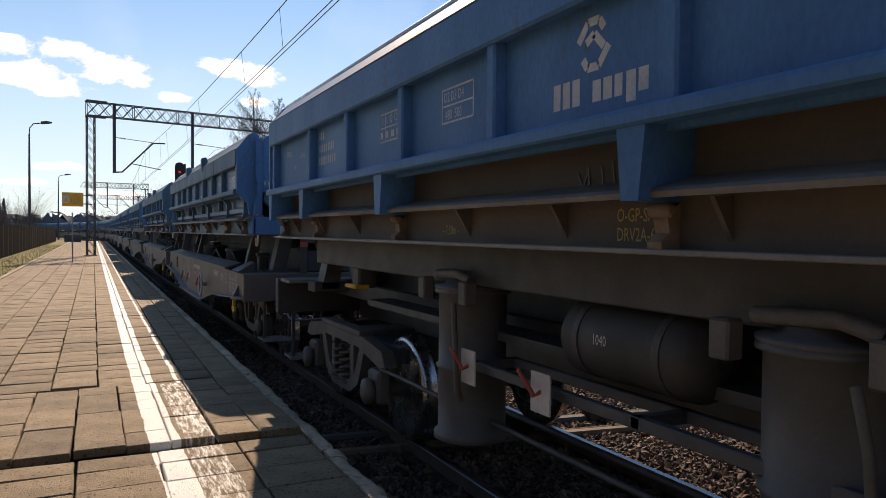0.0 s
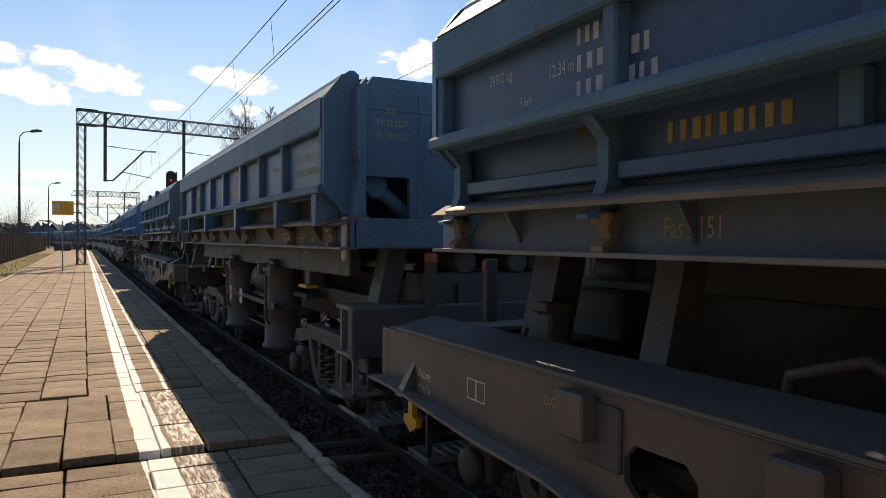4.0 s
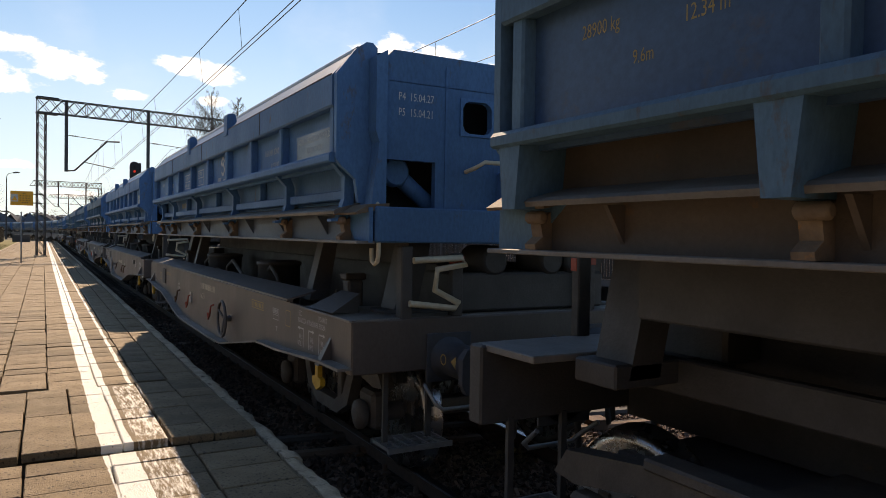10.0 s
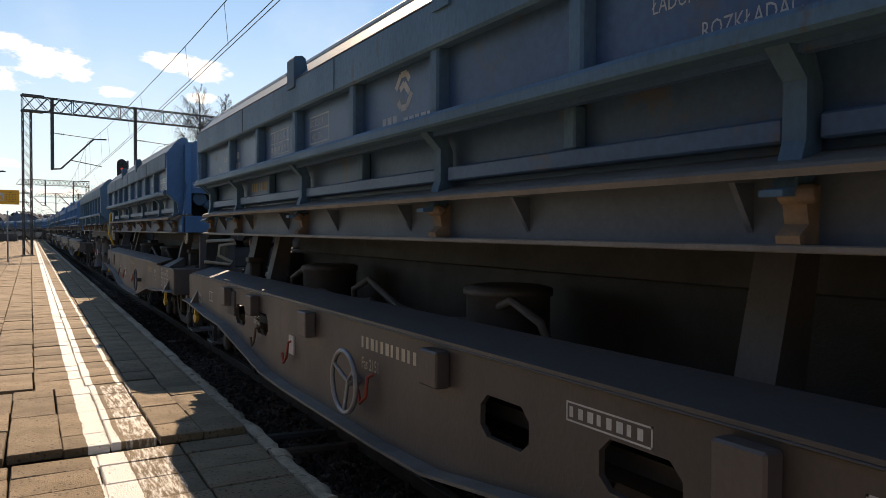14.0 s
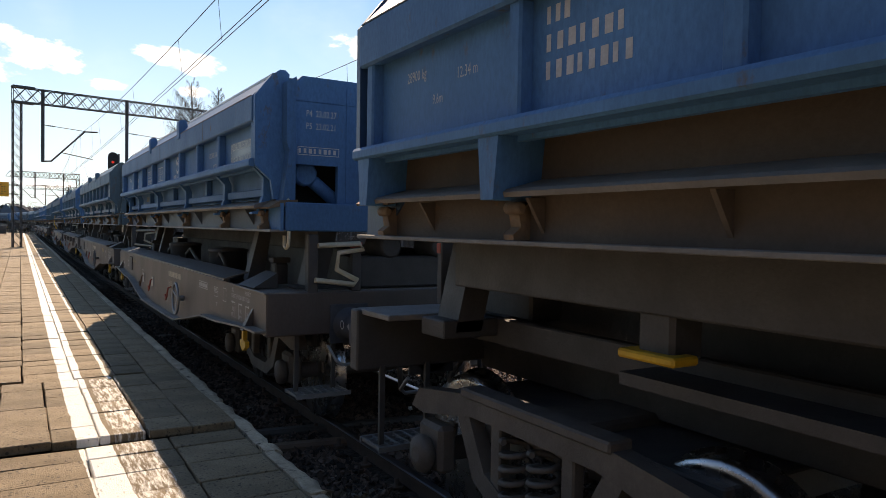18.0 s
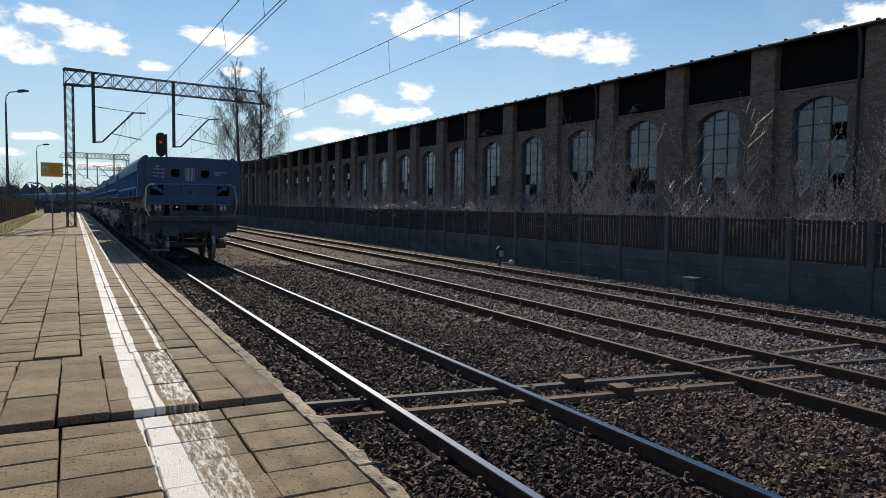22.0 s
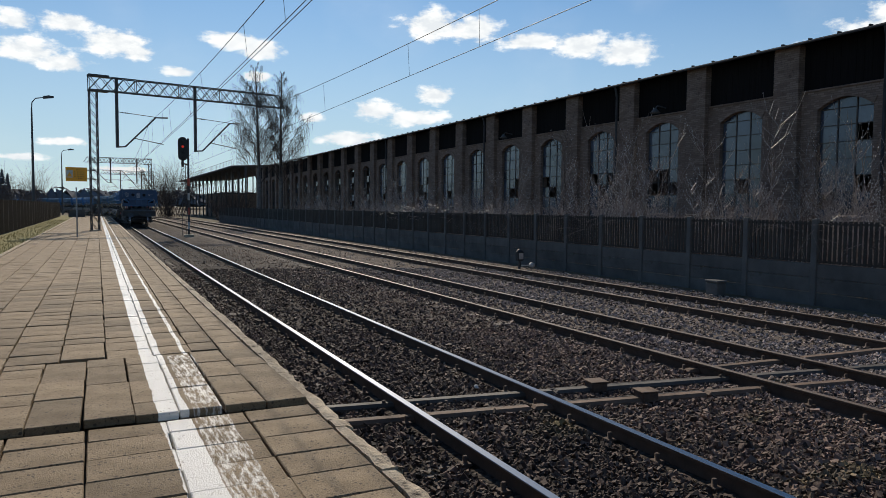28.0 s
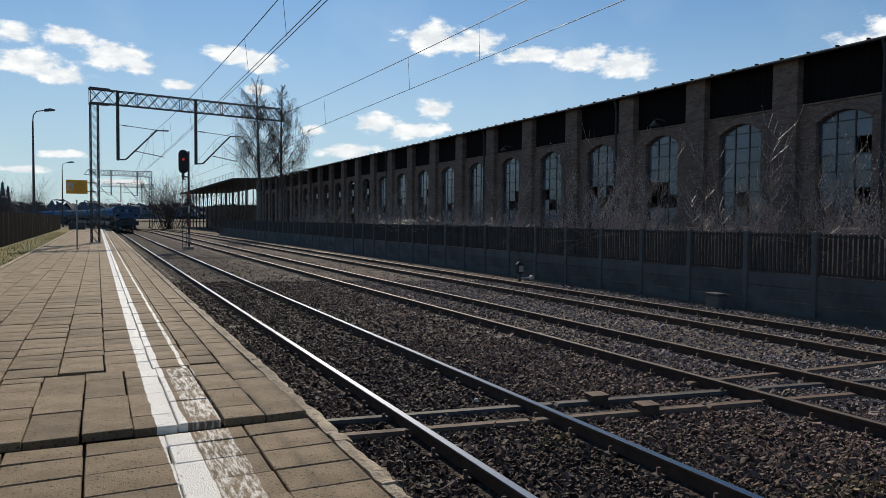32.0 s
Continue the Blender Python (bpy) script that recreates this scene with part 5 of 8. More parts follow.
        for u in (2.3, 8.8):
            part("yellow_lever", Shape().box(-1.26, -1.10, F0 + u - 0.16, F0 + u + 0.16, 1.46, 1.50, 0.01), M["yellow"], root, "yellow lever handle")
            part("valve_block", Shape().box(-1.20, -1.0, F0 + u - 0.10, F0 + u + 0.10, 1.46, 1.72, 0.02), uf, root)
        bogie(root, -4.10), bogie(root, 3.60)
        for sg in (-1, 1):
            q = F1 if sg > 0 else F0
            # side steps by the headstock
            if sg > 0:
                continue
            stp = Shape()
            for zz_, xx in ((0.62, -1.52), (0.98, -1.46)):
                stp.box(xx, xx + 0.40, *sorted((q - sg * 0.06, q - sg * 0.42)), zz_, zz_ + 0.03, 0.005)
            stp.box(-1.42, -1.37, *sorted((q - sg * 0.06, q - sg * 0.10)), 0.60, 1.40).box(-1.42, -1.37, *sorted((q - sg * 0.38, q - sg * 0.42)), 0.60, 1.40)
            part("side_step", stp, M["dusty"], root, "worn side steps with chequered treads")
        if tail or rail_rear == "tall":
            y0 = F0 - 0.20
            gr = Shape().tube([(-1.32, y0 + 0.1, 1.44), (-1.38, y0, 1.56), (-1.50, y0, 1.86), (-1.46, y0, 2.46), (-1.36, y0, 2.56), (-1.20, y0, 2.58)], 0.026, 8)
            part("platform_rail", gr, M["cream"] if tail else M["yellow"], root, "yellowed bent platform hand rail")
            part("platform_rail", Shape().tube([(-1.20, y0, 2.58), (1.10, y0, 2.60)], 0.022, 8).tube([(-1.40, y0, 1.93), (1.2, y0, 1.93)], 0.02, 8), M["blue"] if tail else uf, root)
            part("platform_rail", Shape().tube([(1.32, y0 + 0.1, 1.44), (1.34, y0, 1.60), (1.42, y0, 1.95), (1.34, y0, 2.52), (1.22, y0, 2.60), (1.10, y0, 2.60)], 0.026, 8), M["galv"], root)
            for x0 in (-0.30, 0.75):
                part("rail_post", Shape().tube([(x0, y0, 1.42), (x0, y0, 2.58 if x0 > 0 else 1.95)], 0.018, 7), uf, root)
        if tail:
            for x0 in (-1.10, 0.98):
                d = Shape().box(x0 - 0.10, x0 + 0.10, F0 - 0.075, F0 - 0.065, 1.70, 1.95)
                disc = part("tail_disc", d, M["plate_white"], root, "red and white tail disc")
                yy = F0 - 0.078
                part("disc_mark", Shape().add([(x0 - 0.10, yy, 1.70), (x0 + 0.10, yy, 1.70), (x0, yy, 1.825)], [(0, 1, 2)]).add([(x0 - 0.10, yy, 1.95), (x0 + 0.10, yy, 1.95), (x0, yy, 1.825)], [(2, 1, 0)]), M["red"], disc, "red triangles")
                part("disc_stem", Shape().box(x0 - 0.04, x0 + 0.04, F0 - 0.065, F0 - 0.02, 1.50, 1.72, 0.006), uf, disc)
    # stencilling on the near side and on the rear end
    if stencil:
        c = M[mark]
        o = M["ochre"]
        xs = -1.5715
        if seed in (10, 11, 17):
            part("lettering", words("JAZDA Z PRZECHYLONYM PUDŁEM", 0.055, c if seed < 17 else o, (xs, B0 + 1.38, 2.80), "side"), c if seed < 17 else o, root)
            part("lettering", words("WZBRONIONA", 0.055, c if seed < 17 else o, (xs, B0 + 1.15, 2.71), "side"), c if seed < 17 else o, root)
        else:
            part("lettering", words("JAZDA Z PRZECHYLONYM", 0.075, c, (xs, B0 + 1.40, 2.80), "side"), c, root)
            part("lettering", words("PUDŁEM ZABRONIONA", 0.075, c, (xs, B0 + 1.40, 2.66), "side"), c, root)
        part("lettering", words("ŁADUNEK RÓWNOMIERNIE", 0.06, c, (xs, B0 + 2.46, 2.80), "side"), c, root)
        part("lettering", words("ROZKŁADAĆ", 0.06, c, (xs, B0 + 2.24, 2.66), "side"), c, root)
        logo(root, B0 + (4.55 if belly else 4.70), 2.82 if seed == 7 else 2.77, xs, M["orange"] if seed == 7 else c, size=1.3 if seed == 7 else 1.12)
        if belly:
            part("repainted_patch", Shape().quad((-1.5708, B0 + 0.42, 2.62), (-1.5708, B0 + 1.42, 2.62), (-1.5708, B0 + 1.42, 2.88), (-1.5708, B0 + 0.42, 2.88)), M["patch"], root, "darker blue repainted patch under the lettering")
        t = Shape()
        outline_frame(t, B0 + 7.19, 2.70, 0.55, 0.22, xs)
        for k in range(5):
            t.quad((xs, B0 + 7.19 - 0.11 * k, 2.70), (xs, B0 + 7.182 - 0.11 * k, 2.70), (xs, B0 + 7.182 - 0.11 * k, 2.92), (xs, B0 + 7.19 - 0.11 * k, 2.92))
        t.quad((xs, B0 + 7.19, 2.805), (xs, B0 + 6.64, 2.805), (xs, B0 + 6.64, 2.815), (xs, B0 + 7.19, 2.815))
        bars(t, B0 + 7.17, 2.73, 0.5, 0.05, xs, gaps=5)
        part("load_table", t, c, root, "stencilled load table of bars")
        part("lettering", words("A  B1  B2  C2  C3", 0.055, c, (xs, B0 + 7.16, 2.84), "side"), c, root)
        t2 = Shape()
        outline_frame(t2, B0 + 6.11, 2.70, 0.42, 0.22, xs)
        t2.quad((xs, B0 + 6.11, 2.805), (xs, B0 + 5.69, 2.805), (xs, B0 + 5.69, 2.815), (xs, B0 + 6.11, 2.815))
        part("load_table", t2, c, root, "stencilled load table of bars")
        part("lettering", words("D2 D3 D4", 0.06, c, (xs, B0 + 6.08, 2.835), "side"), c, root)
        part("lettering", words("480  500", 0.06, c, (xs, B0 + 6.06, 2.725), "side"), c, root)
        nb = Shape()
        yn = B0 + 8.82
        bars(nb, yn, 2.905, 0.17, 0.075, xs, gaps=3), bars(nb, yn, 2.785, 0.50, 0.075, xs, gaps=7), bars(nb, yn, 2.665, 0.54, 0.078, xs, gaps=8)
        part("wagon_number", nb, c, root, "number as plain bars")
        part("lettering", words("28900 kg", 0.06, c, (xs, B1 - 0.75, 2.86), "side"), c, root)
        part("lettering", words("12.34 m", 0.06, c, (xs, B1 - 1.30, 2.80), "side"), c, root)
        part("lettering", words("9.6m", 0.055, c, (xs, B1 - 1.05, 2.70), "side"), c, root)
        if belly:
            nb2 = Shape()
            bars(nb2, B1 - 1.92, 2.43, 0.60, 0.085, -1.4125, gaps=9)
            part("wagon_number", nb2, o, root, "number as plain ochre bars")
            part("lettering", words("Fas 2151", 0.085, o, (-1.4615, B1 - 1.95, zs + 0.075), "side"), o, root)
            xc = -1.5815
            nb3 = Shape()
            y3 = F0 + (5.0 if seed in (14, 16) else 6.05 if flip else 5.72)
            bars(nb3, y3, 1.09 if flip else 1.22, 0.98, 0.078, xc, gaps=13)
            if seed == 13:
                # an orange-brown square on the sill web
                part("repainted_patch", Shape().quad((xc, F0 + 5.25, 1.10), (xc, F0 + 4.95, 1.10), (xc, F0 + 4.95, 1.26), (xc, F0 + 5.25, 1.26)), M["orange_patch"], root, "orange-brown square patch")
            else:
                if not flip:
                    part("lettering", words("Fas 2151", 0.078, M["cream"], (xc, y3, 1.08), "side"), M["cream"], root)
                part("wagon_number", nb3, M["cream"], root, "number as plain bars")
            if not flip:
                part("lettering", words("O-GP SAB DRV2A-600", 0.078 if seed == 13 else 0.05, o, (xc, F0 + (5.72 if seed == 13 else 9.0), 1.24), "side"), o, root)
            T = F1 - 1.95 if flip else F0  # the stencils for the tipping gear stand at the tray end
            part("lettering", words("SIEC", 0.045, c, (xc, T + 1.24, 1.30), "side"), c, root)
            part("lettering", words("ROBOCZA WYŁADUNEK", 0.045, c, (xc, T + 1.25, 1.24), "side"), c, root)
            part("lettering", words("POWRÓT", 0.045, c, (xc, T + 0.72, 1.30), "side"), c, root)
            part("lettering", words("PUDŁA", 0.045, c, (xc, T + 0.70, 1.24), "side"), c, root)
            for u, way in ((1.11, -1), (0.97, 1), (0.71, 1)):
                # a stem with an arrow on its head, the first pointing the other way
                ar = Shape().quad((xc, T + u, 1.186), (xc, T + u - way * 0.10, 1.186), (xc, T + u - way * 0.10, 1.198), (xc, T + u, 1.198)).quad((xc, T + u, 1.03), (xc, T + u - 0.012, 1.03), (xc, T + u - 0.012, 1.198), (xc, T + u, 1.198))
                ar.add([(xc, T + u - way * 0.10, 1.174), (xc, T + u - way * 0.15, 1.192), (xc, T + u - way * 0.10, 1.210)], [(0, 1, 2)])
                part("arrow_mark", ar, c, root)
                part("lettering", words("WŁ.", 0.045, c, (xc, T + u - 0.05 + (0.16 if way < 0 else 0), 1.10), "side"), c, root)
                part("lettering", words("WYŁ.", 0.045, c, (xc, T + u - 0.03 + (0.18 if way < 0 else 0), 1.035), "side"), c, root)
            if flip:
                part("lettering", words("- 7.00m -", 0.062, c, (xc, F0 + 2.42, 1.22), "side"), c, root)
                part("label_slot", Shape().box(-1.600, -1.560, F0 + 1.88, F0 + 2.02, 1.20, 1.30, 0.006), M["underframe"], root, "dark label holder")
                part("inspection_box", bars(outline_frame(Shape(), F0 + 1.73, 1.21, 0.25, 0.055, xc, 0.006), F0 + 1.72, 1.222, 0.22, 0.03, xc, gaps=6), c, root, "stencilled inspection box")
                part("inspection_box", bars(outline_frame(Shape(), F0 + 1.71, 1.15, 0.20, 0.055, xc, 0.006), F0 + 1.70, 1.162, 0.17, 0.03, xc, gaps=5), c, root, "stencilled inspection box")
                part("inspection_box", outline_frame(Shape(), F0 + 0.91, 1.215, 0.42, 0.072, xc, 0.006), c, root, "stencilled inspection box")
                part("lettering", words("REV 1040 14.02.17", 0.058, c, (xc, F0 + 0.90, 1.23), "side", 0.60), c, root)
                part("inspection_box", bars(outline_frame(Shape(), F0 + 0.88, 1.115, 0.33, 0.068, xc, 0.006), F0 + 0.72, 1.135, 0.15, 0.028, xc, gaps=4), c, root, "stencilled inspection box")
                part("wagon_pictogram", Shape().quad((xc, F0 + 0.85, 1.14), (xc, F0 + 0.76, 1.14), (xc, F0 + 0.76, 1.165), (xc, F0 + 0.85, 1.165)), c, root)
            elif not holes:
                part("inspection_box", outline_frame(Shape(), F0 + 2.04, 1.18, 0.18, 0.05, xc, 0.006), c, root, "stencilled inspection box")
                part("inspection_box", bars(outline_frame(Shape(), F0 + 2.05, 1.24, 0.20, 0.05, xc, 0.006), F0 + 2.04, 1.25, 0.17, 0.028, xc, gaps=5), c, root, "stencilled inspection box")
            part("mark_post", Shape().quad((xc, F0 + 1.95, 1.108), (xc, F0 + 1.89, 1.108), (xc, F0 + 1.89, 1.118), (xc, F0 + 1.95, 1.118)).quad((xc, F0 + 1.925, 1.07), (xc, F0 + 1.915, 1.07), (xc, F0 + 1.915, 1.108), (xc, F0 + 1.925, 1.108)), c, root)
            if not flip:
                rv = Shape()
                outline_frame(rv, F0 + 2.86, 1.22, 0.48, 0.085, xc, 0.008)
                bars(rv, F0 + 2.84, 1.24, 0.44, 0.045, xc, gaps=8)
                outline_frame(rv, F0 + 1.62, 1.16, 0.14, 0.15, xc, 0.008)
                outline_frame(rv, F1 - 1.30, 1.12, 0.10, 0.12, xc, 0.008), outline_frame(rv, F1 - 1.40, 1.12, 0.10, 0.12, xc, 0.008)
                part("inspection_box", rv, o if seed % 2 else c, root, "stencilled inspection boxes")
            if not flip:
                part("lettering", words("Ważony", 0.055, c, (xc, F1 - 0.62, 1.13), "side"), c, root)
                part("lettering", words("17.06.14", 0.055, c, (xc, F1 - 0.62, 1.03), "side"), c, root)
            part("lettering", words("O-GP-SAB", 0.045, c, (xc, F0 + (4.55 if flip else 7.7), 1.14), "side"), c, root)
            part("lettering", words("DRV2A-600", 0.045, c, (xc, F0 + (4.55 if flip else 7.7), 1.07), "side"), c, root)
        else:
            xw = -1.4615
            part("lettering", words("O-GP-SAB", 0.06, o, (xw, B0 + 4.55, zs + 0.125), "side"), o, root)
            part("lettering", words("DRV2A-600", 0.06, o, (xw, B0 + 4.55, zs + 0.04), "side"), o, root)
            part("lettering", words("- 7.50m -", 0.06, o, (xw, B0 + 6.30, zs + 0.06), "side"), o, root)
            part("lettering", words("Sp", 0.11, o, (xw, B0 + 1.25, zs + 0.06), "side"), o, root)
            bx = outline_frame(Shape(), B0 + 1.85, zs + 0.05, 0.34, 0.09, xw, 0.007)
            outline_frame(bx, B0 + 2.45, zs + 0.05, 0.34, 0.09, xw, 0.007)
            bars(bx, B0 + 1.83, zs + 0.07, 0.3, 0.04, xw, gaps=6), bars(bx, B0 + 2.43, zs + 0.07, 0.3, 0.04, xw, gaps=6)
            part("inspection_box", bx, o, root, "stencilled inspection boxes")
            chalk = Shape()
            for a, b in (((4.9, 2.32), (4.86, 2.24)), ((4.86, 2.24), (4.82, 2.32)), ((4.82, 2.34), (4.80, 2.20)), ((4.72, 2.34), (4.70, 2.22)), ((4.64, 2.36), (4.62, 2.22))):
                chalk.tube([(-1.412, B0 + a[0], a[1]), (-1.412, B0 + b[0], b[1])], 0.006, 4)
            part("chalk_mark", chalk, M["dusty"], root, "chalk scribble")
        ye = B0 + 0.0985
        part("lettering", words("P4  21.02.20" if seed == 6 else ("P3  23.01.2019", "P4  23.02.27", "P4  15.04.27")[seed % 3] if not tail else "P3  23.01.2019", 0.06, c, (-1.20, ye, 3.06), "end"), c, root)
        part("lettering", words("P5  21.02.26" if seed == 6 else ("P4  23.01.2025", "P5  23.02.21", "P5  15.04.21")[seed % 3] if not tail else "P4  23.01.2025", 0.06, c, (-1.20, ye, 2.94), "end"), c, root)
        part("lettering", words("1092" if belly else "1040", 0.05, c, (-0.13 if belly else -1.12, ye, 3.22 if belly else 3.17), "end"), c, root)
        if tail:
            part("lettering", words("P5  23.01.2021", 0.06, c, (-1.20, ye, 2.82), "end"), c, root)
            part("lettering", words("MALOWANE 1040", 0.05, c, (0.78, ye, 3.00), "end"), c, root)
            part("lettering", words("PAT-AL-NL", 0.05, c, (0.78, ye, 2.92), "end"), c, root)
        tb = Shape()
        outline_frame(tb, -0.18, 2.72, 0.30, 0.44, ye, 0.008, "end")
        for k in range(1, 6):
            tb.quad((-0.18, ye, 2.72 + k * 0.0733), (0.12, ye, 2.72 + k * 0.0733), (0.12, ye, 2.726 + k * 0.0733), (-0.18, ye, 2.726 + k * 0.0733))
        for k in range(6):
            bars(tb, -0.165, 2.735 + k * 0.0733, 0.26, 0.04, ye, "end", 6)
        part("number_table", tb, c, root, "stencilled table of bars")
        if belly and (seed % 2 == 0 or seed == 13):
            fr = outline_frame(Shape(), -1.28, 2.69, 0.42, 0.08, ye, 0.006, "end")
            bars(fr, -1.27, 2.708, 0.4, 0.045, ye, "end", 8)
            part("inspection_box", fr, c, root, "stencilled inspection box")
        if tail:
            part("lettering", words("850kN", 0.055, c, (0.30, B0 - 0.0022, 1.17), "end"), c, root)
    return root

# ---- ground, platform and tracks ----
KERB = 1.775


def ground():
    s = Shape()
    xs = [-900, -60, -12, -4.6, -3.02, KERB - 0.05, KERB + 0.12, 2.2, 14.2, 16.5, 30, 80, 900]
    zs = [-0.2, -0.2, -0.12, -0.06, -0.10, -0.55, -0.55, -0.52, -0.50, -0.50, -0.5, -0.4, -0.4]
    ys = [-300, -30, 0, 10, 20, 40, 70, 110, 160, 260, 500, 2500]
    pts = [(x, y, z) for y in ys for x, z in zip(xs, zs)]
    n = len(xs)
    s.add(pts, [(j * n + i, j * n + i + 1, (j + 1) * n + i + 1, (j + 1) * n + i) for j in range(len(ys) - 1) for i in range(n - 1)])
    solid("ground", s, M["soil"], "dry brown soil with last year's litter", "ground", kind="structure")
    bed = Shape()
    path = [track_pose(0, y) for y in range(-60, 420, 4)]
    rows = []
    for (x, y, a) in path:
        c, si = math.cos(a), math.sin(a)
        rows.append([(x + o * c, y + o * si, z) for o, z in ((-1.80, -0.535), (-1.55, -0.47), (-0.9, -0.44), (0.9, -0.44), (2.0, -0.455), (3.0, -0.455), (5.2, -0.44), (6.3, -0.46), (7.2, -0.44), (9.0, -0.44), (9.9, -0.49), (10.8, -0.497))])
    m = len(rows[0])
    bed.add([p for r in rows for p in r], [(j * m + i, j * m + i + 1, (j + 1) * m + i + 1, (j + 1) * m + i) for j in range(len(rows) - 1) for i in range(m - 1)])
    solid("ballast_bed", bed, M["ballast"], "grey-brown crushed stone ballast under the tracks", "ballast", kind="structure")


BEND, RADIUS = 104.0, 330.0


def track_pose(off, s):
    """Where a track lies s metres along the line, off metres beside track 1, and the angle by which it has turned to the left."""
    if s <= BEND:
        return TRACK_1 + off, s, 0.0
    a = (s - BEND) / RADIUS
    r = RADIUS + off
    return TRACK_1 - RADIUS + r * math.cos(a), BEND + r * math.sin(a), a


def stones():
    """Loose ballast stones lying near the camera, as one heap of many small angular stones."""
    rng = np.random.default_rng(5)
    base = []
    bm = bmesh.new()
    bmesh.ops.create_cube(bm, size=1.5)
    bmesh.ops.triangulate(bm, faces=bm.faces)
    V = np.array([v.co[:] for v in bm.verts])
    F = np.array([[v.index for v in f.verts] for f in bm.faces])
    bm.free()
    for k in range(10):
        s = V * rng.permutation([rng.uniform(0.9, 1.3), rng.uniform(0.6, 1.0), rng.uniform(0.28, 0.6)]) * (1 + rng.uniform(-0.45, 0.40, (len(V), 1)))
        base.append(s)
    # thick within a few metres of the platform edge, thinner further off
    r = np.concatenate([np.sqrt(rng.uniform(4.9 ** 2, 12.5 ** 2, 76000)), np.sqrt(rng.uniform(12.5 ** 2, 25 ** 2, 52000)), rng.uniform(25, 40, 8000)])
    az = rng.uniform(0.05, 1.14, len(r))
    x, y = r * np.sin(az), r * np.cos(az)
    keep = (x > 1.86) & (x < 14.4)
    for mid in (TRACK_1, TRACK_2, TRACK_3):
        keep &= np.abs(np.abs(x - mid) - 0.7535) > 0.15
    x, y = x[keep], y[keep]
    n = len(x)
    z = np.interp(x - TRACK_1, [-1.80, -1.55, -0.9, 0.9, 2.0, 5.2, 6.3, 7.2, 9.0, 9.9, 10.8], [-0.535, -0.47, -0.44, -0.44, -0.455, -0.44, -0.46, -0.44, -0.44, -0.49, -0.497])
    size = rng.uniform(0.014, 0.032, n) * np.where(rng.random(n) < 0.08, 1.4, 1.0)
    ang = rng.uniform(0, 2 * np.pi, (n, 3)) * np.array([0.12, 0.12, 1.0])  # most lie flat
    vs, fs = [], []
    for k in range(10):
        idx = np.arange(k, n, 10)
        c, s = np.cos(ang[idx]), np.sin(ang[idx])
        p = np.repeat(base[k][None], len(idx), 0)
        for ax in range(3):
            a, b = (ax + 1) % 3, (ax + 2) % 3
            pa = p[:, :, a] * c[:, ax, None] - p[:, :, b] * s[:, ax, None]
            pb = p[:, :, a] * s[:, ax, None] + p[:, :, b] * c[:, ax, None]
            p[:, :, a], p[:, :, b] = pa, pb
        p = p * size[idx][:, None, None] + np.stack([x[idx], y[idx], z[idx] + size[idx] * rng.uniform(0.0, 0.75, len(idx))], 1)[:, None]
        off = sum(len(v) for v in vs)
        vs.append(p.reshape(-1, 3))
        fs.append((F[None] + (np.arange(len(idx)) * len(V))[:, None, None]).reshape(-1, 3) + off)
    v, f = np.concatenate(vs), np.concatenate(fs)
    me = bpy.data.meshes.new("ballast_stones")
    me.vertices.add(len(v)), me.vertices.foreach_set("co", v.ravel())
    me.loops.add(f.size), me.loops.foreach_set("vertex_index", f.ravel().astype(np.int32))
    me.polygons.add(len(f)), me.polygons.foreach_set("loop_start", np.arange(0, f.size, 3, dtype=np.int32))
    me.update(calc_edges=True)
    me.shade_flat()
    m = M["stone"]
    nt = m.node_tree
    geo, hsv = nt.nodes.new("ShaderNodeNewGeometry"), nt.nodes.new("ShaderNodeHueSaturation")
    bsdf = nt.nodes["Principled BSDF"]
    both = nt.nodes.new("ShaderNodeMath")
    both.operation = "MULTIPLY"
    nt.links.new(ramp_var(nt, geo.outputs["Random Per Island"], 0.15, 2.6), both.inputs[0])
    nt.links.new(paler_ballast(nt), both.inputs[1])
    nt.links.new(both.outputs[0], hsv.inputs["Value"])
    grey = ramp_var(nt, paler_ballast(nt), 1.0, 0.55)
    grey.node.inputs["From Min"].default_value, grey.node.inputs["From Max"].default_value = 1.35, 2.1
    nt.links.new(grey, hsv.inputs["Saturation"])
    nt.links.new(bsdf.inputs["Base Color"].links[0].from_socket, hsv.inputs["Color"])
    nt.links.new(hsv.outputs[0], bsdf.inputs["Base Color"])
    me.materials.append(m)
    tagged(new("ballast_stones", me), "loose crushed granite stones between the rails", "stones", kind="stuff")


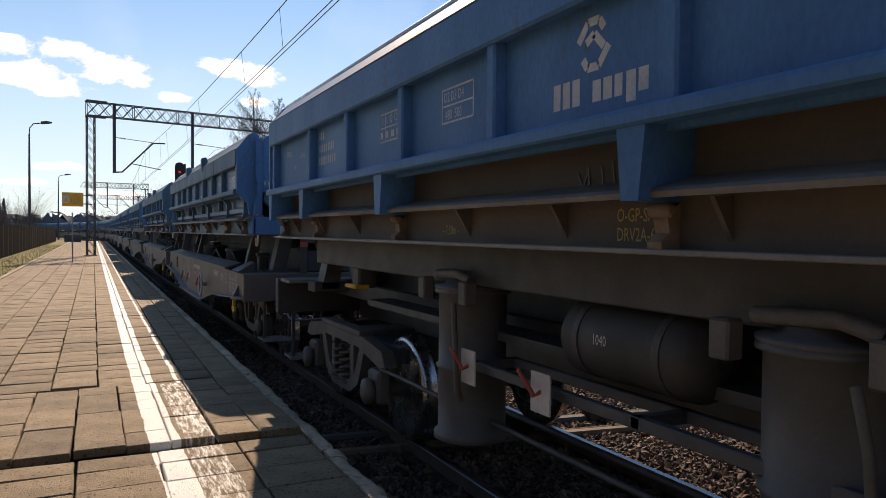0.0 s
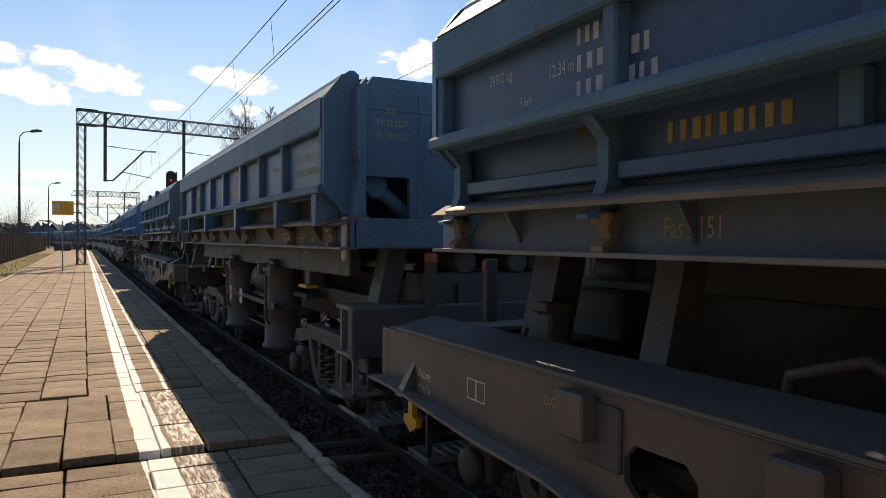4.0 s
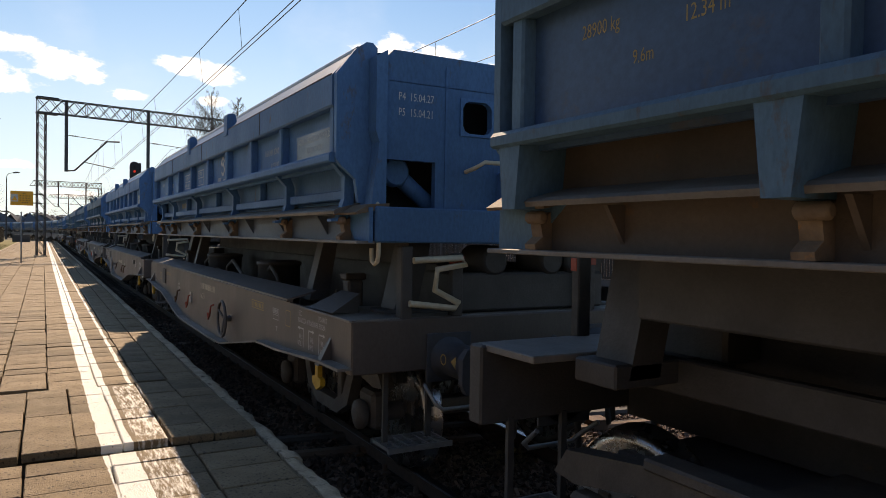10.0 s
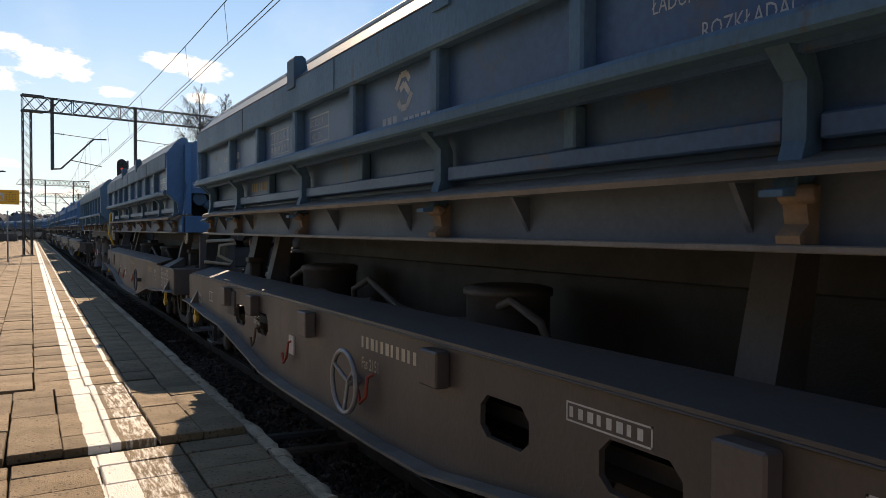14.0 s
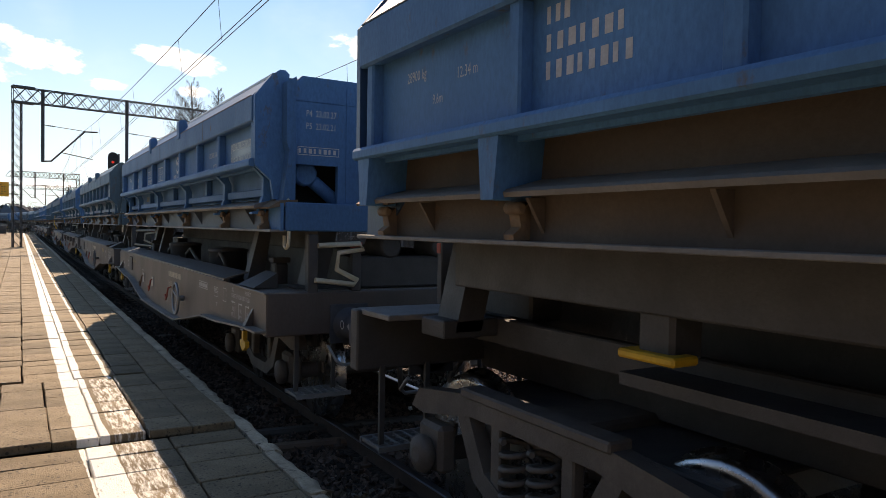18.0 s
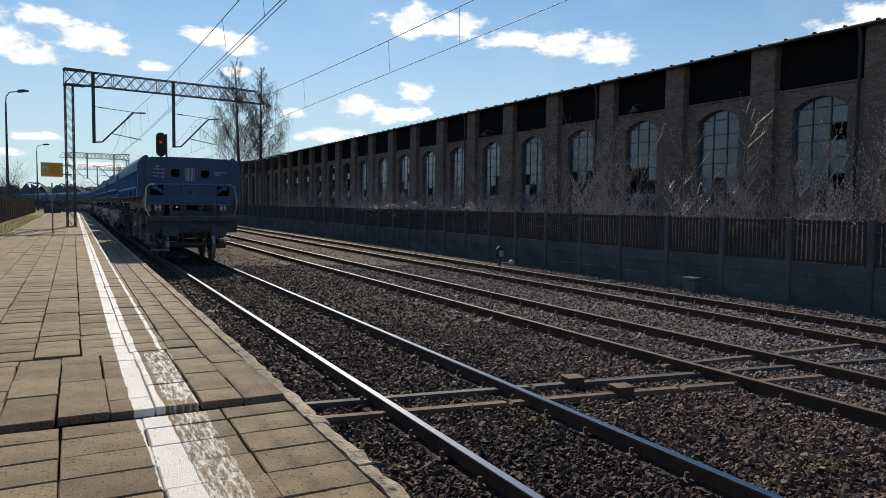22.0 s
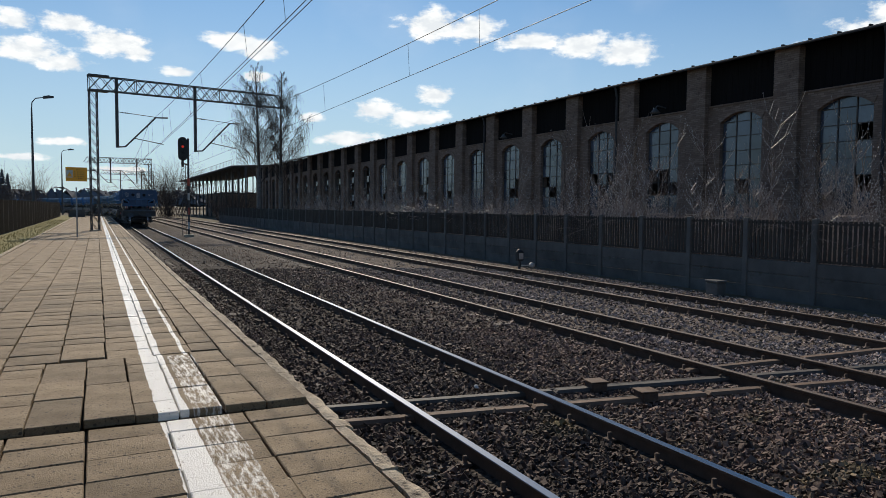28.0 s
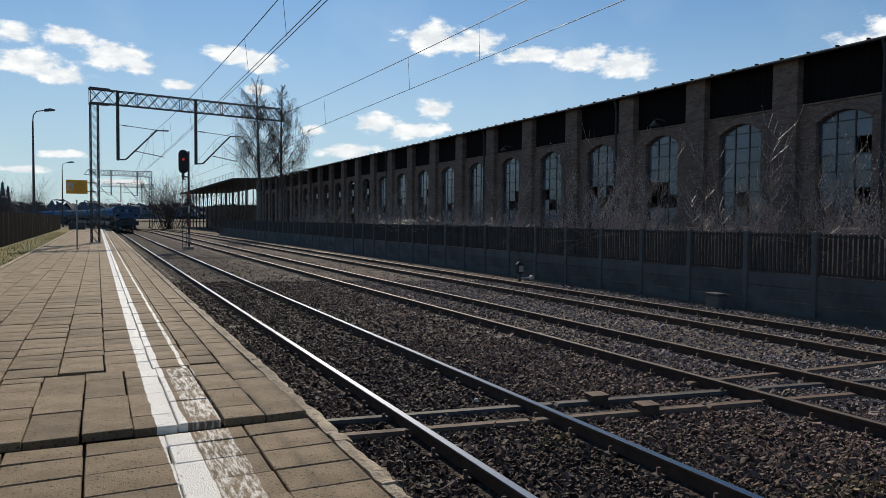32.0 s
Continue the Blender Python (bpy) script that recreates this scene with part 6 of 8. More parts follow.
def track(off, head, y0, y1, group):
    """A running track: two rails, sleepers and fastenings."""
    root = thing("track", ("railway track with polished rail heads on ballast" if head == "railhead" else "little-used railway track with dull brown rails"), "railway track", group=group, kind="structure")
    prof = [(-0.07, -0.172), (0.07, -0.172), (0.07, -0.160), (0.012, -0.142), (0.010, -0.045), (0.034, -0.034), (0.036, -0.012), (-0.036, -0.012), (-0.034, -0.034), (-0.010, -0.045), (-0.012, -0.142), (-0.07, -0.160)]
    cap = [(-0.0362, -0.0125), (0.0362, -0.0125), (0.036, -0.003), (0.033, 0.0), (-0.033, 0.0), (-0.036, -0.003)]
    stations = list(np.arange(y0, min(y1, BEND), 12.0)) + list(np.arange(BEND, y1, 5.0)) + [y1]
    for e in (-0.7535, 0.7535):
        ob = None
        for outline, mat, nm in ((prof, M["railrust"], "rail"), (cap, M[head], "rail_head")):
            s, m = Shape(), len(outline)
            pts = []
            for st in stations:
                x, y, a = track_pose(off + e, st)
                pts += [(x + o * math.cos(a), y + o * math.sin(a), RAIL + z) for o, z in outline]
            s.add(pts, [(j * m + (i + 1) % m, j * m + i, (j + 1) * m + i, (j + 1) * m + (i + 1) % m) for j in range(len(stations) - 1) for i in range(m)])
            ob = part(nm, s, mat, ob or root)
    sl = Shape().box(-1.25, 1.25, -0.12, 0.12, -0.13, 0.0, 0.012).mesh("sleeper", M["sleeper"])
    cl = Shape().box(-0.15, 0.15, -0.075, 0.075, 0.0, 0.022, 0.005)
    for k in (-0.105, 0.105):
        cl.lathe([(0.028, 0.02), (0.034, 0.055), (0.022, 0.056), (0.022, 0.115), (0.014, 0.120)], (k, 0.0, 0), "z", 8)
        cl.box(k - 0.045, k + 0.045, -0.05, 0.05, 0.02, 0.062, 0.006)
    cl = cl.mesh("fastening", M["railrust"])
    rest = Shape()
    n = 0
    for k, y in enumerate(np.arange(max(y0, 2.0), min(y1, 100.0), 0.62)):
        if n < 30:
            o = part("sleeper", sl, None, root)
            o.location = (TRACK_1 + off, y, -0.452 + (0.012 if (k * 7) % 5 == 0 else 0.0))
            for e in (-0.7535, 0.7535):
                c = part("fastening", cl, None, root)
                c.location = (TRACK_1 + off + e, y, -0.4735)
            n += 1
        else:
            rest.box(TRACK_1 + off - 1.25, TRACK_1 + off + 1.25, y - 0.12, y + 0.12, -0.58, -0.450)
            for e in (-0.7535, 0.7535):
                rest.box(TRACK_1 + off + e - 0.15, TRACK_1 + off + e + 0.15, y - 0.07, y + 0.07, -0.46, -0.42)
    part("far_sleepers", rest, M["sleeper"], root)["kind"] = "stuff"
    return root


def rod_channels():
    """Two covered channels for point rods that cross under the rails, with their cover boxes."""
    for (a, b), mat, lab in ((((1.95, 7.10), (10.2, 5.85)), "greyduct", "grey steel channel for point rods crossing the tracks"), (((1.95, 6.56), (8.4, 5.56)), "duct", "rusty brown channel for point rods crossing the track"), (((6.9, 6.85), (13.2, 6.55)), "duct", "rusty channel for point rods between two tracks")):
        root = thing("rod_channel", lab, "rod channel", group="rod channels")
        d = Vector((b[0] - a[0], b[1] - a[1], 0))
        L = d.length
        root.matrix_world = Matrix.Translation((a[0], a[1], -0.482)) @ pose(0, 0, 0, 0, 0, math.degrees(math.atan2(d.y, d.x)))
        seg = 3
        for k in range(seg):
            part("channel_length", Shape().box(L * k / seg + 0.01, L * (k + 1) / seg - 0.01, -0.075, 0.075, 0.0, 0.10, 0.03), M[mat], root)
        part("pipe", Shape().tube([(0, 0.15, 0.04), (L * 0.5, 0.16, 0.05), (L, 0.15, 0.04)], 0.028, 8), M["greyduct"], root)
    for x, y, r in ((5.24, 6.60, 8), (5.48, 6.02, 10)):
        t = thing("cover_box", "rusty steel cover box on a rod channel", "cover box", pose(x, y, -0.375, 0, 0, -r), "rod cover boxes")
        part("casing", Shape().box(-0.10, 0.10, -0.10, 0.10, -0.06, 0.055, 0.012), M["railrust"], t)
        part("lid", Shape().box(-0.115, 0.115, -0.11, 0.11, 0.055, 0.068, 0.005), M["duct"], t)


def litter():
    """Two crumpled scraps of white paper on the ballast."""
    rnd = random.Random(12)
    for x, y, z, r in ((2.63, 8.24, -0.50, 0.045), (3.94, 7.16, -0.41, 0.04)):
        n, m = 7, 4
        pts = [(x + r * rnd.uniform(0.5, 1.2) * math.cos(2 * math.pi * i / n) * math.sin(math.pi * (j + 0.5) / m), y + r * rnd.uniform(0.5, 1.2) * math.sin(2 * math.pi * i / n) * math.sin(math.pi * (j + 0.5) / m), z + r * (0.7 - 0.6 * math.cos(math.pi * (j + 0.5) / m))) for j in range(m) for i in range(n)]
        faces = [(j * n + i, j * n + (i + 1) % n, (j + 1) * n + (i + 1) % n, (j + 1) * n + i) for j in range(m - 1) for i in range(n)] + [tuple(range(n))[::-1], tuple(range((m - 1) * n, m * n))]
        solid("paper_scrap", Shape().add(pts, faces), M["paper"], "crumpled scrap of white paper lying on the ballast", "litter", "paper scraps")


def platform():
    root = thing("platform", "low platform paved with brown-grey concrete slabs", "platform", kind="structure")
    part("platform_core", Shape().box(-2.95, 1.60, -12, 121, -0.55, -0.075), M["joint"], root)
    part("platform_wall", Shape().box(1.605, KERB - 0.04, -12, 121, -0.55, -0.12), M["kerb"], root)
    rnd = random.Random(3)
    # three stretches of paving with joints of their own: before the heave, the heaved strip, and beyond
    stretches = [
        (-8.0, 1.39, [-2.80, -2.25, -1.70, -1.15, -0.62, -0.10, 0.46, 1.06, 1.615], (0.42, 0.42)),
        (1.40, 5.905, [-2.80, -2.25, -1.70, -1.15, -0.62, -0.10, 0.46, 1.06, 1.615], (0.42, 0.42)),
        (5.965, 8.55, [-2.80, -2.42, -2.04, -1.66, -1.28, -0.90, -0.52, -0.13, 0.24, 0.57, 0.92, 1.26, 1.615], (0.86, 0.74, 0.43)),
        (8.56, 120.6, [-2.80, -2.36, -1.88, -1.40, -0.92, -0.40, 0.06, 0.54, 0.96, 1.28, 1.615], (0.50, 0.50, 0.35)),
    ]
    cache, far, n = {}, Shape(), 0
    for band, (y0, y1, cols, lengths) in enumerate(stretches):
        for i, (a, b) in enumerate(zip(cols[:-1], cols[1:])):
            y = y0 + (0.06 * (i % 3) if band == 3 else 0.0)
            while y < y1 - 0.06:
                long = min(rnd.choice(lengths), y1 - y)
                if y1 - y - long < 0.15:
                    long = y1 - y
                mid, lift, slope = y + long / 2, 0.0, 0.0
                if band == 2:
                    lift, slope = 0.046 * (8.6 - mid) / 2.6 + 0.005 * ((i * 5) % 3), -0.9
                z = lift + rnd.uniform(-0.006, 0.004)
                gap = rnd.uniform(0.004, 0.009)
                if 1.3 < y < 17 and n < 300:
                    key = (round(b - a - 2 * gap, 2), round(long - 2 * gap, 2))
                    if key not in cache:
                        w, l = key[0] / 2, key[1] / 2
                        cache[key] = Shape().box(-w, w, -l, l, -0.07, 0.0, 0.007).mesh("slab", M["slab"])
                    o = part("slab", cache[key], None, root)
                    o.matrix_local = pose((a + b) / 2 + rnd.uniform(-0.005, 0.005), mid, z, rnd.uniform(-0.5, 0.5) + slope, rnd.uniform(-0.6, 0.6), rnd.uniform(-0.6, 0.6))
                    n += 1
                else:
                    far.box(a + gap, b - gap, y + gap, y + long - gap, -0.07, z, 0.006 if y < 40 else 0)
                y += long
    f = part("far_slabs", far, M["slab"], root)
    f["kind"] = "stuff"
    # kerb stones along the track, chipped
    rnd = random.Random(8)
    y, n = -7.8, 0
    farkerb = Shape()
    while y < 121:
        L = 1.0
        if 8 < n < 48:
            s = Shape()
            m = 8
            pts, faces = [], []
            for j in range(m + 1):
                yy = y + 0.008 + (L - 0.016) * j / m
                o = rnd.uniform(-0.035, 0.008) if rnd.random() < 0.6 else 0.0
                t = rnd.uniform(-0.022, 0.006)
                pts += [(1.632, yy, -0.2), (1.632 + max(o, -0.01), yy, 0.004 + t * 0.4), (KERB - 0.045 + o, yy, 0.006 + t), (KERB + o, yy, -0.022 + t), (KERB + o * 0.5, yy, -0.12), (KERB - 0.02, yy, -0.2)]
            for j in range(m):
                for i in range(5):
                    q = (j * 6 + i, j * 6 + i + 1, (j + 1) * 6 + i + 1, (j + 1) * 6 + i)
                    faces.append(q[::-1])
            faces += [tuple(range(6)), tuple(range(m * 6, m * 6 + 6))[::-1]]
            s.add(pts, faces)
            part("kerb_stone", s, M["kerb"], root)
        else:
            farkerb.box(1.632, KERB, y + 0.008, y + L - 0.008, -0.2, 0.004, 0.015)
        y += L
        n += 1
    part("far_kerb", farkerb, M["kerb"], root)["kind"] = "stuff"
    back = Shape()
    for k in range(130):
        back.box(-2.95, -2.82, -8 + k * 1.0 + 0.006, -8 + k * 1.0 + 0.994, -0.25, 0.03, 0.012)
    part("back_kerb", back, M["kerb"], root)["kind"] = "stuff"
    # grass strip behind the back kerb
    g = Shape()
    nx, ny = 6, 90
    pts = [(-5.6 + 2.64 * i / nx, -5 + 1.5 * j, -0.03 + 0.03 * noise.noise((i * 0.9, j * 0.7, 0))) for j in range(ny + 1) for i in range(nx + 1)]
    g.add(pts, [(j * (nx + 1) + i, j * (nx + 1) + i + 1, (j + 1) * (nx + 1) + i + 1, (j + 1) * (nx + 1) + i) for j in range(ny) for i in range(nx)])
    solid("grass_verge", g, M["grass"], "strip of dry yellow-green grass beside the platform", "grass", kind="structure")
    rng = random.Random(4)
    b = Shape()
    for k in range(3500):
        x, y = rng.uniform(-4.6, -3.0), 22 + 70 * rng.random() ** 1.6
        a, h, w = rng.uniform(0, 6.28), rng.uniform(0.03, 0.08), 0.012
        l = rng.uniform(0.0, 0.06)
        b.add([(x - w * math.cos(a), y - w * math.sin(a), -0.03), (x + w * math.cos(a), y + w * math.sin(a), -0.03), (x + l * math.sin(a), y + l * math.cos(a), h)], [(0, 1, 2)])
    solid("grass_blades", b, M["grass"], "short dry grass blades on the verge", "grass", kind="stuff")


def right_fence():
    """Concrete fence: posts, three stacked boards, and slats above, bay by bay."""
    X, step, base = 15.0, 1.945, -0.52
    first = None
    for k in range(-6, 46):
        y = 11.0 + k * step
        at = pose(X, y, base)
        if first is None:
            t = thing("fence_section", "grimy concrete fence bay with post, boards and dark slats", "fence", at, "concrete fence sections", "structure")
            part("post", Shape().box(-0.07, 0.07, -0.075, 0.075, -0.1, 2.04, 0.015), M["fence_conc"], t)
            for b in range(3):
                part("board", Shape().box(-0.025, 0.025, 0.065, step - 0.065, 0.0 + b * 0.335, 0.328 + b * 0.335, 0.010), M["fence_conc"], t)
            for z in (1.03, 1.90):
                part("slat_rail", Shape().box(-0.02, 0.03, 0.065, step - 0.065, z, z + 0.05, 0.005), M["fence_slat"], t)
            sl = Shape().box(-0.035, -0.005, -0.035, 0.035, 1.02, 1.99, 0.006).mesh("slat", M["fence_slat"])
            for i in range(15):
                o = part("slat", sl, None, t)
                o.location = (0, 0.145 + i * 0.118, 0)
            first = t
        elif k < 16:
            copy_thing(first, at)
        else:
            if k == 16:
                far = copy_thing(first, at)
                for o in list(far.children):
                    if o.name.split(".")[0] == "slat":
                        bpy.data.objects.remove(o)
                row = Shape()
                for i in range(15):
                    row.box(-0.035, -0.005, 0.11 + i * 0.118, 0.18 + i * 0.118, 1.02, 1.99)
                part("slat_row", row, M["fence_slat"], far)["kind"] = "stuff"
            else:
                copy_thing(far, at)


def left_fence():
    step = 2.5
    first = None
    for k in range(39):
        at = pose(-4.85, 20 + k * step, -0.05)
        if first is None:
            t = thing("slatted_fence", "dark slatted metal fence bay beside the platform", "fence", at, "slatted fence bays", "structure")
            part("post", Shape().box(-0.04, 0.04, -0.04, 0.04, -0.1, 2.10, 0.006), M["steel"], t)
            for z in (0.18, 1.90):
                part("rail", Shape().box(-0.02, 0.02, 0.04, step - 0.04, z, z + 0.05), M["steel"], t)
            sl = Shape()
            for i in range(20):
                sl.box(0.008, 0.032, 0.055 + i * 0.121, 0.145 + i * 0.121, 0.06, 2.02)
            part("slat_row", sl, M["metal_slat"], t)["kind"] = "stuff"
            first = t
        else:
            copy_thing(first, at)


# ---- unseen walls added behind and beside the camera ----
def sky_block_walls():
    """Plain unseen walls, added to keep sky light off the near wagons, behind and beside the platform's near end."""
    for nm, b in (("wall_west", (-9.4, -9.0, -16, 13)), ("wall_south", (-9.4, 1.0, -16.4, -16))):
        solid(nm, Shape().box(b[0], b[1], b[2], b[3], -0.4, 7.0), M["sky_block"], "plain unseen wall added to block sky light", "wall", kind="structure")


# ---- the brick shed beyond the fence ----
def brick_shed():
    X, bay, base = 23.0, 4.36, -0.5
    k0, k1 = -4, 22
    root = thing("brick_shed", "long sooty brick shed with arched windows and dark louvred eaves", "industrial building")
    y_of = lambda k: 18.15 + k * bay
    rnd = random.Random(2)
    part("rear_wall", Shape().box(X + 16, X + 16.4, y_of(k0) - 0.6, y_of(k1) + 0.6, base, 7.6), M["brick"], root)
    for yy in (y_of(k0) - 0.55, y_of(k1) + 0.15):
        part("gable_wall", Shape().prism([(X + 0.05, base), (X + 16, base), (X + 16, 7.6), (X + 8, 9.7), (X + 0.05, 7.6)], "y", yy, yy + 0.4), M["brick"], root)
    part("roof", Shape().prism([(X - 0.42, 7.64), (X - 0.42, 7.70), (X + 8.2, 9.9), (X + 17, 7.70), (X + 17, 7.64), (X + 8.2, 9.8)], "y", y_of(k0) - 1.0, y_of(k1) + 1.0), M["roofing"], root)
    edge = Shape()
    for j in range(int((k1 - k0) * bay / 1.09)):
        edge.box(X - 0.45, X - 0.30, y_of(k0) + j * 1.09, y_of(k0) + j * 1.09 + 0.08, 7.70, 7.76, 0.01)
    part("roof_edging", edge, M["roofing"], root)["kind"] = "stuff"
    part("gutter", Shape().tube([(X - 0.46, y_of(k0) - 1, 7.63), (X - 0.46, y_of(k1) + 1, 7.63)], 0.045, 8), M["roofing"], root)
    arch_n = 10
    w, spring, apex, sill = 1.02, 5.25, 5.62, 1.2
    arc = [(-w + 2 * w * i / arch_n, spring + (apex - spring) * (1 - (2 * i / arch_n - 1) ** 2)) for i in range(arch_n + 1)]
    half = bay / 2
    # one bay of wall with the arched opening through it
    s = Shape()
    s.box(0, 0.45, -half + 0.5, -w, base, 5.95).box(0, 0.45, w, half - 0.5, base, 5.95).box(0, 0.45, -w, w, base, sill)
    for (a, za), (b, zb) in zip(arc[:-1], arc[1:]):
        s.prism([(a, za), (b, zb), (b, 5.95), (a, 5.95)], "x", 0, 0.45)
    s.prism([(-half + 0.5, 5.949), (half - 0.5, 5.949), (half - 0.5, 6.0), (-half + 0.5, 6.0)], "x", -0.06, 0.45)
    wall = s.mesh("wall_bay", M["brick"])
    ar = Shape()
    for i, ((a, za), (b, zb)) in enumerate(zip(arc[:-1], arc[1:])):
        ar.prism([(a, za + 0.004), (b, zb + 0.004), (b * 1.12, zb + 0.24), (a * 1.12, za + 0.24)], "x", -0.025, 0.05)
    arch = ar.weld().mesh("window_arch", M["brick"])
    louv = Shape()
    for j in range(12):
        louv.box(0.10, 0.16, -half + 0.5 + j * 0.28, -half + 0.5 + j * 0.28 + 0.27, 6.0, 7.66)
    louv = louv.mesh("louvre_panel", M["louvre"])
    pil = Shape().box(-0.22, 0.45, -0.52, 0.52, base, 7.66).box(-0.27, -0.20, -0.56, 0.56, base, 0.5, 0.02).mesh("pilaster", M["brick"])
    fr = Shape()
    for x in (-w, -w / 3, w / 3, w):
        fr.box(0.16, 0.22, x - 0.025, x + 0.025, sill, spring + (apex - spring) * (1 - (x / w) ** 2) + 0.0)
    for z in np.arange(sill, 5.3, 0.58):
        fr.box(0.17, 0.21, -w, w, z - 0.018, z + 0.018)
    frame_mesh = fr.mesh("window_frame", M["window_frame"])
    panes = {}
    cols = [(-w, -w / 3), (-w / 3, w / 3), (w / 3, w)]
    rows = [sill + 0.58 * i for i in range(8)]
    for c, (a, b) in enumerate(cols):
        for r, z in enumerate(rows):
            z1 = min(z + 0.58, 5.60)
            if z1 - z < 0.05:
                continue
            if z1 > 5.26:
                top = lambda x: spring + (apex - spring) * (1 - (x / w) ** 2)
                me = Shape().prism([(a + 0.02, z), (b - 0.02, z), (b - 0.02, max(top(b), z + 0.01)), ((a + b) / 2, top((a + b) / 2)), (a + 0.02, max(top(a), z + 0.01))], "x", 0.185, 0.192)
            else:
                me = Shape().box(0.185, 0.192, a + 0.02, b - 0.02, z + 0.015, z1 - 0.015)
            panes[c, r] = [me.mesh("pane", M["pane"]), me.mesh("pane", M["pane_pale"])]
    for k in range(k0, k1):
        yc = y_of(k) + half
        o = part("wall_bay", wall, None, root)
        o.location = (X, yc, 0)
        o = part("louvre_panel", louv, None, root)
        o.location = (X, yc, 0)
        o = part("window_arch", arch, None, root)
        o.location = (X, yc, 0)
        win = part("window_frame", frame_mesh, None, root)
        win.location = (X, yc, 0)
        for (c, r), (dark, pale) in panes.items():
            if rnd.random() < (0.30 if r in (2, 3) else 0.05):
                continue
            if k > 9 and (c + r) % 3:
                continue
            # paler panes at random, and on all upper rows of the further bays
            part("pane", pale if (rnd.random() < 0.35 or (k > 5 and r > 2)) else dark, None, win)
    for k in range(k0, k1 + 1):
        o = part("pilaster", pil, None, root)
        o.location = (X, y_of(k), 0)
    for k in (-1, 2, 5, 9):
        y = y_of(k) + 0.62
        part("downpipe", Shape().tube([(X - 0.44, y, 7.60), (X - 0.36, y, 7.40), (X - 0.30, y, 7.1), (X - 0.30, y, base)], 0.055, 8), M["roofing"], root)
    for k in (1, 4):
        y = y_of(k) + half
        lp = Shape().tube([(X, y - 0.2, 6.25), (X - 0.5, y - 0.2, 6.32), (X - 0.62, y - 0.2, 6.18)], 0.03, 6)
        lp.lathe([(0.05, 0.10), (0.10, 0.04), (0.24, -0.10), (0.22, -0.11)], (X - 0.62, y - 0.2, 6.10), "z", 14)
        part("wall_lamp", lp, M["steel"], root)
    return root


def canopy_shed():
    """Open steel canopy beyond the brick shed: posts, curved brackets, a thin roof with a railing."""
    root = thing("steel_canopy", "long open loading canopy on steel posts", "canopy")
    X0, Y0, n = 22.0, 119.0, 13
    part("canopy_roof", Shape().prism([(X0 - 2.2, 8.05), (X0 + 12, 8.9), (X0 + 12, 9.05), (X0 - 2.2, 8.3)], "y", Y0, Y0 + n * 6.5), M["roofing"], root)
    for k in range(n + 1):
        y = Y0 + k * 6.5
        part("canopy_post", Shape().box(X0 - 0.12, X0 + 0.12, y - 0.12, y + 0.12, -0.5, 8.1), M["steel"], root)
        part("canopy_post", Shape().box(X0 + 9.9, X0 + 10.1, y - 0.12, y + 0.12, -0.5, 8.6), M["steel"], root)
        part("bracket", Shape().tube([(X0, y + 3.25 - 2.2 * math.cos(a), 8.1 - 1.8 * math.sin(a)) for a in [math.pi * i / 10 for i in range(11)]], 0.05, 5), M["steel"], root)
        part("brace", Shape().tube([(X0, y, 2.0), (X0, y + 6.5, 8.0)], 0.035, 4).tube([(X0, y + 6.5, 2.0), (X0, y, 8.0)], 0.035, 4), M["steel"], root)
    rl = Shape().tube([(X0 - 2.0, Y0, 9.3), (X0 - 2.0, Y0 + n * 6.5, 9.3)], 0.03, 4)
    for k in range(n * 4):
        rl.tube([(X0 - 2.0, Y0 + k * 1.62, 8.25), (X0 - 2.0, Y0 + k * 1.62, 9.3)], 0.025, 4)
    part("roof_railing", rl, M["galv"], root)
    low = thing("low_shed", "low dark brick annex under the canopy", "industrial building")
    part("wall", Shape().box(23.0, 31, 148, 175, -0.5, 4.2), M["brick"], low)
    part("roof", Shape().box(22.7, 31.3, 147.7, 175.3, 4.2, 4.45), M["roofing"], low)


# ---- overhead line, signals, lamps and signs ----
def lattice(root, a, b, w, h, bays, name="brace", r=0.028, up=None):
    """A square lattice girder from a to b: four chords as one part each, and each bay's braces."""
    a, b = Vector(a), Vector(b)
    d = (b - a).normalized()
    u = Vector(up) if up else Vector((0, 0, 1))
    side = d.cross(u).normalized()
    u = side.cross(d)
    at = lambda t, p, q: a + (b - a) * t + side * (p * w / 2) + u * (q * h / 2)
    for p in (-1, 1):
        for q in (-1, 1):
            part("chord", Shape().tube([at(0, p, q), at(1, p, q)], r * 1.5, 4), M["steel"], root)
    for k in range(bays):
        t0, t1 = k / bays, (k + 1) / bays
        s = Shape()
        for p in (-1, 1):
            s.tube([at(t0, p, -1), at(t1, p, 1)], r, 4).tube([at(t0, p, 1), at(t1, p, -1)], r, 4)
        for q in (-1, 1):
            s.tube([at(t0, -1, q), at(t1, 1, q)], r * 0.8, 4)
        if k % 4 == 0:
            s.tube([at(t0, -1, -1), at(t0, -1, 1)], r, 4).tube([at(t0, 1, -1), at(t0, 1, 1)], r, 4)
        part(name, s, M["steel"], root)


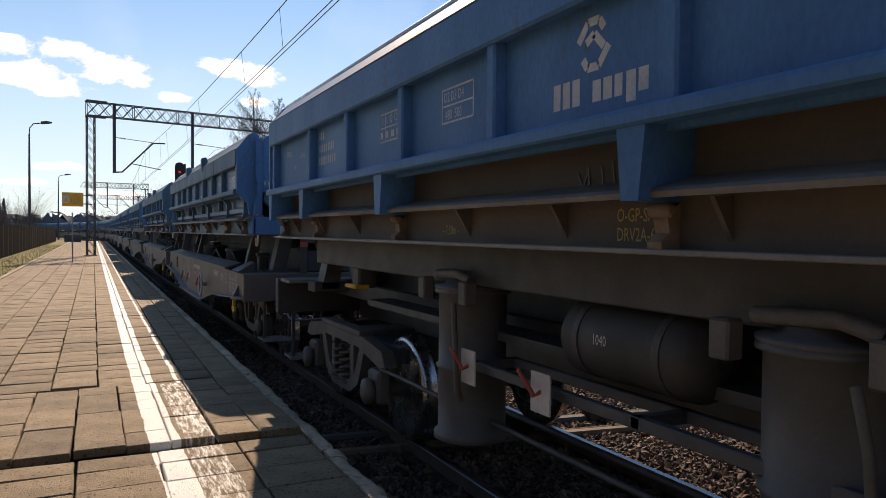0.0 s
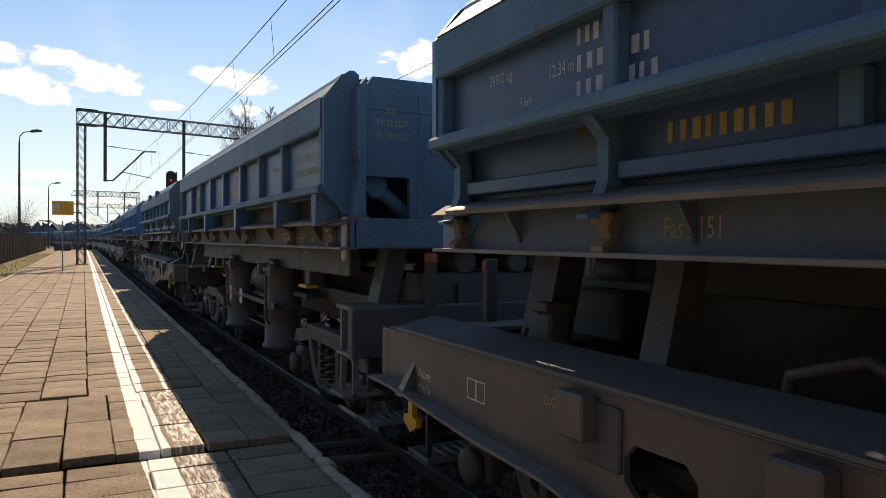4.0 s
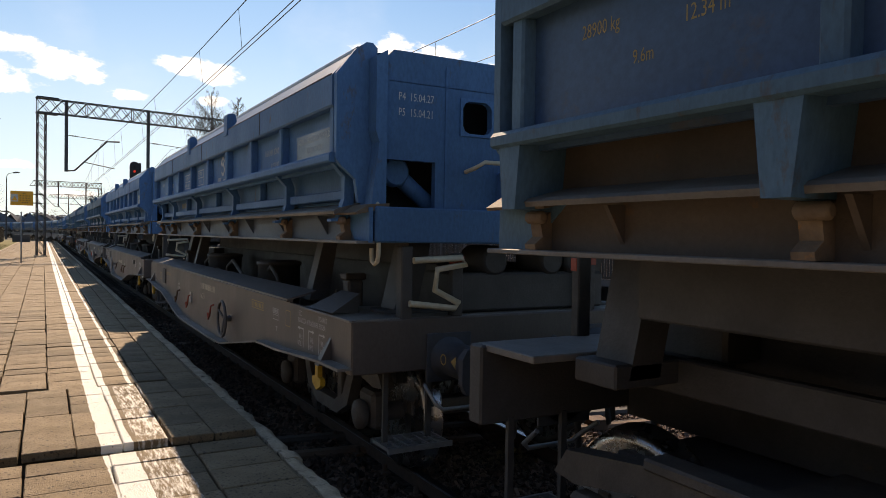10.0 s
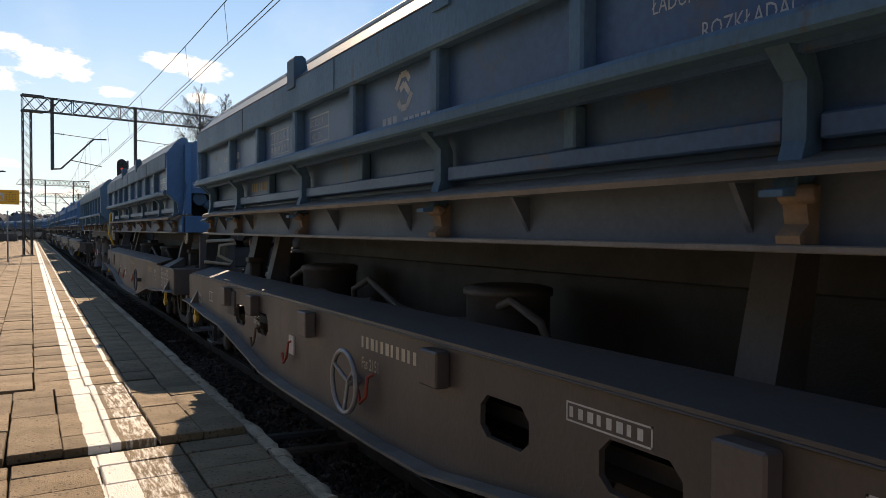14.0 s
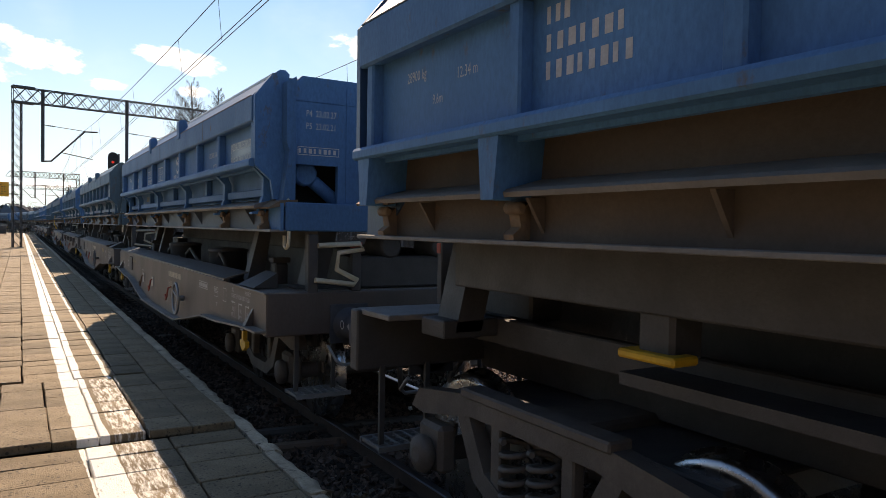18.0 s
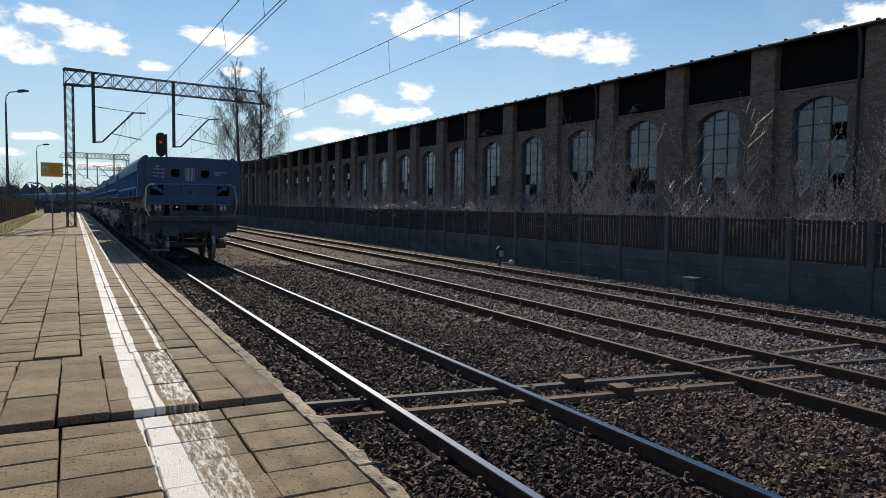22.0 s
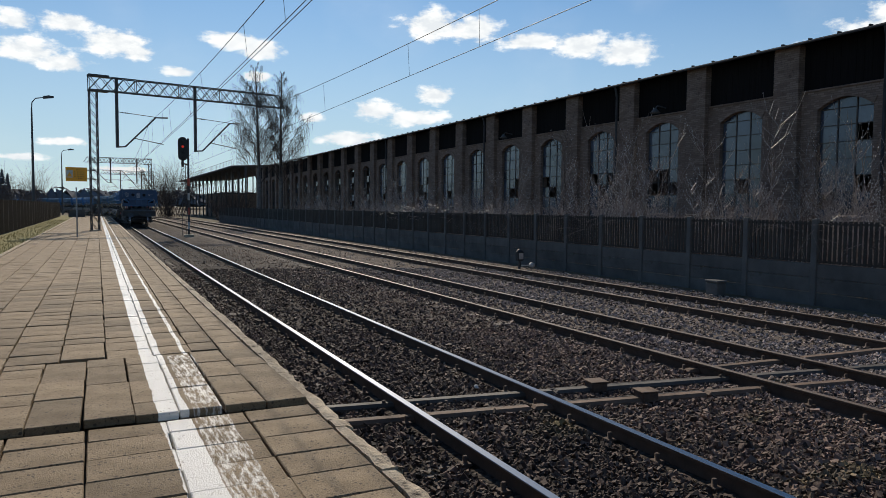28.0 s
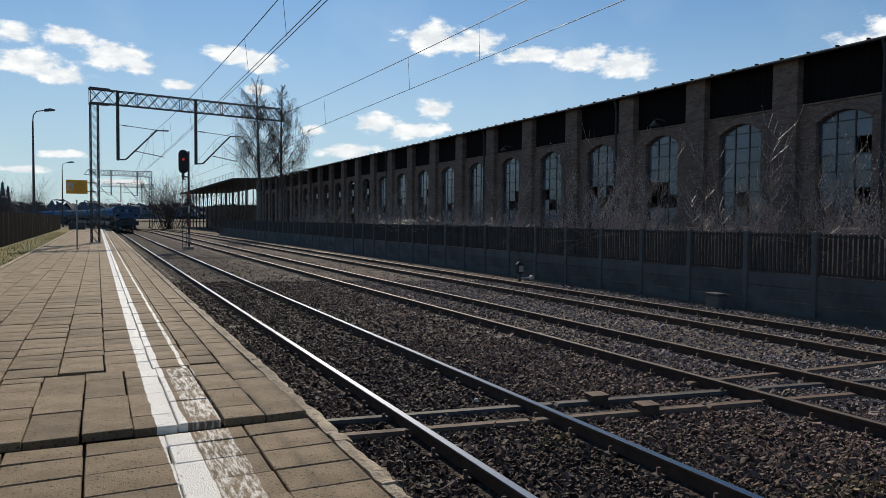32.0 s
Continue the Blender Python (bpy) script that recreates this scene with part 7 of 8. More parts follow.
def gantry(x, y, turn, height, span, arms, mast_side=1):
    root = thing("catenary_gantry", "dark lattice steel gantry carrying the overhead line", "gantry", pose(x, y, 0, 0, 0, turn), "overhead line gantries")
    lattice(root, (0, 0, -0.1), (0, 0, height - 0.9), 0.46, 0.46, 15, "mast_brace", up=(0, 1, 0))
    lattice(root, (-0.25, 0, height - 0.45), (span - 0.6, 0, height - 0.45), 0.5, 0.9, 18, "girder_brace")
    part("girder_tip", Shape().tube([(span - 0.6, -0.25, height), (span, 0, height - 0.9)], 0.04, 4).tube([(span - 0.6, 0.25, height), (span, 0, height - 0.9)], 0.04, 4).tube([(span - 0.6, -0.25, height - 0.9), (span, 0, height - 0.9), (span - 0.6, 0.25, height - 0.9)], 0.04, 4), M["steel"], root)
    part("mast_foot", Shape().box(-0.34, 0.34, -0.34, 0.34, -0.15, 0.06, 0.02), M["kerb"], root)
    part("cap_plate", Shape().box(-0.30, 0.95, -0.28, 0.28, height - 0.02, height + 0.10, 0.02).box(-0.30, 0.95, -0.28, 0.28, height - 1.0, height - 0.90, 0.02), M["steel"], root)
    for ax in arms:
        zb = 5.55
        part("drop_post", Shape().box(ax - 0.09, ax + 0.09, -0.09, 0.09, zb, height + 0.02, 0.01), M["steel"], root)
        arm = part("cantilever", Shape().tube([(ax, 0, zb + 0.05), (ax + 0.5, 0, zb + 0.10), (ax + 2.5, 0, 7.75), (ax + 3.3, 0, 7.80)], 0.055, 7), M["steel"], root)
        part("steady_arm", Shape().tube([(ax + 1.1, 0, 6.25), (ax + 3.0, 0, 5.95)], 0.03, 6), M["steel"], arm)
        part("tie_rod", Shape().tube([(ax, 0, 7.95), (ax + 2.6, 0, 7.78)], 0.022, 6), M["steel"], arm)
        ins = Shape().tube([(ax + 0.25, 0, 7.93), (ax + 0.75, 0, 7.90)], 0.02, 6)
        for j in range(4):
            ins.lathe([(0.02, -0.02), (0.06, -0.01), (0.06, 0.01), (0.02, 0.02)], (ax + 0.35 + j * 0.10, 0, 7.925 - j * 0.006), "x", 10)
        part("insulator", ins, M["signal_black"], arm)
    return root


def wires():
    def run(name, pts, r, lab):
        solid(name, Shape().tube(pts, r, 5), M["wire"], lab, "wire", "overhead wires")

    for x, two in ((3.25, True), (7.62, False)):
        contact = [(x + 0.12 * math.sin(y / 18.0), y, 5.28) for y in range(-24, 110, 6)]
        sag = lambda y: 6.05 + 1.35 * ((y - 6.0) / 46.5) ** 2 if y > -40 else 7
        mess = [(x + 0.05, y, min(7.45, sag(y))) for y in range(-40, 54, 2)] + [(x + 0.05, y, 6.05 + 1.35 * ((y - 80.0) / 27.5) ** 2) for y in range(54, 109, 3)]
        run("contact_wire", contact, 0.0085, "copper contact wire over the track")
        if two:
            run("contact_wire", [(a + 0.09, b, c) for a, b, c in contact], 0.0085, "copper contact wire over the track")
        run("carrier_wire", mess, 0.010, "carrier wire above the contact wire")
        for i, y in enumerate(range(-18, 108, 6)):
            top = np.interp(y, [m[1] for m in mess], [m[2] for m in mess])
            run("dropper", [(x + 0.05, y + (2 if i % 2 else 0), top), (x + 0.12 * math.sin(y / 18.0) + (0.05 if two else 0), y + (2 if i % 2 else 0), 5.28)], 0.005, "thin dropper between carrier and contact wire")


def colour_signal():
    root = thing("railway_signal", "railway colour light signal showing red on a tall mast", "signal", pose(5.54, 52.0, -0.42))
    part("mast", Shape().tube([(0.18, 0, 0), (0.18, 0, 6.75)], 0.07, 10), M["steel"], root)
    for k in range(4):
        part("mast_band", Shape().tube([(0.18, 0, 0.5 + k * 1.0), (0.18, 0, 1.0 + k * 1.0)], 0.075, 10), M["plate_white"] if k % 2 == 0 else M["red"], root)
    head = [(0.31 * math.cos(a), 0.31 * math.sin(a) + (0.50 if math.sin(a) > 0 else -0.50)) for a in [2 * math.pi * i / 28 for i in range(28)]]
    h = part("signal_head", Shape().prism([(x - 0.18, 6.02 + z) for x, z in head], "y", -0.12, -0.05), M["signal_black"], root)
    part("head_case", Shape().box(-0.38, 0.02, -0.05, 0.22, 5.35, 6.7, 0.03), M["signal_black"], h)
    for k, m in enumerate(("signal_black", "red_lamp", "signal_black", "signal_black")):
        z = 6.52 - k * 0.35
        part("lens", Shape().lathe([(0.085, 0.0), (0.085, -0.02), (0.03, -0.03)], (-0.18, -0.12, z), "y", 16), M[m], h, "glowing red lamp" if m == "red_lamp" else "unlit lamp")
        part("hood", Shape().tube([(-0.18 + 0.12 * math.cos(a), -0.22, z + 0.12 * math.sin(a)) for a in [math.pi * i / 8 for i in range(9)]], 0.02, 4), M["signal_black"], h)
    part("bracket", Shape().tube([(-0.3, 0, 5.05), (0.2, 0, 4.95)], 0.05, 6).tube([(-0.18, 0, 4.8), (-0.18, 0, 5.4)], 0.09, 8), M["steel"], root)
    ladder = Shape().tube([(-0.22, 0.2, 0), (-0.22, 0.2, 5.0)], 0.02, 5).tube([(0.02, 0.2, 0), (0.02, 0.2, 5.0)], 0.02, 5)
    for k in range(16):
        ladder.tube([(-0.22, 0.2, 0.3 + k * 0.3), (0.02, 0.2, 0.3 + k * 0.3)], 0.014, 4)
    part("ladder", ladder, M["steel"], root)
    part("foot", Shape().box(-0.15, 0.5, -0.3, 0.3, -0.1, 0.14, 0.03), M["kerb"], root)


def dwarf_signal():
    root = thing("dwarf_signal", "small ground signal with a pale lantern by the fence", "signal", pose(13.6, 21.6, -0.47))
    part("stem", Shape().tube([(0, 0, 0), (0, 0, 0.30)], 0.05, 8), M["steel"], root)
    part("lantern", Shape().box(-0.12, 0.12, -0.10, 0.10, 0.30, 0.62, 0.02), M["signal_black"], root)
    part("pane", Shape().box(-0.09, 0.09, -0.108, -0.102, 0.36, 0.58), M["plate_white"], root, "pale lantern pane")
    part("cap", Shape().lathe([(0.14, 0.62), (0.10, 0.68), (0.04, 0.72)], (0, 0, 0), "z", 12), M["signal_black"], root)
    part("lever_weight", Shape().tube([(0.0, 0, 0.12), (0.42, -0.1, 0.14)], 0.02, 6).lathe([(0.03, -0.08), (0.09, -0.06), (0.09, 0.06), (0.03, 0.08)], (0.46, -0.1, 0.14), "y", 12), M["plate_white"], root)
    b = thing("concrete_block", "small mossy concrete block at the foot of the fence", "block", pose(14.35, 13.3, -0.50))
    part("block_body", Shape().box(-0.16, 0.16, -0.2, 0.2, 0.0, 0.34, 0.03), M["fence_conc"], b)
    part("block_cap", Shape().box(-0.18, 0.18, -0.22, 0.22, 0.34, 0.40, 0.015), M["fence_conc"], b)


def street_lamp(x, y, h, far=False):
    root = thing("street_lamp", "tall dark platform lamp on a tapered pole", "lamp", pose(x, y, -0.1), "street lamps")
    part("pole", Shape().tube([(0, 0, 0), (0, 0, h * 0.5), (0, 0, h)], 0.16, 10, 0.07), M["steel"], root)
    part("bracket_arm", Shape().tube([(0, 0, h), (0.05, 0, h + 0.6), (0.35, 0, h + 1.0), (1.1, 0, h + 1.15)], 0.05, 8), M["steel"], root)
    part("lantern", Shape().prism([(1.0, h + 1.02), (1.9, h + 1.16), (1.95, h + 1.28), (1.5, h + 1.36), (1.0, h + 1.26)], "y", -0.18, 0.18), M["steel"], root)


def platform_signs():
    root = thing("warning_sign", "yellow warning board with a triangle fixed to the gantry mast", "sign", pose(-1.17, 52.0, 3.68))
    part("board", Shape().box(-0.62, 0.62, -0.02, 0.02, -0.45, 0.45, 0.008), M["sign_yellow"], root)
    part("triangle_field", Shape().box(-0.58, -0.20, -0.026, -0.021, -0.22, 0.26), M["plate_white"], root)
    part("triangle", Shape().prism([(-0.54, -0.16), (-0.24, -0.16), (-0.39, 0.14)], "y", -0.032, -0.027), M["sign_yellow"], root)
    t = Shape()
    for k, (a, l) in enumerate(((0.0, 0.3), (-0.12, 0.72), (-0.12, 0.70), (-0.12, 0.74), (0.0, 0.42))):
        bars(t, a, 0.27 - k * 0.14, l * 0.9, 0.045, -0.024, "end", 4)
    part("sign_text", t, M["duct"], root, "illegible lines of writing as bars")
    part("fixing_bar", Shape().box(0.60, 1.12, 0.02, 0.06, 0.25, 0.31).box(0.60, 1.12, 0.02, 0.06, -0.31, -0.25), M["steel"], root)
    p = thing("metal_post", "short pale metal post standing on the platform", "post", pose(-0.96, 42.0, 0.0))
    part("tube", Shape().tube([(0, 0, 0), (0, 0, 2.55)], 0.035, 8), M["galv"], p)
    part("cap", Shape().lathe([(0.04, 2.55), (0.04, 2.60), (0.01, 2.62)], (0, 0, 0), "z", 8), M["galv"], p)
    b = thing("end_bench", "low grey concrete block at the platform's end", "block", pose(-2.4, 112, 0.0))
    part("block_body", Shape().box(-1.2, 0.9, -0.5, 0.5, 0.0, 1.0, 0.05), M["fence_conc"], b)


# ---- plants ----
def branchy(s, start, way, length, r, rnd, depth, droop, spread, kids, sides=4):
    """A bending branch with its side branches."""
    p, d = Vector(start), Vector(way).normalized()
    n = 5 if depth > 0 else 4
    pts = [p.copy()]
    for k in range(n):
        d = (d + Vector((rnd.uniform(-1, 1), rnd.uniform(-1, 1), rnd.uniform(-1, 1))) * 0.10 + Vector((0, 0, droop))).normalized()
        p = p + d * (length / n)
        pts.append(p.copy())
    s.tube(pts, r, sides if depth > 0 else 3, r * 0.35, close=False)
    if depth <= 0:
        return
    for k in range(kids):
        t = 0.25 + 0.75 * (k + rnd.random()) / kids
        i = min(int(t * n), n - 1)
        q = pts[i].lerp(pts[i + 1], t * n - i)
        a = rnd.uniform(0, 2 * math.pi)
        out = Vector((math.cos(a), math.sin(a), 0)) * spread + (pts[i + 1] - pts[i]).normalized()
        branchy(s, q, out, length * rnd.uniform(0.45, 0.65) * (1.1 - 0.5 * t), r * 0.5 * (1.1 - 0.4 * t), rnd, depth - 1, droop - 0.02 if droop < 0 else droop, spread, max(kids - 2, 4), sides)


def thread(s, p, out, length, rnd):
    """One fine twig that leaves sideways and hangs."""
    m = p + out * (0.22 * length) + Vector((0, 0, -0.10 * length))
    n = m + out * (0.10 * length) + Vector((rnd.uniform(-0.05, 0.05), rnd.uniform(-0.05, 0.05), -0.45)) * length
    e = n + Vector((rnd.uniform(-0.06, 0.06), rnd.uniform(-0.06, 0.06), -0.45)) * length
    s.tube([p, m, n, e], 0.0085, 3, 0.004, close=False)


def limb(s, p, d, length, r, rnd, level):
    """A rising limb that bends over at its end, forks, and carries hanging twigs."""
    n, pts = 6, [Vector(p)]
    d = Vector(d).normalized()
    for k in range(n):
        d = (d + Vector((rnd.uniform(-1, 1), rnd.uniform(-1, 1), rnd.uniform(-1, 1))) * 0.09 + Vector((0, 0, 0.05 if k < 3 else -0.10))).normalized()
        pts.append(pts[-1] + d * (length / n))
    s.tube(pts, r, 4, r * 0.25, close=False)
    count = (7 if length > 2.2 else 4) if level else (6 if length > 0.9 else 3)
    for k in range(count):
        t = (0.25 + 0.75 * (k + rnd.random()) / count) * n
        i = min(int(t), n - 1)
        q = pts[i].lerp(pts[i + 1], t - i)
        a = rnd.uniform(0, 2 * math.pi)
        out = Vector((math.cos(a), math.sin(a), 0))
        if level:
            limb(s, q, (pts[i + 1] - pts[i]).normalized() + out * 0.75, length * rnd.uniform(0.28, 0.45), r * 0.42, rnd, level - 1)
        else:
            thread(s, q, out, min(1.9, length * rnd.uniform(0.5, 1.1)), rnd)
            thread(s, q + Vector((0, 0, 0.05)), Vector((out.y, -out.x, 0)), min(1.7, length * rnd.uniform(0.4, 1.0)), rnd)
            thread(s, q, -out, min(1.5, length * rnd.uniform(0.4, 0.9)), rnd)


def birch(x, y, h, seed):
    rnd = random.Random(seed)
    root = thing("birch_tree", "tall leafless birch with drooping fine twigs", "tree", pose(x, y, -0.5), "birch trees")
    tr = Shape()
    lean = rnd.uniform(-0.3, 0.3)
    path = [(lean * t * t + 0.08 * math.sin(3 * t + seed), 0.1 * math.sin(2 * t), h * 0.94 * t) for t in [i / 10 for i in range(11)]]
    tr.tube(path, 0.27, 9, 0.03, close=False)
    part("trunk", tr, M["birch"], root)
    cr = Shape()
    for k in range(30):
        t = 0.26 + 0.71 * k / 29
        q = Vector(path[int(t * 10)]).lerp(Vector(path[min(int(t * 10) + 1, 10)]), t * 10 - int(t * 10))
        a = k * 2.4 + rnd.uniform(-0.5, 0.5)
        steep = 0.75 + 1.3 * t
        limb(cr, q, (math.cos(a), math.sin(a), steep), h * 0.37 * (1.06 - t) ** 0.80 * rnd.uniform(0.75, 1.2), 0.085 * (1.1 - t), rnd, 1)
    part("crown", cr, M["twig_dark"], root, "fine drooping bare twigs")


def upright(s, glints, p, d, length, rnd):
    """One long stem with short side twigs that turn upwards, forked at their ends."""
    n, pts = 6, [p]
    for k in range(n):
        d = (d + Vector((rnd.uniform(-1, 1), rnd.uniform(-1, 1), 0.35)) * 0.09).normalized()
        pts.append(pts[-1] + d * (length / n))
    s.tube(pts, 0.011, 3, 0.005, close=False)
    for k in range(int(5 + length * 3.4)):
        t = rnd.uniform(0.15, 0.98) * n
        i = min(int(t), n - 1)
        q = pts[i].lerp(pts[i + 1], t - i)
        a, L = rnd.uniform(0, 6.28), length * rnd.uniform(0.10, 0.26)
        o = Vector((math.cos(a), math.sin(a), 0))
        e = q + o * L * 0.42 + Vector((0, 0, L * 0.40))
        f = e + o * L * 0.16 + Vector((0, 0, L * 0.45))
        s.tube([q, e, f], 0.0058, 3, 0.0035, close=False)
        # tiny pale flecks along the twig, added as its sunlit sparkle
        for w in (q.lerp(e, 0.55), e, e.lerp(f, 0.5), f):
            r = rnd.uniform(0.008, 0.018)
            glints.add([w + Vector((r, 0, 0)), w + Vector((-r, r, 0)), w + Vector((-r, -r, 0)), w + Vector((0, 0, 2.6 * r))], [(0, 1, 3), (1, 2, 3), (2, 0, 3), (0, 2, 1)])
        for w in (0.35, 0.8):
            g = q.lerp(e, w)
            b = a + rnd.choice((-1.1, 1.1))
            s.tube([g, g + Vector((math.cos(b) * 0.5, math.sin(b) * 0.5, 0.8)) * L * 0.45], 0.005, 3, 0.0035, close=False)


def shrubs():
    """Leafless shrubs growing between the concrete fence and the brick shed."""
    kinds = []
    for sd in range(5):
        rnd = random.Random(40 + sd)
        root = thing("bare_shrub", "pale leafless shrub with many thin upright stems", "shrub", pose(0, 0, 0), "bare shrubs")
        s, glints = Shape(), Shape()
        for k in range(22):
            a = rnd.uniform(0, 2 * math.pi)
            o = rnd.uniform(0, 0.8)
            upright(s, glints, Vector((o * math.cos(a), o * math.sin(a), 0)), Vector((math.cos(a) * 0.26, math.sin(a) * 0.26 - 0.16, 1)), rnd.choice((1.5, 1.8, 2.1, 2.4, 2.8, 3.4, 4.6)) * rnd.uniform(0.85, 1.1), rnd)
        part("shrub_crown", s, M["twig"] if sd < 4 else M["twig_dark"], root)["kind"] = "stuff"
        part("bud_cluster", glints, M["bud"], root, "pale swelling buds")["kind"] = "stuff"
        kinds.append(root)
    rnd = random.Random(77)
    spots = []
    for k in range(84):
        y = 5 + 68 * (k / 83) ** 1.1 + rnd.uniform(-0.6, 0.6)
        spots.append((rnd.uniform(16.2, 20.8), y, rnd.uniform(0.8, 1.25) if y < 24 else rnd.uniform(0.5, 0.95)))
    for k, (x, y, sc) in enumerate(spots):
        kind = kinds[k % 5]
        m = pose(x, y, -0.5, 0, 0, rnd.uniform(-50, 50)) @ Matrix.Scale(sc, 4)
        if k < 5:
            kind.matrix_world = m
        else:
            o = copy_thing(kind, m)
            o.matrix_world = m
    # creeper tangle hanging over the fence
    s = Shape()
    for k in range(420):
        y = 2 + 38 * rnd.random() ** 1.2
        z = rnd.uniform(1.0, 1.6)
        x = 15.0 + rnd.uniform(-0.05, 0.9)
        branchy(s, (x, y, z), (rnd.uniform(-0.7, 0.4), rnd.uniform(-1, 1), rnd.uniform(-0.1, 0.8)), rnd.uniform(0.5, 1.3), 0.008, rnd, 1, -0.06, 0.8, 5, 3)
    solid("creeper_tangle", s, M["twig"], "tangle of dry bare creeper along the fence top", "creeper", kind="stuff")


def far_bushes():
    rnd = random.Random(9)
    made = []
    for x, y, h, n, lab in ((12.6, 150, 10.3, 60, "bush"), (14.2, 158, 8.5, 40, "bush"), (-16.8, 200, 11, 30, "tree"), (-13.6, 206, 7.5, 30, "tree"), (-23, 205, 9, 30, "tree"), (-27, 180, 8, 26, "tree"), (-14.2, 128, 5.5, 34, "bush"), (-19, 138, 6.5, 34, "tree"), (-11.5, 150, 4.6, 30, "bush"), (6.8, 230, 8, 26, "tree"), (16.5, 96, 4.2, 24, "bush"), (17.5, 112, 4.0, 24, "bush")):
        root = thing("bare_bush", "dark leafless bush in the distance beside the line", lab, pose(x, y, -0.5), "distant bushes")
        s = Shape()
        for k in range(n):
            a, o = rnd.uniform(0, 6.28), rnd.uniform(0, h * 0.28)
            branchy(s, (o * math.cos(a), o * math.sin(a), 0), (math.cos(a) * 0.4, math.sin(a) * 0.4, 1), h * rnd.uniform(0.55, 1.0), 0.045, rnd, 2, 0.0, 0.6, 6, 3)
        part("shrub_crown", s, M["twig_dark"], root)["kind"] = "stuff"
        made.append(root)
    # far woods on the horizon: rows of uneven crowns
    s = Shape()
    for k in range(900):
        a = radians(rnd.uniform(-40, 30))
        d = rnd.uniform(420, 620)
        x, y = d * math.sin(a), d * math.cos(a)
        h, w = rnd.uniform(7, 11), rnd.uniform(6.0, 11.0)
        m = 6
        ring = [(x + w * math.cos(2 * math.pi * i / m) * rnd.uniform(0.7, 1.2), y + w * math.sin(2 * math.pi * i / m), rnd.uniform(1, 3)) for i in range(m)]
        mid = [(x + w * 0.8 * math.cos(2 * math.pi * i / m + 0.4), y + w * 0.8 * math.sin(2 * math.pi * i / m + 0.4), h * rnd.uniform(0.5, 0.75)) for i in range(m)]
        cap = [(x + w * 0.4 * math.cos(2 * math.pi * i / m), y + w * 0.4 * math.sin(2 * math.pi * i / m), h * rnd.uniform(0.85, 1.05)) for i in range(m)]
        s.add(ring + mid + cap, [(i, (i + 1) % m, m + (i + 1) % m, m + i) for i in range(2 * m) if i % m < m - 1] + [(j * m + m - 1, j * m, (j + 1) * m, (j + 1) * m + m - 1) for j in range(2)] + [tuple(range(2 * m, 3 * m))])
    # crowns take the haze-tinted blue-grey
    solid("far_woods", s, M["pine"], "line of far woods on the horizon, coloured with blue haze", "woods", kind="stuff")
    for x, y, h in ((-20.4, 200, 10.2), (-21.8, 203, 9.6), (-19.2, 199, 9.2)):
        root = thing("conifer", "dark narrow conifer beyond the fence", "tree", pose(x, y, -0.3), "conifers")
        part("trunk", Shape().tube([(0, 0, 0), (0, 0, h * 0.9)], 0.14, 7, 0.03), M["twig_dark"], root)
        c = Shape()
        for k in range(260):
            t = rnd.random() ** 0.8
            a = rnd.uniform(0, 6.28)
            rr = 1.25 * (1 - t) ** 0.7 * rnd.uniform(0.6, 1.05)
            px, py, pz = rr * math.cos(a), rr * math.sin(a), 0.5 + t * (h - 0.4)
            c.add([(px * 0.3, py * 0.3, pz + 0.15), (px + 0.25 * math.sin(a), py - 0.25 * math.cos(a), pz - 0.1), (px * 1.15, py * 1.15, pz + 0.25), (px - 0.25 * math.sin(a), py + 0.25 * math.cos(a), pz - 0.1)], [(0, 1, 2), (0, 2, 3), (1, 3, 2)])
        part("crown", c, M["pine"], root)

# ---- the place ----
ground()
track(0.0, "railhead", -40, 420, "running tracks")
track(TRACK_2 - TRACK_1, "rusthead", -40, 420, "running tracks")
track(TRACK_3 - TRACK_1, "rusthead", -40, 140, "running tracks")
stones()
rod_channels()
litter()
sky_block_walls()
brick_shed()
canopy_shed()
gantry(-0.12, 52.4, 11.0, 10.15, 13.5, (1.45, 6.65))
gantry(8.6, 137.0, 186.0, 9.9, 10.6, (2.2, 6.4))
gantry(12.5, 190.0, 190.0, 10.0, 11.8, (2.6, 7.4))
wires()
colour_signal()
dwarf_signal()
street_lamp(-5.55, 80.0, 11.1)
street_lamp(-5.5, 143.0, 10.4)
platform_signs()
birch(16.0, 79.0, 18.4, 1)
birch(19.1, 82.0, 18.6, 2)
shrubs()
far_bushes()
right_fence()
left_fence()
platform()

# ---- the wagons, from the head of the train to its tail ----
# belly, paint, end paint, holes in the sill, mark, rails, tail
PLAN = {
    -2: (True, "grey_blue", "grey_blue", False, "white", "short"), -1: (True, "grey_blue", "blue", False, "white", "short"),
    0: (False, "blue", "blue", False, "white", "short"), 1: (True, "grey_blue", "dull_blue", True, "white", "short"),
    2: (False, "grey_blue", "grey_blue", False, "ochre", "short"), 3: (True, "grey_blue", "bright_blue", True, "white", "short"),
    4: (True, "grey_blue", "blue", False, "white", "short"), 5: (True, "blue", "blue", False, "white", "short"),
    6: (True, "blue", "blue", False, "white", "short"), 7: (False, "grey_blue", "grey_blue", False, "ochre", "tall"),
    8: (True, "grey_blue", "bright_blue", False, "white", "short"), 9: (True, "grey_blue", "blue", True, "white", "short"),
    10: (True, "grey_blue", "dull_blue", False, "white", "short"), 11: (True, "blue", "blue", False, "white", "short"),
    12: (False, "blue", "deep_blue", False, "white", "short"),
}
WAGONS = {}
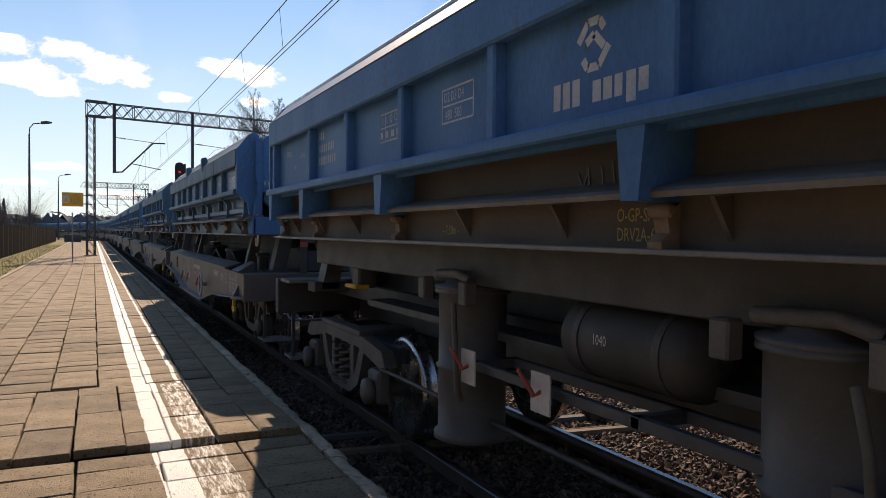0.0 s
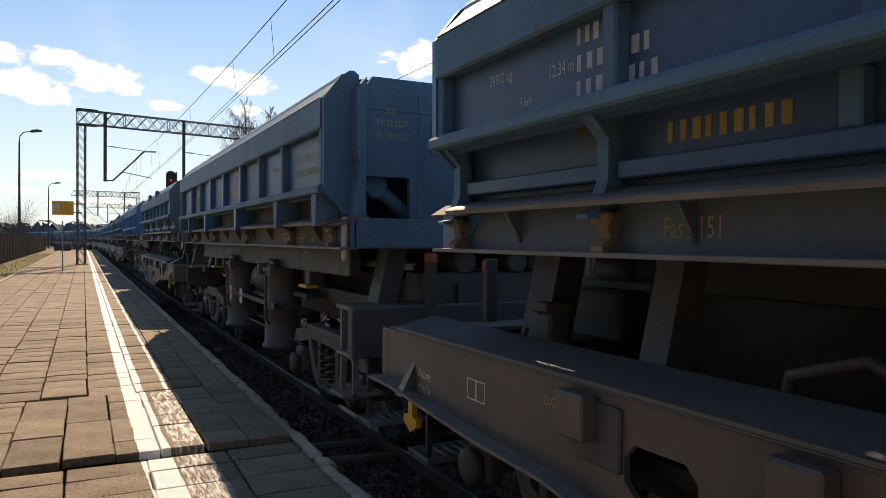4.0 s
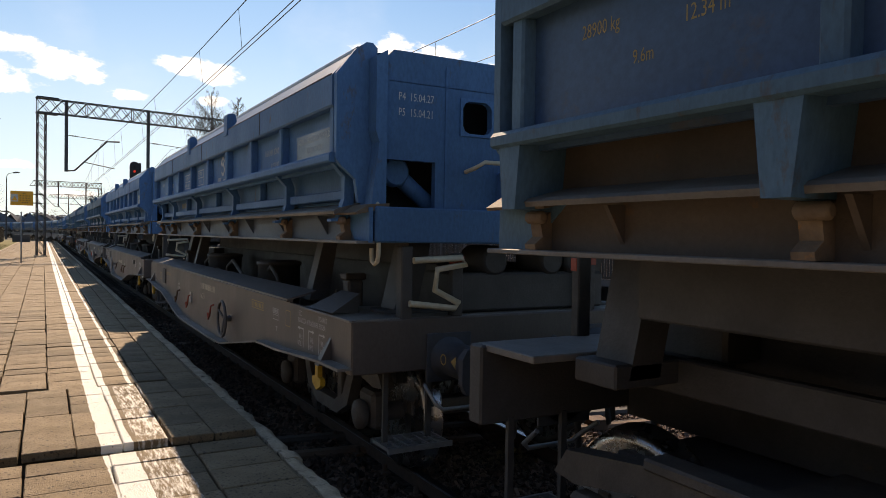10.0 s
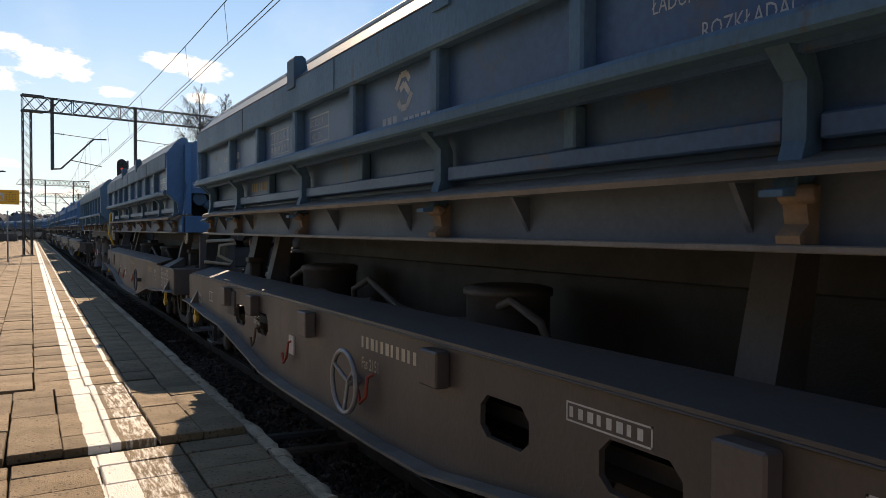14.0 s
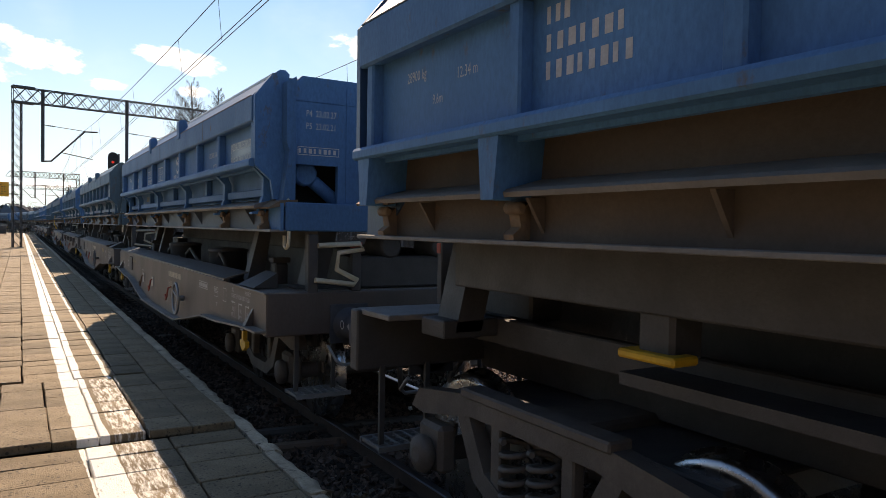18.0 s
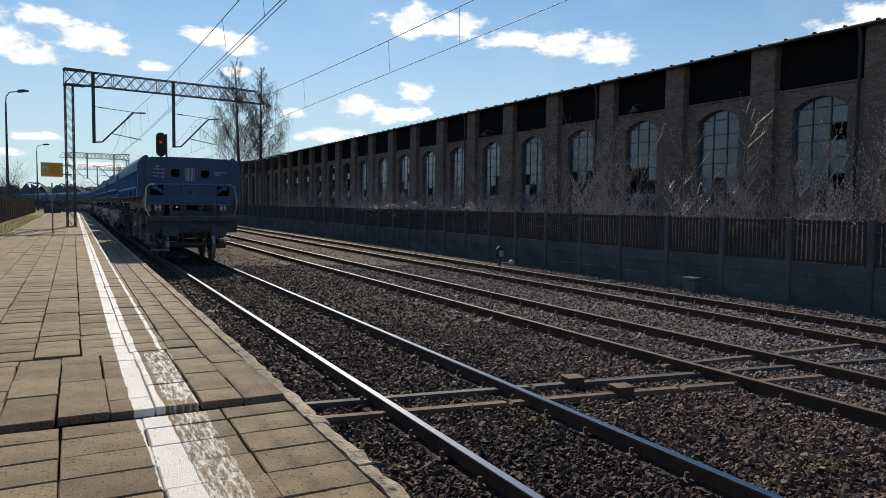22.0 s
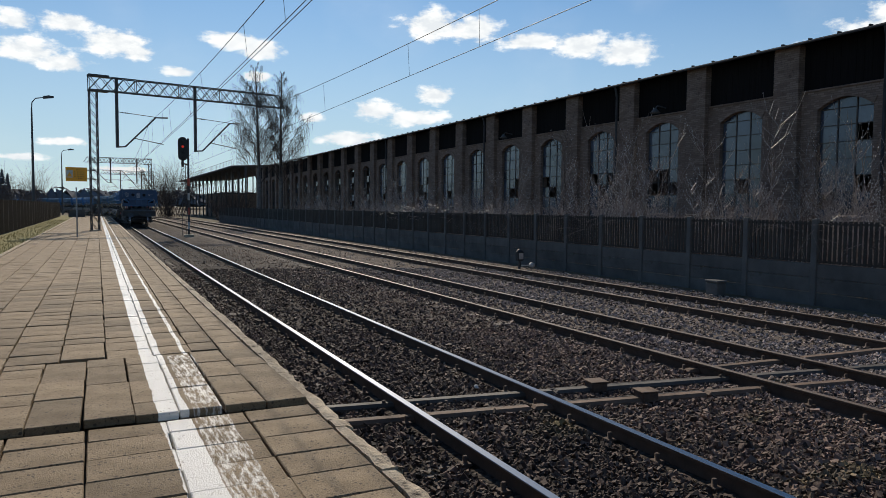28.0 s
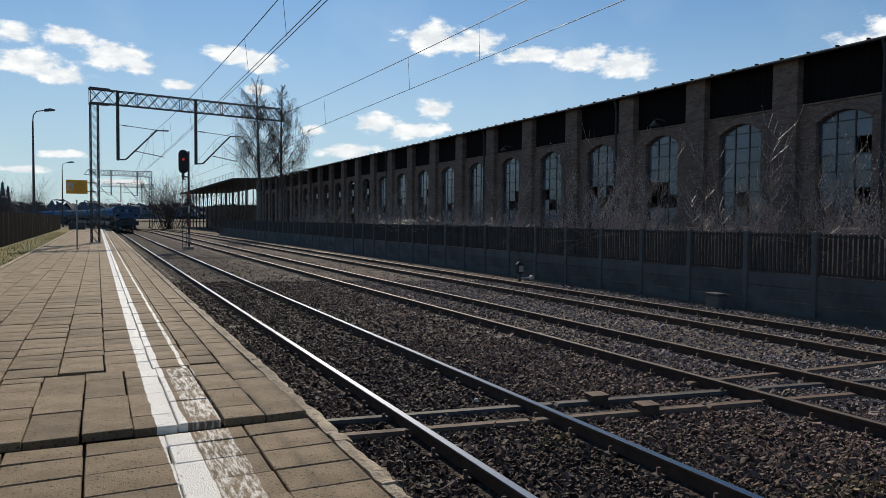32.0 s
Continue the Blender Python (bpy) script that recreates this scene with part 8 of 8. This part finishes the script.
for k, (belly, paint, endp, holes, mark, rails) in PLAN.items():
    WAGONS[k] = dump_wagon(belly, paint, endp, None, holes, mark, k + 5, rails, k == 12, stencil=k > -2, flip=k == 5)
lead = dump_wagon(True, "grey_blue", "blue", None, False, "white", 31, "short", False, stencil=False, bumps=False)
for o in list(lead.children_recursive):
    if o.name.split(".")[0] in ("spring", "hinge", "lever", "air_hose", "brake_hose", "shunter_grip", "foot_step", "panel_seam", "opening_rim", "gusset", "stub_rib", "axle_box", "hose_reel", "bracket_mark", "zigzag_rail", "air_valve", "lever_plate", "tread", "side_frame", "bolster", "step_hanger", "tipping_arm", "support_leg", "end_bearer", "end_lining", "slant_stay", "web_gusset", "rope_hook", "label_slot", "handwheel", "tipping_cylinder", "lamp_bracket", "coupling", "sill_corner", "corner_plate", "wedge_cover", "sill_top", "buffer_head", "end_platform"):
        bpy.data.objects.remove(o)
for o in list(lead.children_recursive):
    if o.data and all(c[0] > 0.2 for c in o.bound_box):
        bpy.data.objects.remove(o)
WAGONS[-3] = lead
for k in range(-20, -3):
    WAGONS[k] = copy_thing(lead, Matrix.Identity(4))


# ---- what moves ----
# the train slows a little on its way: seconds, metres ahead of an even run
LAG_T = (0.0, 0.7, 2.1, 4.5, 6.7, 8.3, 9.8, 11.4, 12.9, 14.5, 16.0, 17.6, 19.5, 21.0, 32.0)
LAG_S = (-0.26, -0.12, 0.16, 0.45, 0.59, 0.63, 0.61, 0.56, 0.48, 0.32, 0.25, 0.16, 0.07, 0.0, 0.0)


def place_on_line(k, t):
    """The pose of wagon k at t seconds: it runs along track 1 and turns with the bend."""
    lag = float(np.interp(t, LAG_T, LAG_S))
    s = 3.10 + SPEED * (t - 2.1) + lag - PITCH * (k - 1) + HALF - (0.0 if PLAN.get(k, (True,))[0] else 0.15) + {0: -0.03, 12: -0.2}.get(k, 0.0)
    x, y, a = track_pose(0.0, s)
    return pose(x, y, RAIL, 0, 0, math.degrees(a))


def motions():
    for k, w in WAGONS.items():
        walk(w, [(t, place_on_line(k, t)) for t in range(0, 33)])
    for k in (0, 2, 7, 12):
        for ob in WAGONS[k].children:
            if ob.name.split(".")[0] == "wheelset":
                y = ob.location.y
                walk(ob, [(i / 15, pose(0, y, 0.50) @ Matrix.Rotation(-SPEED * i / 15 / 0.50, 4, "X")) for i in range(0, 481)])


motions()
